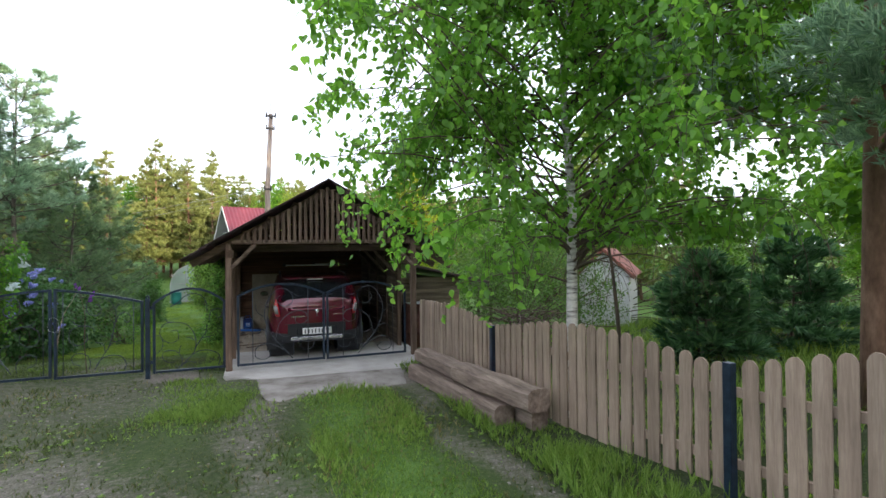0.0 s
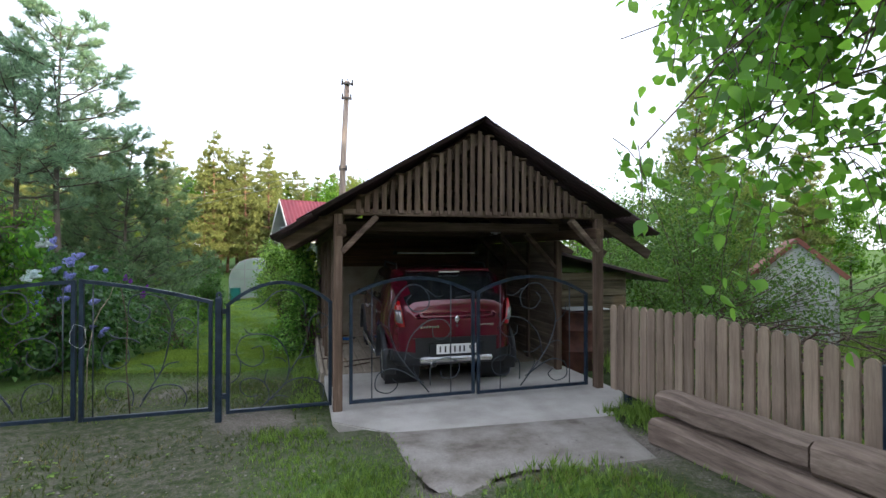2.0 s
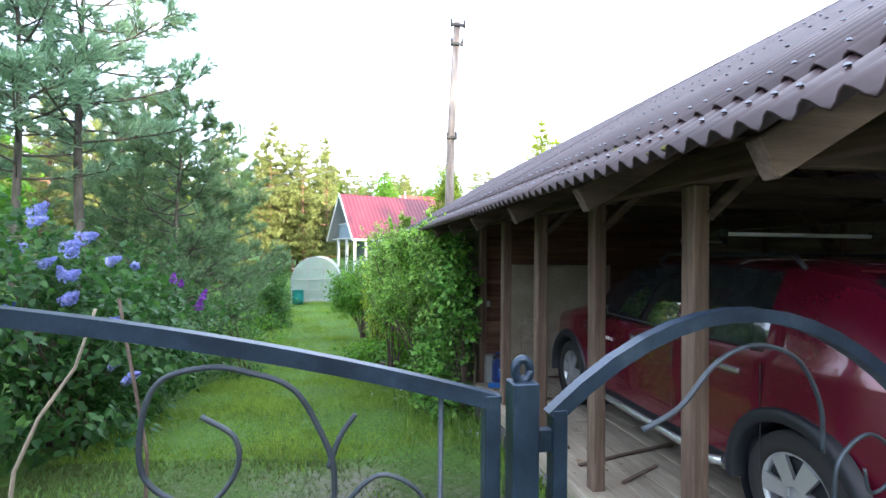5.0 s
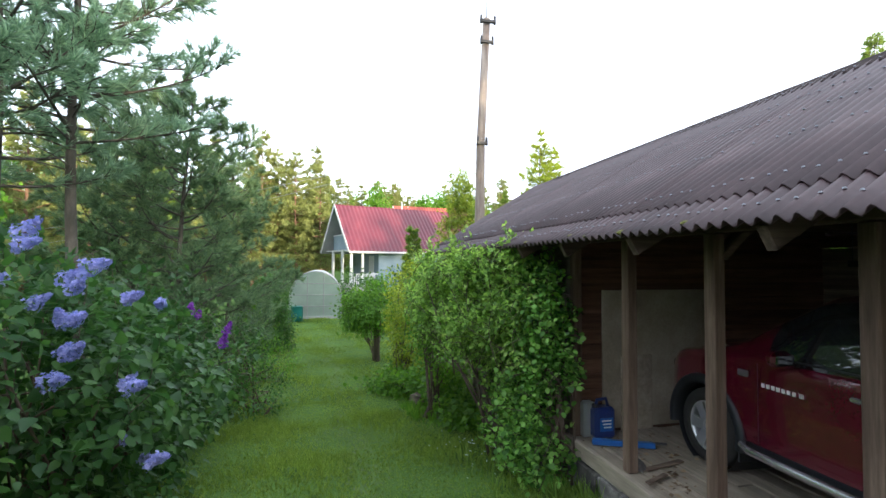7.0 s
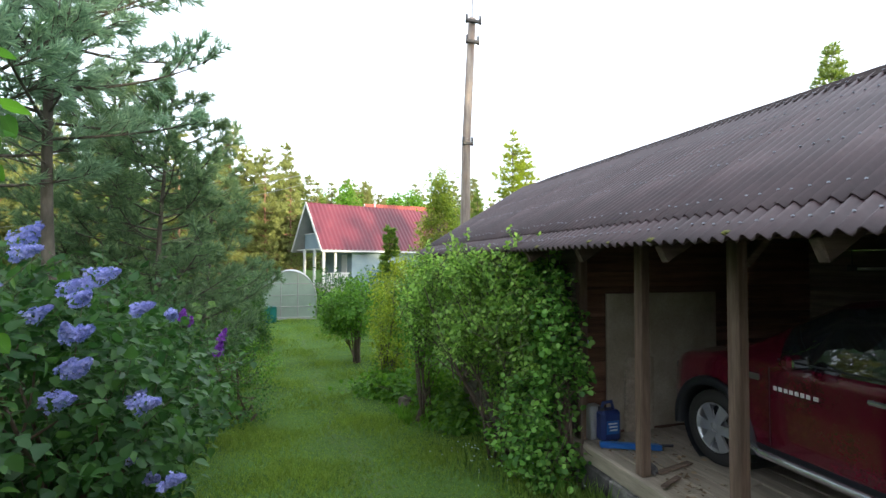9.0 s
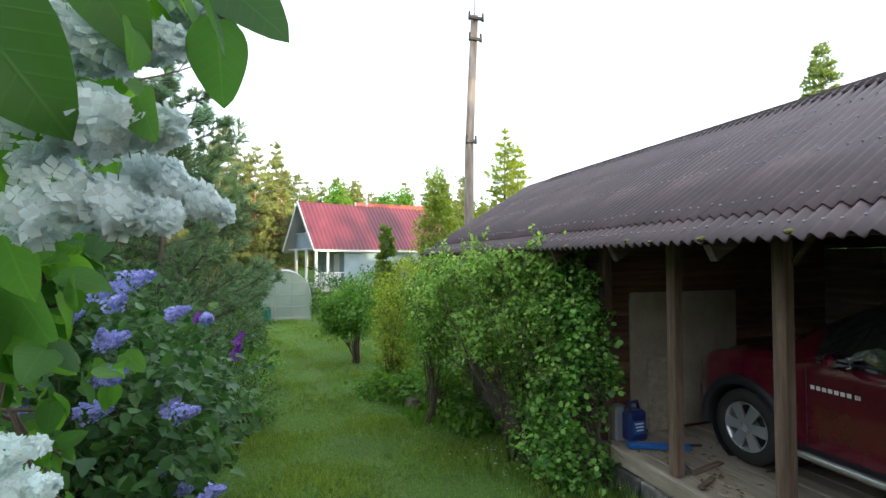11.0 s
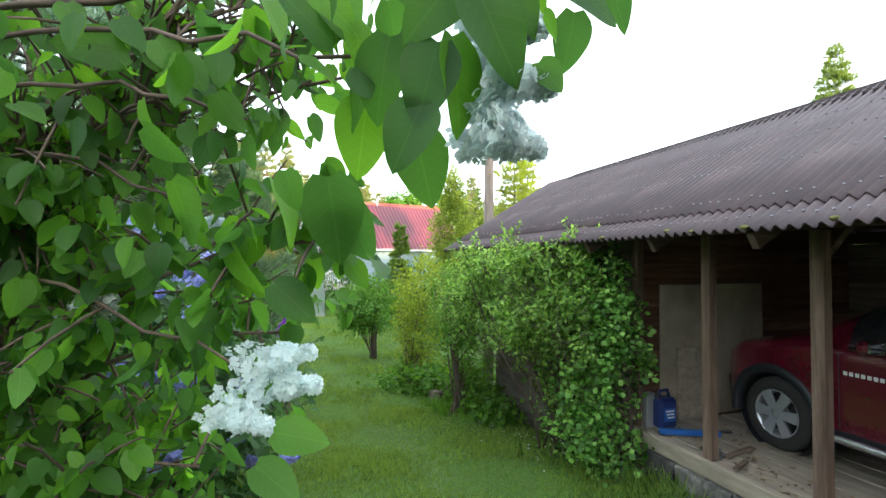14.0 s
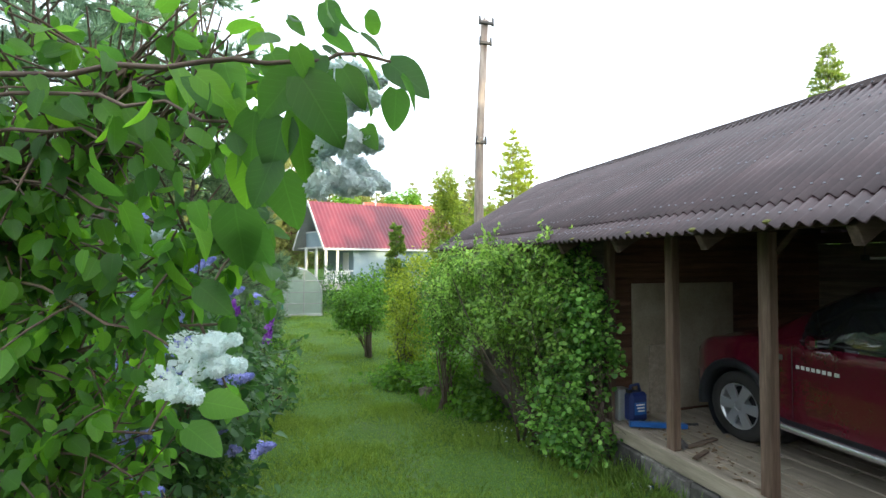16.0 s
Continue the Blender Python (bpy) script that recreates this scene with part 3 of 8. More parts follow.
# ---- carport ----
FY, XL, XR, XM = 10.74, -0.5, 2.57, 1.04       # front plane, post lines, ridge line
BAYS = [10.74, 11.70, 12.58, 13.48, 14.35]
BACK, END = 15.28, 18.6
RZ, EZ, EXL, EXR = 3.08, 1.765, -1.16, 3.42     # ridge and eaves
SLOPE = (RZ - EZ) / (XM - EXL)


def roof_z(x):
    return RZ - SLOPE * (abs(x - XM))


def carport():
    c = thing("carport", (XM, FY, 0), "open dark-stained timber carport with a corrugated brown roof", "carport")
    for i, y in enumerate(BAYS):
        for x, tag in ((XL, "l"), (XR, "r")):
            w = 0.043 if i else 0.048
            x -= 0 if i or tag == "r" else 0.03
            bm = boxed((x - w, y - w, 0.0), (x + w, y + w, 1.80 if i else 2.04), 0.008)
            part("post", bm, M_POST, c)
    part("post", boxed((XL - 0.043, BACK - 0.12, -0.1), (XL + 0.043, BACK - 0.04, 1.80), 0.008), M_POST, c)
    for x in (XL, XR):
        part("wall_plate", strut((x, FY - 0.05, 1.87), (x, END, 1.87), 0.11, 0.13), M_BEAM_Y, c)
    # front tie beam and the other ties
    part("front_beam", strut((XL + 0.02, FY, 2.06), (XR + 0.06, FY, 2.07), 0.05, 0.062, 0.006), M_BEAM_X, c)
    for y in BAYS[1:] + [BACK]:
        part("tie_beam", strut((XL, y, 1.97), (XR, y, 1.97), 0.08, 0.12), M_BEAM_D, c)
    # braces
    for s, x in ((1, XL), (-1, XR)):
        part("brace", strut((x + s * 0.01, FY, 1.645), (x + s * 0.375, FY, 2.02), 0.06, 0.105, 0.006, (0, 1, 0)), M_BEAM_X, c)
        for y in BAYS[1:4]:
            a, b = ((0.05, 1.42), (0.5, 1.9)) if s < 0 else ((0.035, 1.655), (0.37, 1.96))
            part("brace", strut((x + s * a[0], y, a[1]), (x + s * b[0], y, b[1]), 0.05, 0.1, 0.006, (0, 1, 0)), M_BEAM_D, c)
    # rafters with tails under the eaves, and a pair at the front gable
    ys = [FY + 0.03] + BAYS[1:] + [15.2, 16.05, 16.9, 17.75, 18.5]
    for y in ys:
        for s, xe in ((-1, EXL + 0.09), (1, EXR - 0.09)):
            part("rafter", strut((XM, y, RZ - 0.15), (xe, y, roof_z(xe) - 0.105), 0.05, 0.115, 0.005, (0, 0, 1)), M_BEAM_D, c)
    for k in range(5):
        for s in (-1, 1):
            d = 0.12 + k * 0.4
            x = XM + s * d
            part("batten", strut((x, FY - 0.04, roof_z(x) - 0.055), (x, END, roof_z(x) - 0.055), 0.09, 0.028, 0.003), M_BEAM_Y, c)
    # gable lattice
    n = 33
    for k in range(n):
        x = XL + 0.09 + k * (XR - XL - 0.19) / (n - 1)
        top = roof_z(x) - 0.075
        if top - 2.11 > 0.03:
            w = 0.026 + rng.uniform(-0.003, 0.003)
            part("slat", boxed((x - w, FY - 0.045, 2.055), (x + w, FY - 0.02, top), 0.004), M_POST, c)
    for y in (17.0,):
        part("tie_beam", strut((XL, y, 1.97), (XR, y, 1.97), 0.08, 0.12), M_BEAM_D, c)
    # corrugated sheets, laid in courses
    pitch, amp = 0.0815, 0.019
    across = 10
    seg = 6
    L = math.hypot(XM - EXL, RZ - EZ)
    y0, y1 = FY - 0.16, END + 0.2
    count = int(math.ceil((y1 - y0) / (pitch * across)))
    meshes = {}
    for side in (-1, 1):
        xe = EXL if side < 0 else EXR
        d = Vector((xe - XM, 0, EZ - RZ)).normalized()
        skew = -0.18 if side < 0 else -0.05
        nrm = Vector((-d.z * (1 if side > 0 else -1), 0, abs(d.x)))
        for course, (a, b, lift) in enumerate(((2.12, L, 0.0), (-0.02, 2.28, 0.012))):
            for i in range(count):
                key = (side, course)
                if key not in meshes:
                    bm = bmesh.new()
                    rows = []
                    for j in range(4):
                        s = a + (b - a) * j / 3
                        row = []
                        for k in range(across * seg + 4):
                            yy = k * pitch / seg
                            h = amp * math.cos(2 * math.pi * yy / pitch) + amp + lift
                            row.append(bm.verts.new(Vector((XM, yy + skew * s / L, RZ)) + d * s + nrm * h))
                        rows.append(row)
                    for r0, r1 in zip(rows, rows[1:]):
                        for k in range(len(r0) - 1):
                            bm.faces.new((r0[k], r0[k + 1], r1[k + 1], r1[k])).smooth = True
                    bmesh.ops.recalc_face_normals(bm, faces=bm.faces[:])
                    bmesh.ops.solidify(bm, geom=bm.faces[:], thickness=0.006)
                    me = bpy.data.meshes.new("roof_sheet")
                    bm.to_mesh(me)
                    bm.free()
                    me.materials.append(M_ROOF)
                    meshes[key] = me
                ob = new("roof_sheet", meshes[key])
                ob.parent = c
                ob.matrix_parent_inverse = c.matrix_basis.inverted()
                ob.matrix_basis = Matrix.Translation((0, y0 + i * pitch * across, rng.uniform(-0.003, 0.003)))
        # nail heads on the wave crests
        bm = bmesh.new()
        for s in (0.12, 0.55, 1.0, 1.5, 2.14, 2.43):
            for k in range(int((y1 - y0) / pitch)):
                if rng.random() < (0.04 if s > 2 else 0.2):
                    continue
                p = Vector((XM, y0 + k * pitch + skew * s / L, RZ)) + d * (s + rng.uniform(-0.02, 0.02)) + nrm * (2 * amp + (0.015 if s < 2.28 else 0.003))
                bmesh.ops.create_cone(bm, cap_ends=True, segments=7, radius1=0.0085, radius2=0.005, depth=0.007, matrix=Matrix.Translation(p))
        tagged(part("nails", bm, M_NAIL, c), kind="stuff")
    bm = bmesh.new()
    pts = [(XM - 0.17, roof_z(XM - 0.17) + 0.05), (XM, RZ + 0.06), (XM + 0.17, roof_z(XM + 0.17) + 0.05), (XM + 0.17, roof_z(XM + 0.17) + 0.042), (XM, RZ + 0.05), (XM - 0.17, roof_z(XM - 0.17) + 0.042)]
    part("ridge_cap", prism(pts, FY - 0.18, END + 0.1, bm), M_RIDGE, c)
    # moss cushions caught in the waves near the eaves
    bm = bmesh.new()
    for k in range(16):
        s = rng.choice((2.3, 2.5, 2.53, 2.2))
        y = y0 + pitch * (0.5 + int(rng.uniform(3, 55)))
        q = rng.uniform(0.012, 0.028)
        p = Vector((XM - s * (XM - EXL) / L, y, RZ - s * (RZ - EZ) / L + 0.012))
        bmesh.ops.create_icosphere(bm, subdivisions=2, radius=1.0, matrix=Matrix.Translation(p) @ Matrix.Diagonal((q * 1.6, q, q * 0.7, 1)))
    tagged(part("moss", bm, M_MOSS, c), kind="stuff")
    return c


carport()

# floor of the carport: front slab, then boards on a footing
out = [(-0.60, 10.42), (-0.10, 9.97), (2.12, 9.80), (2.75, 10.50), (2.75, 12.25), (-0.60, 12.25)]
bm = bmesh.new()
lo = [bm.verts.new((x, y, -0.32)) for x, y in out]
hi = [bm.verts.new((x, y, 0.0)) for x, y in out]
for i in range(len(out)):
    j = (i + 1) % len(out)
    bm.faces.new((lo[i], lo[j], hi[j], hi[i]))
bm.faces.new(hi)
bm.faces.new(lo[::-1])
bmesh.ops.bevel(bm, geom=[e for e in bm.edges if e.verts[0].co.z > -0.1 and e.verts[1].co.z > -0.1], offset=0.012, segments=2, affect="EDGES")
structure(obj("floor_slab", bm, M_CONC), "pale poured concrete slab under the carport", "slab")
# worn cement ramp running out into the wheel tracks
edge = [(-0.13, 9.98), (-0.11, 9.5), (-0.02, 8.95), (0.12, 8.62), (0.3, 8.7), (0.46, 8.93), (0.75, 9.0), (1.05, 8.93), (1.28, 8.8), (1.46, 8.5), (1.7, 8.4), (1.84, 8.8), (1.98, 9.3), (2.16, 9.84)]
bm = bmesh.new()
cols = []
for i in range(14):
    a, b = Vector(edge[0]).lerp(Vector(edge[-1]), i / 13), Vector(edge[i])
    col = []
    for j in range(7):
        p = a.lerp(b, j / 6)
        z = float(np.interp(p.y, GY, GZ)) + 0.024 - 0.05 * (j / 6) ** 4
        col.append(bm.verts.new((p.x, p.y, min(z, -0.004 + 0.03 * j / 6))))
    cols.append(col)
for c0, c1 in zip(cols, cols[1:]):
    for j in range(6):
        if len({v.co.to_tuple(3) for v in (c0[j], c1[j], c1[j + 1], c0[j + 1])}) == 4:
            bm.faces.new((c0[j], c1[j], c1[j + 1], c0[j + 1])).smooth = True
bmesh.ops.recalc_face_normals(bm, faces=bm.faces[:])
if sum(f.normal.z for f in bm.faces) < 0:
    bmesh.ops.reverse_faces(bm, faces=bm.faces[:])
structure(obj("ramp", bm, M_RAMP), "worn grey cement ramp before the carport slab", "ramp")
foot = obj("footing", boxed((-0.62, 12.25, -0.85), (2.75, BACK, -0.045), 0.02), M_FOUND)
structure(foot, "rough grey concrete footing below the carport floor", "footing")


def planked_wall(name, label, mat, a, b, z0, z1, board=0.145, thick=0.025, normal=(0, -1, 0), gap=0.004, gabled=False):
    """A wall of horizontal boards between plan points a and b."""
    a, b = Vector((*a, 0)), Vector((*b, 0))
    d = (b - a)
    nrm = Vector(normal)
    zc = min(z1, 1.8)
    core = obj(name, strut(a + Vector((0, 0, (z0 + zc) / 2)) - nrm * 0.03, b + Vector((0, 0, (z0 + zc) / 2)) - nrm * 0.03, 0.03, zc - z0, 0), mat)
    structure(core, label, "wall")
    n = int((z1 - z0) / board)
    h = (z1 - z0) / n
    for k in range(n):
        z = z0 + (k + 0.5) * h
        off = nrm * (rng.uniform(0, 0.006))
        a2, b2 = a.copy(), b.copy()
        if gabled and z + h / 2 > EZ:
            reach = (RZ - 0.16 - z - h / 2) / SLOPE
            if reach < 0.1:
                continue
            for q in (a2, b2):
                q.x = min(max(q.x, XM - reach), XM + reach)
        bm = strut(a2 + off + Vector((0, 0, z)), b2 + off + Vector((0, 0, z)), thick, h - gap, 0.004)
        ob = obj("board", bm, mat)
        ob.parent = core
    return core


planked_wall("wall_back", "brown board wall at the rear of the carport", M_SHED, (XL, BACK), (XR + 0.1, BACK), -0.05, 2.9, gabled=True)
# upper boards are added, up to the plate, to keep the carport dark
planked_wall("wall_right", "weathered board wall beside the car, raised to block light", wood("side_board", (0.07, 0.055, 0.04), (0.15, 0.12, 0.09), (0.25, 0.2, 0.15), "y", vary=0.3), (XR, 11.76), (XR, BACK), 0.0, 1.80, normal=(-1, 0, 0))
planked_wall("wall_shed", "grey weathered board wall of the shed behind the carport", M_SHEDY, (XL, END), (XL, BACK), -0.8, 1.85, 0.17, normal=(-1, 0, 0))
planked_wall("wall_shed_end", "grey weathered board end wall of the shed", M_SHEDY, (XR + 0.1, END), (XL, END), -0.8, 2.9, 0.17, normal=(0, 1, 0), gabled=True)
planked_wall("wall_shed_far", "grey weathered board wall on the shed's far side", M_SHEDY, (XR, BACK), (XR, END), -0.8, 1.85, 0.17, normal=(1, 0, 0))

# loose floor boards beside and behind the car
deck = structure(obj("floor_boards", boxed((-0.58, 12.27, -0.045), (2.7, BACK - 0.05, -0.036), 0), M_DECK), "bare wooden boards laid as the carport floor", "floor")
k = 0
x = -0.58
while x < 2.6:
    w = rng.uniform(0.12, 0.19)
    y = 12.27
    while y < BACK - 0.1:
        L = min(rng.uniform(0.9, 2.4), BACK - 0.06 - y)
        ob = obj("plank", boxed((x + 0.003, y + 0.003, -0.036), (x + w - 0.004, y + L - 0.005, rng.uniform(-0.006, 0.006)), 0.004, pose(0, 0, 0, 0, 0, 0)), M_DECK)
        ob.parent = deck
        y += L
    x += w
structure(obj("curb_board", strut((-0.62, 12.25, -0.03), (-0.62, BACK + 0.1, -0.03), 0.05, 0.13, 0.006), M_DECK), "weathered board along the edge of the floor", "board")


# ---- garden gates ----
def bend(*p, y=FY, n=8):
    """A smooth rod through points x, z."""
    p = [np.array(q, float) for q in p]
    p = [2 * p[0] - p[1]] + p + [2 * p[-1] - p[-2]]
    out = []
    for a, b, c, d in zip(p, p[1:], p[2:], p[3:]):
        for i in range(n):
            t = i / n
            q = 0.5 * (2 * b + (c - a) * t + (2 * a - 5 * b + 4 * c - d) * t * t + (3 * b - a - 3 * c + d) * t ** 3)
            out.append((q[0], y, q[1]))
    out.append((p[-2][0], y, p[-2][1]))
    return out


def bar(pts, w=0.026, d=0.026):
    """Square tube along points in the gate's plane."""
    bm = bmesh.new()
    pts = [Vector(p) for p in pts]
    rings = []
    for i, p in enumerate(pts):
        t = (pts[min(i + 1, len(pts) - 1)] - pts[max(i - 1, 0)]).normalized()
        nrm = Vector((-t.z, 0, t.x))
        rings.append([bm.verts.new(p + nrm * a * w + Vector((0, b * d, 0))) for a, b in ((-.5, -.5), (.5, -.5), (.5, .5), (-.5, .5))])
    for a, b in zip(rings, rings[1:]):
        for k in range(4):
            bm.faces.new((a[k], a[(k + 1) % 4], b[(k + 1) % 4], b[k]))
    bm.faces.new(rings[0][::-1])
    bm.faces.new(rings[-1])
    bmesh.ops.recalc_face_normals(bm, faces=bm.faces[:])
    return bm


def arch(x0, z0, x1, z1, xm, zm, n=14):
    """A rail rising from one end over (xm, zm) to the other."""
    A = np.array([[x * x, x, 1] for x in (x0, xm, x1)])
    k = np.linalg.solve(A, np.array([z0, zm, z1]))
    return [(x, FY, k[0] * x * x + k[1] * x + k[2]) for x in np.linspace(x0, x1, n)]


def gate(name, label, x0, x1, z0, rail, mirror, pattern, bars=(0.17, 0.80), back=0.0, span=None):
    g = thing(name, ((x0 + x1) / 2, FY, z0), label, "gate", "wrought-iron gates")

    def top(x):
        xs = [p[0] for p in rail]
        return float(np.interp(x, xs, [p[2] for p in rail]))
    s = 0.034
    part("stile", boxed((x0 - 0.001, FY - s / 2 - 0.002, z0 - 0.001), (x0 + s, FY + s / 2 + 0.002, rail[0][2] + 0.019), 0.002), M_IRON, g)
    part("stile", boxed((x1 - s, FY - s / 2 - 0.002, z0 - 0.001), (x1 + 0.001, FY + s / 2 + 0.002, rail[-1][2] + 0.019), 0.002), M_IRON, g)
    part("top_rail", bar(rail, 0.034, 0.034), M_IRON, g)
    part("bottom_rail", boxed((x0 + s, FY - s / 2, z0), (x1 - s, FY + s / 2, z0 + s), 0.002), M_IRON, g)
    a, b = span or (x0, x1)

    def X(u):
        return a + (b - a) * (1 - u if mirror else u)
    for u in bars:
        part("upright", rod([(X(u), FY, z0 + s), (X(u), FY, top(X(u)) - 0.015)], 0.006), M_BRASS, g)
    H = top(X(0.5)) - z0

    def Z(v):
        return z0 + H * v
    # forged stems, curls and twigs, like branches
    for name, r0, r1, pts in pattern:
        part(name, rod(bend(*[(X(u), Z(v)) for u, v in pts]), r0, r1), M_BRASS, g)
    for o in g.children:
        o.matrix_basis = Matrix.Translation((0, back, 0))
    return g


ARCHED = [("stem", 0.0075, 0.006, [(.62, .04), (.42, .30), (.34, .45), (.30, .62), (.34, .80), (.44, .93), (.55, .93), (.62, .84), (.60, .74), (.50, .72), (.44, .80), (.48, .86)]),
          ("curl", 0.0065, 0.005, [(.42, .30), (.47, .50), (.60, .63), (.74, .64), (.80, .55), (.74, .48), (.66, .50), (.65, .57)]),
          ("curl", 0.0065, 0.005, [(.58, .12), (.36, .25), (.22, .22), (.20, .10), (.30, .06), (.37, .12), (.33, .17)]),
          ("curl", 0.0065, 0.005, [(.63, .10), (.64, .26), (.76, .32), (.87, .26), (.84, .16), (.74, .15), (.71, .21)]),
          ("twig", 0.006, 0.003, [(.31, .58), (.22, .66), (.20, .76)]), ("twig", 0.006, 0.003, [(.44, .38), (.52, .33), (.60, .34)]),
          ("twig", 0.006, 0.003, [(.36, .40), (.28, .42), (.22, .38)]), ("twig", 0.006, 0.003, [(.55, .14), (.50, .22), (.50, .28)]),
          ("twig", 0.006, 0.003, [(.60, .90), (.68, .84), (.74, .85)])]
WICKET_HIGH = [
    ("stem", 0.0068, 0.0055, [(0.28, 0.0), (0.39, 0.08), (0.53, 0.19), (0.58, 0.3), (0.56, 0.44), (0.46, 0.56), (0.3, 0.6), (0.15, 0.58), (0.09, 0.48), (0.14, 0.39), (0.25, 0.35), (0.34, 0.4), (0.32, 0.5), (0.23, 0.49)]),
    ("twig", 0.006, 0.0045, [(0.26, 0.6), (0.2, 0.61), (0.16, 0.65)]),
    ("twig", 0.006, 0.0045, [(0.55, 0.37), (0.51, 0.4), (0.45, 0.41)]),
    ("fork", 0.0068, 0.0055, [(0.57, 0.27), (0.65, 0.37), (0.72, 0.46), (0.74, 0.54)]),
    ("twig", 0.006, 0.0045, [(0.68, 0.39), (0.75, 0.4), (0.83, 0.41)]),
    ("arc", 0.0068, 0.0055, [(0.53, 0.19), (0.63, 0.23), (0.77, 0.23), (0.89, 0.18), (0.92, 0.11), (0.9, 0.04)])]
WICKET_LOW = [
    ("curl", 0.006, 0.0045, [(0.38, 0.06), (0.39, 0.15), (0.33, 0.23), (0.23, 0.26), (0.14, 0.24), (0.13, 0.17), (0.2, 0.12), (0.29, 0.12)]),
    ("twig", 0.006, 0.0045, [(0.35, 0.22), (0.36, 0.27), (0.38, 0.32)]),
    ("hook", 0.006, 0.0045, [(0.04, 0.23), (0.11, 0.28), (0.13, 0.37), (0.1, 0.44), (0.03, 0.45)]),
    ("twig", 0.006, 0.0045, [(0.39, 0.08), (0.48, 0.11), (0.58, 0.09)]),
    ("bow", 0.0068, 0.0055, [(0.23, 0.79), (0.33, 0.83), (0.43, 0.91), (0.54, 0.94), (0.66, 0.91), (0.73, 0.82), (0.74, 0.72)]),
    ("curl", 0.006, 0.0045, [(0.77, 0.6), (0.79, 0.7), (0.88, 0.75), (0.96, 0.71), (0.95, 0.65), (0.89, 0.63), (0.87, 0.68)])]
WICKET = WICKET_HIGH + WICKET_LOW
WIDE_HIGH = [
    ("stem", 0.0068, 0.0055, [(0.42, 0.08), (0.51, 0.23), (0.6, 0.39), (0.66, 0.66), (0.67, 0.78), (0.64, 0.86), (0.59, 0.93), (0.51, 0.96), (0.44, 0.97), (0.36, 0.95), (0.33, 0.88), (0.34, 0.79), (0.43, 0.74), (0.49, 0.79), (0.49, 0.85), (0.43, 0.89)]),
    ("fork", 0.0068, 0.0055, [(0.66, 0.79), (0.68, 0.84), (0.71, 0.88)]),
    ("curl", 0.006, 0.0045, [(0.67, 0.66), (0.7, 0.73), (0.76, 0.77), (0.83, 0.74), (0.85, 0.69), (0.81, 0.64), (0.76, 0.68)]),
    ("twig", 0.006, 0.0045, [(0.66, 0.63), (0.63, 0.66), (0.58, 0.69)]),
    ("twig", 0.006, 0.0045, [(0.58, 0.34), (0.63, 0.4), (0.73, 0.42)])]
WIDE_LOW = [
    ("twig", 0.006, 0.0045, [(0.54, 0.29), (0.52, 0.38), (0.43, 0.42)]),
    ("curl", 0.006, 0.0045, [(0.36, 0.09), (0.37, 0.18), (0.32, 0.27), (0.22, 0.29), (0.16, 0.25), (0.18, 0.17), (0.26, 0.14)]),
    ("curl", 0.006, 0.0045, [(0.42, 0.58), (0.34, 0.62), (0.23, 0.62), (0.14, 0.56), (0.14, 0.44), (0.23, 0.39), (0.33, 0.44), (0.33, 0.53)]),
    ("twig", 0.006, 0.0045, [(0.25, 0.63), (0.2, 0.65), (0.17, 0.69)]),
    ("arc", 0.0068, 0.0055, [(0.44, 0.13), (0.51, 0.21), (0.61, 0.24), (0.73, 0.22), (0.79, 0.13), (0.77, 0.05)])]
WIDE = WIDE_HIGH + WIDE_LOW

gate("driveway_gate", "dark blue wrought-iron gate leaf with scrolled branches, closed", -0.41, 0.975, 0.06, arch(-0.41, 1.18, 0.975, 1.18, 0.28, 1.365), False, ARCHED)
gate("driveway_gate", "dark blue wrought-iron gate leaf with scrolled branches, closed", 1.005, 2.42, 0.05, arch(1.005, 1.18, 2.42, 1.13, 1.7, 1.36), True, ARCHED)
gate("wicket_gate", "narrow arched wrought-iron wicket gate beside the carport, closed", -1.60, -0.585, 0.05, arch(-1.60, 1.11, -0.585, 1.11, -1.08, 1.335), False, WICKET, (), 0.06)
gate("garden_gate", "wide wrought-iron garden gate leaf with a falling top rail", -2.838, -1.725, 0.09, arch(-2.838, 1.376, -1.725, 1.15, -2.3, 1.292), False, WIDE, (0.064, 0.88), 0.06, (-2.80, -1.725))
gate("garden_gate", "wide wrought-iron garden gate leaf with a falling top rail", -3.98, -2.866, 0.11, arch(-3.98, 1.19, -2.866, 1.37, -3.45, 1.315), True, WIDE, (0.09, 0.88), 0.06)


def gate_post(x, z0, z1, r=0.03):
    FY = 10.80
    p = thing("gate_post", (x, FY, z0), "square dark blue steel gate post with a ring on top", "post", "steel gate posts")
    part("shaft", boxed((x - r, FY - r, z0 - 0.3), (x + r, FY + r, z1), 0.003), M_IRON, p)
    ring = [(x + 0.018 * math.cos(a), FY, z1 + 0.024 + 0.024 * math.sin(a)) for a in np.linspace(0, 2 * math.pi, 17)]
    part("ring", rod(ring, 0.0105), M_IRON, p)
    part("hinge", boxed((x + r, FY - 0.012, z1 - 0.16), (x + r + 0.045, FY + 0.012, z1 - 0.11), 0.002), M_IRON, p)
    part("hinge", boxed((x + r, FY - 0.012, z0 + 0.2), (x + r + 0.045, FY + 0.012, z0 + 0.25), 0.002), M_IRON, p)


gate_post(-1.668, 0.0, 1.195)
gate_post(-4.06, 0.05, 1.22)


# ---- picket fence ----
FENCE = [(2.66, 10.58), (2.66, 8.6), (2.71, 6.9), (2.77, 6.2), (2.86, 5.5), (2.98, 4.9), (3.16, 4.2), (3.38, 3.4), (3.7, 2.4)]


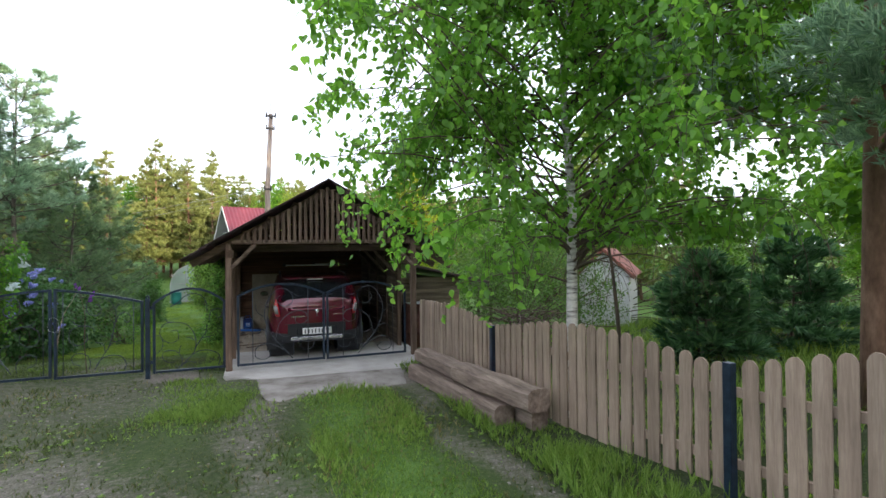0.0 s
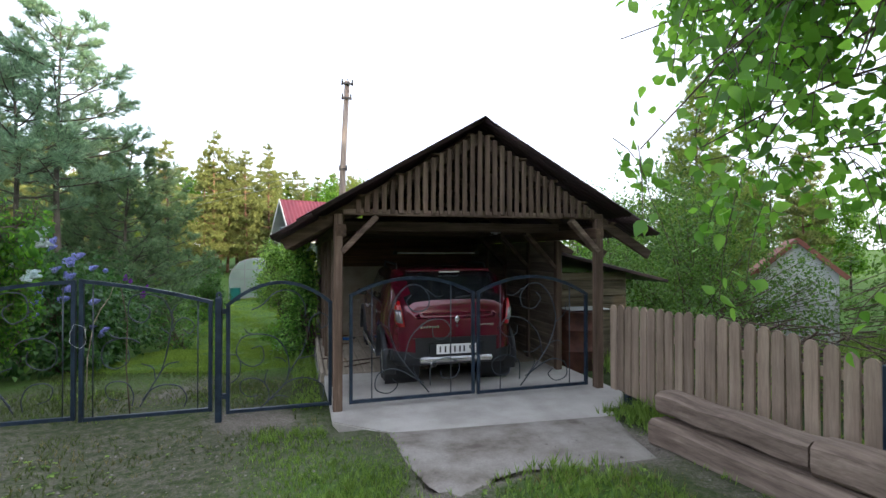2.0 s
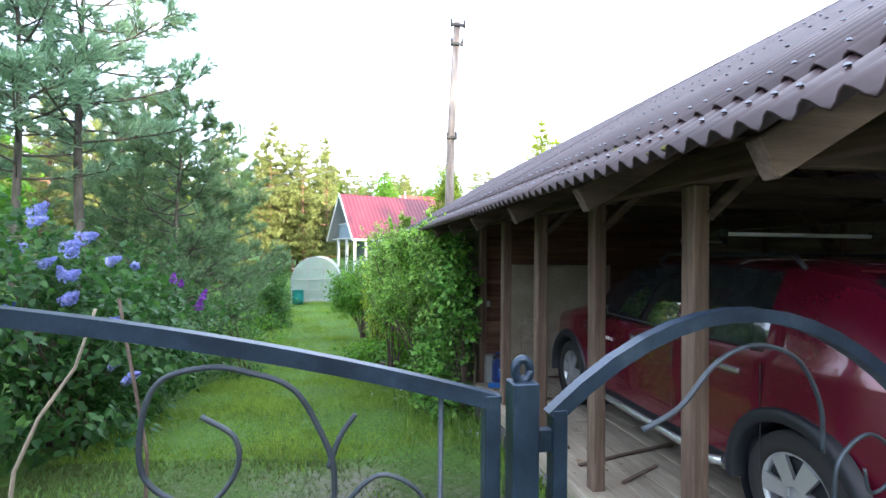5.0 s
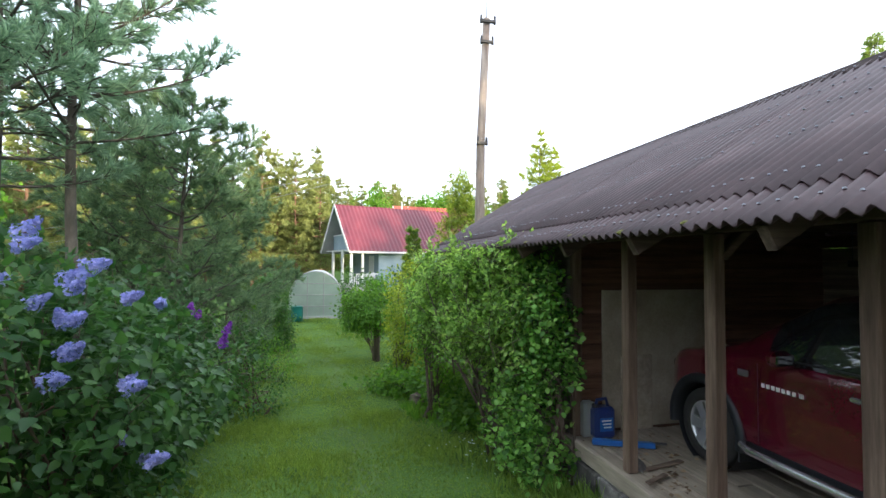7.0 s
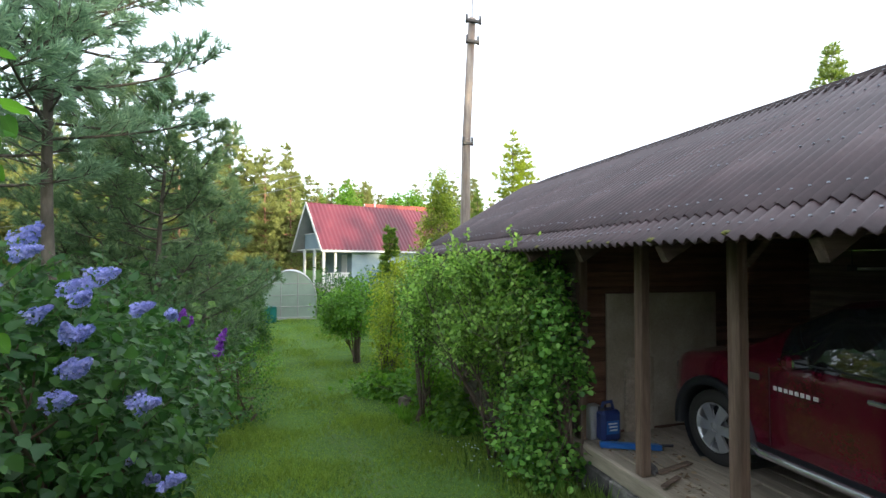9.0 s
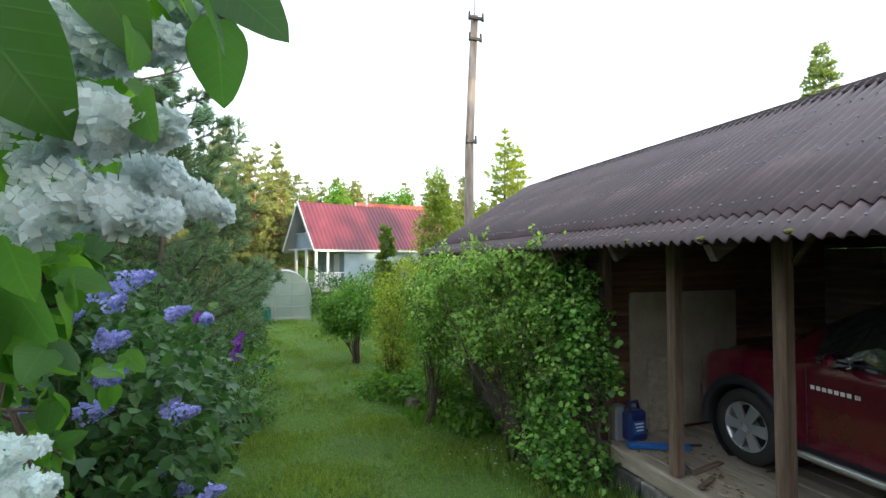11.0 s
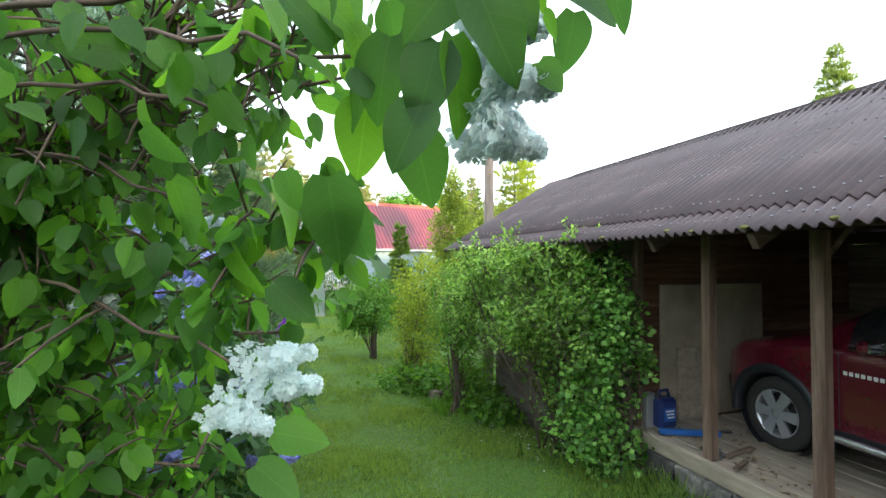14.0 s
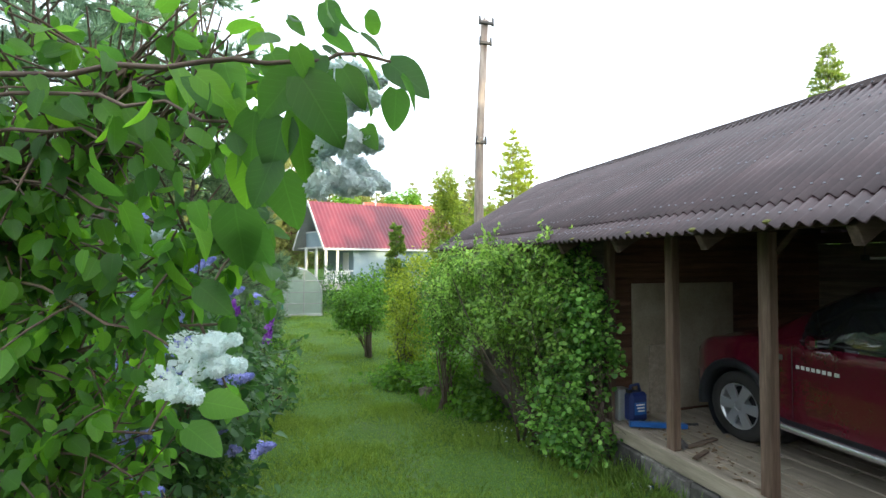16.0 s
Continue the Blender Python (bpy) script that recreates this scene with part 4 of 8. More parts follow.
def fence_at(y):
    ys = [p[1] for p in FENCE][::-1]
    return float(np.interp(y, ys, [p[0] for p in FENCE][::-1]))


# the tops sink towards each post and rise between
PICKET_TOPS = [(2.4, 1.2), (3.7, 1.3), (4.2, 1.21), (4.5, 1.12), (4.74, 1.05), (5.0, 1.07), (5.5, 1.15), (6.1, 1.17), (6.6, 1.13), (7.1, 1.04), (7.75, 0.94), (8.4, 1.03), (9.2, 1.07), (10.6, 1.02)]


def picket_fence():
    f = thing("picket_fence", (2.8, 7, 0), "weathered brown wooden picket fence with rounded tops", "fence")
    w, t, H = 0.1, 0.022, 1.0
    bm = bmesh.new()
    o = [(-w / 2, 0), (w / 2, 0), (w / 2, H - 0.05), (w * 0.36, H - 0.018), (w * 0.15, H), (-w * 0.15, H), (-w * 0.36, H - 0.018), (-w / 2, H - 0.05)]
    prism(o, -t / 2, t / 2, bm)
    me = bpy.data.meshes.new("picket")
    bm.to_mesh(me)
    bm.free()
    me.materials.append(M_FENCE)
    y, k = 10.55, 0
    while y > 2.5:
        x = fence_at(y)
        dx = fence_at(y + 0.1) - fence_at(y - 0.1)
        yaw = math.degrees(math.atan2(0.2, dx)) if dx else 90
        ob = new("picket", me)
        z = float(gz(2.4, y)) + 0.06 + rng.uniform(-0.012, 0.012)
        tall = float(np.interp(y, [q[0] for q in PICKET_TOPS], [q[1] for q in PICKET_TOPS])) - z + rng.uniform(-0.008, 0.008)
        ob.matrix_basis = pose(x, y, z, rng.uniform(-0.6, 0.6), rng.uniform(-0.7, 0.7), yaw) @ Matrix.Diagonal((rng.uniform(0.95, 1.05), 1, tall, 1))
        ob.parent = f
        ob.matrix_parent_inverse = f.matrix_basis.inverted()
        y -= 0.128 + rng.uniform(-0.004, 0.004)
        if min(abs(y - 7.75), abs(y - 4.74)) < 0.075:
            y -= 0.08
    for h in (0.25, 0.76):
        pts = [(fence_at(q) + 0.03, q, float(gz(2.4, q)) + h) for q in (10.6, 8.6, 6.9, 6.2, 5.5, 4.9, 4.2, 3.4, 2.4)]
        for a, b in zip(pts, pts[1:]):
            part("rail", strut(a, b, 0.035, 0.07, 0.004), M_FENCE, f)
    for q, top in ((10.35, 1.0), (7.75, 0.93), (4.74, 1.06), (2.6, 1.1)):
        x = fence_at(q) - (0.02 if q in (4.74, 7.75) else -0.05)
        z = float(gz(2.4, q))
        b = boxed((x - 0.032, q - 0.032, z - 0.3), (x + 0.032, q + 0.032, top), 0.004)
        part("fence_post", b, M_IRON, f, "blue-grey steel fence post")


picket_fence()


def log(a, b, w, h, seed):
    """A roughly squared old beam with checks and worn arrises."""
    r = np.random.default_rng(seed)
    a, b = Vector(a), Vector(b)
    d = (b - a).normalized()
    x = d.cross(Vector((0, 0, 1))).normalized()
    bm = bmesh.new()
    n, m = 26, 16
    rings = []
    for i in range(n + 1):
        p = a.lerp(b, i / n)
        ring = []
        for k in range(m):
            t = 2 * math.pi * k / m + math.pi / m
            c, s = math.cos(t), math.sin(t)
            q = 1 / max(abs(c), abs(s)) ** 0.92
            jit = 1 + 0.016 * math.sin(0.5 * i + 2.1 * k) + r.normal() * 0.012 - (0.10 if k == seed % 5 + 3 else 0)
            ring.append(bm.verts.new(p + x * (c * q * w / 2 * jit) + Vector((0, 0, s * q * h / 2 * jit + 0.008 * math.sin(i * 0.5)))))
        rings.append(ring)
    for r0, r1 in zip(rings, rings[1:]):
        for k in range(m):
            bm.faces.new((r0[k], r0[(k + 1) % m], r1[(k + 1) % m], r1[k]))
    bm.faces.new(rings[0][::-1])
    bm.faces.new(rings[-1])
    bmesh.ops.recalc_face_normals(bm, faces=bm.faces[:])
    return bm


for a, b, w, h, s in (((2.08, 9.12, 0.10), (2.28, 6.75, 0.14), 0.24, 0.24, 1), ((2.36, 9.15, 0.12), (2.55, 6.5, 0.15), 0.2, 0.26, 2), ((2.20, 9.17, 0.33), (2.30, 7.92, 0.345), 0.25, 0.19, 3), ((2.27, 7.88, 0.355), (2.47, 6.38, 0.385), 0.28, 0.23, 4)):
    tagged(obj("timber_beam", log(a, b, w, h, s), M_LOG), "long weathered grey-brown squared timber stacked along the fence", "timber", "stacked timbers")

# ---- pole ----
pole = thing("utility_pole", (0.30, 20.85, -1.0), "tall weathered utility pole with brackets and insulators", "pole")
part("shaft", rod([(0.29, 20.85, -1.2), (0.30, 20.85, 2.6), (0.32, 20.85, 4.2), (0.45, 20.85, 6.95)], 0.118, 0.082, 12), M_POLE, pole)
for z, w in ((6.85, 0.17), (6.4, 0.14), (4.2, 0.11)):
    x = 0.32 + max(0, z - 4.2) * 0.047
    part("bracket", boxed((x - w, 20.71, z - 0.03), (x + w, 20.77, z + 0.03), 0.005), M_BLACK, pole)
    for dx in (-w * 0.9, w * 0.9):
        part("insulator", rod([(x + dx, 20.74, z - 0.05), (x + dx, 20.74, z + 0.13)], 0.032, 0.024), M_BLACK, pole)
part("spike", rod([(0.45, 20.85, 6.9), (0.44, 20.8, 7.35)], 0.012), M_BLACK, pole)


def cable(a, b, sag, r=0.006, label="thin overhead cable hung from the pole"):
    a, b = Vector(a), Vector(b)
    pts = [a.lerp(b, t) - Vector((0, 0, sag * 4 * t * (1 - t))) for t in np.linspace(0, 1, 17)]
    tagged(obj("cable", rod(pts, r, r, 5), M_GALV), label, "cable", "overhead cables")


cable((0.33, 20.75, 4.3), (-21, 33, 2.0), 0.5)
cable((0.33, 20.75, 4.2), (-21, 34, 1.6), 0.6)
cable((0.4, 20.75, 6.95), (-20, 50, 9.5), 0.9, 0.004)
cable((0.5, 20.75, 6.98), (40, 34, 13.0), 0.6, 0.004)

# ---- house beyond the garden ----
def house(name, at, turn, L, W, eave, ridge, wall, roof, label, porch=2.2):
    """A gabled house; its ridge runs along local x from the near gable."""
    h = thing(name, at, label, "house")
    m = Matrix.Translation(at) @ pose(0, 0, 0, 0, 0, turn)

    def put(pn, bm, mt, lb="", par=None):
        bmesh.ops.transform(bm, matrix=m, verts=bm.verts[:])
        return part(pn, bm, mt, par or h, lb)
    o = 0.45
    s = (ridge - eave) / (W / 2)
    put("wall", boxed((porch, o, 0), (L - o, o + 0.15, eave + 0.1), 0.0), wall)
    put("wall", boxed((porch, W - o - 0.15, 0), (L - o, W - o, eave + 0.1), 0.0), wall)
    gab = [(o, eave + 0.15), (W / 2, ridge - 0.25), (W - o, eave + 0.15)]
    for x in (1.25 if porch > 1 else 0.5, L - o):
        bm = bmesh.new()
        a = [bm.verts.new((x, yy, zz)) for yy, zz in gab]
        b = [bm.verts.new((x + 0.12, yy, zz)) for yy, zz in gab]
        for i in range(3):
            bm.faces.new((a[i], a[(i + 1) % 3], b[(i + 1) % 3], b[i]))
        bm.faces.new(a[::-1])
        bm.faces.new(b)
        put("gable", bm, wall)
    put("wall", boxed((porch, o + 0.15, 0), (porch + 0.15, W - o - 0.15, eave + 0.1), 0.0), wall)
    put("wall", boxed((L - o - 0.15, o, 0), (L - o, W - o, eave + 0.1), 0.0), wall)
    put("ceiling", boxed((0.3, 0.3, eave + 0.02), (L - 0.3, W - 0.3, eave + 0.1), 0.0), M_WHITE)
    # siding boards on the near wall
    for k in range(int(eave / 0.2)):
        put("board", boxed((porch, o - 0.02, 0.1 + k * 0.2), (L - o, o, 0.285 + k * 0.2), 0.004), wall)
    # roof planes with tile waves
    for side in (0, 1):
        bm = bmesh.new()
        nx, ny = int(L / 0.06), 26
        rows = []
        for j in range(ny + 1):
            f = j / ny
            row = []
            for i in range(nx + 1):
                xx = i * L / nx
                yy = (W / 2) * (1 - f) if side == 0 else W / 2 + (W / 2) * f
                st = (f * ny / 2) % 1.0
                row.append(bm.verts.new((xx, yy, ridge - s * (W / 2) * f + 0.03 * math.sin(xx * 2 * math.pi / 0.30) - 0.06 * st)))
            rows.append(row)
        for r0, r1 in zip(rows, rows[1:]):
            for i in range(nx):
                bm.faces.new((r0[i], r0[i + 1], r1[i + 1], r1[i])).smooth = True
        bmesh.ops.recalc_face_normals(bm, faces=bm.faces[:])
        put("roof", bm, roof)
        put("roof_underside", strut((L / 2, W / 2, ridge - 0.12), (L / 2, 0 if side == 0 else W, eave - 0.1), L - 0.02, 0.05, 0, (0, 0, 1)), M_SOFFIT)
    for x in (-0.02, L):
        for yy in (0.0, W):
            put("verge_board", strut((x, W / 2, ridge - 0.06), (x, yy, eave - 0.05), 0.04, 0.2, 0.004), M_WHITE)
    put("gutter", boxed((0, -0.06, eave - 0.16), (L, 0.02, eave - 0.06), 0.02), M_WHITE)
    if porch > 1:
        for x, yy in ((0.35, 0.5), (1.15, 0.5), (0.35, 2.2), (0.35, 4.2)):
            put("column", boxed((x - 0.08, yy - 0.08, 0.4), (x + 0.08, yy + 0.08, eave + 0.05), 0.01), M_WHITE)
        put("porch_floor", boxed((0.2, 0.35, 0.0), (porch, W - 0.4, 0.45), 0.02), M_CONC)
        put("rail", boxed((0.35, 0.47, 1.2), (porch, 0.53, 1.27), 0.008), M_WHITE)
        for k in range(12):
            x = 0.45 + k * 0.145
            put("baluster", boxed((x - 0.03, 0.48, 0.5), (x + 0.03, 0.52, 1.2), 0.005), M_WHITE)
        put("door", boxed((porch - 0.03, 1.2, 0.45), (porch, 2.1, 2.5), 0.01), M_WHITE)
        put("balcony_panel", boxed((0.55, 1.25, eave + 0.15), (0.62, W - 1.25, eave + 1.15), 0.01), M_SIDING)
        put("balcony_rail", boxed((0.52, 1.22, eave + 1.15), (0.66, W - 1.22, eave + 1.22), 0.01), M_WHITE)
    return h, put


turn = 18.2
hz = -0.3
main_house, put = house("country_house", (-1.686, 43.0, hz), turn, 11.5, 6.0, 2.79, 6.13, M_SIDING, M_TILE, "pale blue house with red tiled roof and white porch", 2.3)
put("vent_pipe", rod([(5.4, 3.2, 5.7), (5.4, 3.2, 6.7)], 0.07), M_GALV, "", None)
house("far_house", (4.2, 60.0, 0.6), 8, 9.0, 7.0, 3.4, 7.4, M_SIDING, surface("orange_red_roof", [(0.3, (0.24, 0.045, 0.03)), (0.7, (0.32, 0.07, 0.045))], 1.0, 0.6), "distant house with an orange-red roof among trees", 0.5)


def white_shed(x, y, turn, half=0.66, depth=2.6, peak=1.87, slope=0.95):
    """A narrow gabled shed with board siding; its gable faces local -y."""
    h = thing("white_shed", (x, y, -0.25), "small white-boarded garden shed with a rusty red roof", "shed")
    m = pose(x, y, 0, 0, 0, turn)
    eave = peak - half * slope

    def put(pn, bm, mt, lb=""):
        bmesh.ops.transform(bm, matrix=m, verts=bm.verts[:])
        return part(pn, bm, mt, h, lb)
    outline = [(-half, -0.3), (half, -0.3), (half, eave), (0, peak), (-half, eave)]
    bm = bmesh.new()
    front = [bm.verts.new((u, 0.02, z)) for u, z in outline]
    rear = [bm.verts.new((u, depth, z)) for u, z in outline]
    bm.faces.new(front)
    bm.faces.new(rear[::-1])
    for k in range(5):
        bm.faces.new((front[k], rear[k], rear[(k + 1) % 5], front[(k + 1) % 5]))
    bmesh.ops.recalc_face_normals(bm, faces=bm.faces[:])
    put("body", bm, M_WHITE)
    for k in range(14):
        z0, z1 = -0.25 + k * 0.15, -0.25 + k * 0.15 + 0.142
        w0, w1 = (min(half, (peak - z) / slope) for z in (z0, z1))
        if w1 < 0.03:
            break
        bm = bmesh.new()
        a = [bm.verts.new(p) for p in ((-w0, -0.012, z0), (w0, -0.012, z0), (w1, 0.0, z1), (-w1, 0.0, z1))]
        b = [bm.verts.new((v.co.x, 0.018, v.co.z)) for v in a]
        bm.faces.new(a)
        for q in range(4):
            bm.faces.new((a[q], b[q], b[(q + 1) % 4], a[(q + 1) % 4]))
        bmesh.ops.recalc_face_normals(bm, faces=bm.faces[:])
        put("board", bm, M_WHITE)
    for s in (-1, 1):
        e = half + 0.14
        put("roof", strut((0, depth / 2, peak + 0.05), (s * e, depth / 2, peak + 0.05 - e * slope), depth + 0.16, 0.03, 0.004, (0, 0, 1)), M_RUSTROOF)
        put("verge_board", strut((0, -0.07, peak + 0.015), (s * e, -0.07, peak + 0.015 - e * slope), 0.025, 0.09, 0.003), M_RUSTROOF)


M_RUSTROOF = surface("rusty_roof", [(0.3, (0.20, 0.07, 0.05)), (0.7, (0.30, 0.12, 0.09))], 2.0, 0.8)
white_shed(8.8, 13.04, -47.6)

# ---- greenhouse ----
def greenhouse():
    x0, x1, y0, z0, R = -4.58, -2.33, 33.2, -0.84, 2.12
    g = thing("greenhouse", ((x0 + x1) / 2, y0, z0), "arched polycarbonate greenhouse with a metal frame", "greenhouse")
    xm, hw = (x0 + x1) / 2, (x1 - x0) / 2
    pts = [(x0, z0), (x0, z0 + 0.95)] + [(xm - hw * math.cos(a), z0 + 0.95 + (R - 0.95) * math.sin(a)) for a in np.linspace(0.12, math.pi - 0.12, 15)] + [(x1, z0 + 0.95), (x1, z0)]
    for y in (y0, y0 + 1.3, y0 + 2.6, y0 + 4.0):
        part("hoop", rod([(x, y, z) for x, z in pts], 0.022, n=6), M_GALV, g)
    bm = bmesh.new()
    a = [bm.verts.new((x, y0, z)) for x, z in pts]
    b = [bm.verts.new((x, y0 + 4, z)) for x, z in pts]
    for i in range(len(pts) - 1):
        bm.faces.new((a[i], a[i + 1], b[i + 1], b[i])).smooth = True
    bmesh.ops.recalc_face_normals(bm, faces=bm.faces[:])
    bm.normal_update()
    bmesh.ops.solidify(bm, geom=bm.faces[:], thickness=0.006)
    part("cover", bm, M_POLY, g)
    for y in (y0 + 0.01, y0 + 4.0):
        bm = bmesh.new()
        bm.faces.new([bm.verts.new((x, y, z)) for x, z in pts])
        bm.normal_update()
        bmesh.ops.solidify(bm, geom=bm.faces[:], thickness=0.006)
        part("end_panel", bm, M_POLY, g)
    for x in (xm - 0.35, xm + 0.35):
        part("upright", boxed((x - 0.02, y0 - 0.03, z0), (x + 0.02, y0, z0 + 2.05), 0.004), M_GALV, g)
    for z in (0.55, 1.05, 1.55):
        part("rail", boxed((x0 + 0.03, y0 - 0.03, z0 + z), (x1 - 0.03, y0 - 0.005, z0 + z + 0.035), 0.004), M_GALV, g)
    part("base", boxed((x0 - 0.03, y0 - 0.02, z0 - 0.15), (x1 + 0.03, y0 + 0.05, z0 + 0.12), 0.01), M_GALV, g)


greenhouse()
b = thing("water_barrel", (-4.2, 32.6, -0.85), "teal plastic water barrel beside the greenhouse", "barrel")
part("body", lathe([(0.0, 0.0), (0.24, 0.0), (0.26, 0.3), (0.25, 0.62), (0.27, 0.64), (0.22, 0.63), (0.0, 0.6)], 20, Matrix.Translation((-4.2, 32.6, -0.85))), M_TEAL, b)

# stump
st = thing("tree_stump", (-1.22, 19.4, -0.9), "old grey weathered tree stump in the lawn", "stump")
r2 = np.random.default_rng(5)
bm = bmesh.new()
rings = []
for i, (r, z) in enumerate(((0.27, -0.12), (0.225, 0.02), (0.2, 0.12), (0.195, 0.22), (0.17, 0.235), (0.08, 0.19), (0.0, 0.17))):
    rings.append([bm.verts.new((-1.22 + r * (1 + 0.14 * math.sin(3 * a + 1) + 0.06 * math.sin(7 * a) + r2.normal() * 0.02) * math.cos(a), 19.4 + r * (1 + 0.14 * math.sin(3 * a + 1) + r2.normal() * 0.02) * math.sin(a), -0.9 + z + 0.03 * math.sin(2 * a))) for a in np.linspace(0, 2 * math.pi, 21)[:-1]])
for a, b in zip(rings, rings[1:]):
    for k in range(20):
        bm.faces.new((a[k], a[(k + 1) % 20], b[(k + 1) % 20], b[k]))
part("wood", bm, M_STUMP, st)


# ---- car ----
def car():
    MC = Matrix.Translation((0.893, 11.13, 0.0)) @ pose(0, 0, 0, 0, 0, -2.0) @ Matrix.Diagonal((0.962, 0.996, 1.0, 1))
    c = thing("car", (0.985, 12.9, 0), "dark red hatchback with black cladding parked in the carport", "car")

    def put(name, bm, mat, parent=None, label="", smooth=False):
        bmesh.ops.transform(bm, matrix=MC, verts=bm.verts[:])
        return part(name, bm, mat, parent or c, label, smooth)
    #        y     w     zb    belt  wr    zr
    S = np.array([
        (0.00, 0.52, 0.33, 0.82, 0.49, 0.90), (0.03, 0.62, 0.31, 0.92, 0.57, 1.0), (0.08, 0.695, 0.29, 0.975, 0.61, 1.07), (0.16, 0.76, 0.28, 0.99, 0.65, 1.15),
        (0.30, 0.82, 0.27, 1.0, 0.675, 1.29), (0.45, 0.855, 0.25, 1.0, 0.69, 1.40), (0.70, 0.868, 0.24, 0.995, 0.70, 1.445),
        (1.20, 0.873, 0.23, 0.975, 0.70, 1.47), (1.90, 0.873, 0.23, 0.955, 0.695, 1.46), (2.30, 0.872, 0.23, 0.945, 0.69, 1.41),
        (2.70, 0.87, 0.23, 0.94, 0.69, 1.20), (3.05, 0.868, 0.24, 0.935, 0.70, 1.01), (3.20, 0.865, 0.24, 0.92, 0.70, 0.965),
        (3.60, 0.81, 0.24, 0.85, 0.63, 0.89), (3.82, 0.68, 0.25, 0.74, 0.52, 0.78), (4.02, 0.42, 0.30, 0.55, 0.34, 0.60)])
    ys = np.concatenate([[0, 0.02, 0.04, 0.07, 0.10], np.arange(0.13, 3.99, 0.03), [4.0, 4.02]])
    K = [np.interp(ys, S[:, 0], S[:, i]) for i in range(1, 6)]
    ker = np.array([1, 2, 3, 2, 1.0])
    ker /= ker.sum()
    for q in K:
        q[6:-4] = np.convolve(np.pad(q, 2, "edge"), ker, "valid")[6:-4]

    def ring(i):
        w, zb, belt, wr, zr = (q[i] for q in K)
        g = belt + (zr - belt) * 0.5
        return [(0, zb), (w * 0.9, zb), (w * 0.985, zb + 0.06), (w * 1.0, zb + (belt - zb) * 0.3), (w * 1.005, zb + (belt - zb) * 0.6), (w * 0.985, belt - 0.05), (w * 0.955, belt),
                (w * 0.955 + (wr - w * 0.955) * 0.5 + 0.012, g), (wr, zr - 0.05), (wr * 0.86, zr - 0.008), (wr * 0.5, zr + 0.012), (0, zr + 0.018)]
    rings = [ring(i) for i in range(len(ys))]
    nk = len(rings[0])
    AX = {"rear": 0.61, "front": 3.20}

    def kind(y, x, z, k):
        for a in AX.values():
            if k in (1, 2, 3, 4) and math.hypot(y - a, z - 0.31) < 0.355:
                return None
        if k in (6, 7) and z > 0:
            if 0.80 < y < 1.46:
                return "rear_door_window"
            if 1.55 < y < 2.62 and k in (6, 7):
                return "front_door_window"
        if k >= 8 and 0.07 < y < 0.43 and abs(x) < 0.60:
            return "rear_window"
        if k >= 8 and 2.32 < y < 3.02:
            return "windscreen"
        if y < 0.42 and z < (0.60 if abs(x) < 0.5 else 0.47):
            return "bumper"
        if y > 3.75 and z < 0.5:
            return "front_bumper"
        if z < 0.345:
            return "cladding"
        return "body"
    groups = {}
    for sx in (-1, 1):
        for i in range(len(ys) - 1):
            for k in range(nk - 1):
                cuts = 6 if k in (1, 2, 3, 4) else 1
                for c0 in range(cuts):
                    q = []
                    for ii, f in ((i, c0 / cuts), (i + 1, c0 / cuts), (i + 1, (c0 + 1) / cuts), (i, (c0 + 1) / cuts)):
                        (xa, za), (xb, zb) = rings[ii][k], rings[ii][k + 1]
                        q.append((sx * (xa + (xb - xa) * f), ys[ii], za + (zb - za) * f))
                    m = [sum(p[j] for p in q) / 4 for j in range(3)]
                    t = kind(m[1], m[0], m[2], k)
                    if t is None:
                        continue
                    if t.endswith("door_window"):
                        t += "_l" if sx < 0 else "_r"
                    groups.setdefault(t, []).append(q)
    for k in range(nk - 1):
        for i, y in ((0, 0.0), (len(ys) - 1, 4.02)):
            a, b = rings[i][k], rings[i][k + 1]
            z = (a[1] + b[1]) / 2
            groups.setdefault("body" if z > 0.6 else "bumper" if i == 0 else "front_bumper", []).append([(-a[0], y, a[1]), (a[0], y, a[1]), (b[0], y, b[1]), (-b[0], y, b[1])])
    for t, quads in groups.items():
        bm = bmesh.new()
        for q in quads:
            bm.faces.new([bm.verts.new(p) for p in q])
        bmesh.ops.remove_doubles(bm, verts=bm.verts[:], dist=0.0006)
        bmesh.ops.dissolve_degenerate(bm, edges=bm.edges[:], dist=0.0005)
        bmesh.ops.recalc_face_normals(bm, faces=bm.faces[:])
        name = t[:-2] if t[-2:] in ("_l", "_r") else t
        mat = M_CARGLASS if "window" in t or "windscreen" in t else M_PAINT if t == "body" else M_PLASTIC
        put(name, bm, mat, smooth=True)
    # inner lining so that the shell is closed to the eye
    put("lining", boxed((-0.8, 0.16, 0.32), (0.8, 3.0, 0.5), 0.03), M_PLASTIC)
    for y in (1.25, 2.05):
        for x in (-0.36, 0.36):
            put("seat", boxed((x - 0.23, y - 0.1, 0.45), (x + 0.23, y + 0.05, 1.16), 0.05), M_PLASTIC)
            put("headrest", boxed((x - 0.13, y - 0.1, 1.18), (x + 0.13, y, 1.34), 0.03), M_PLASTIC)
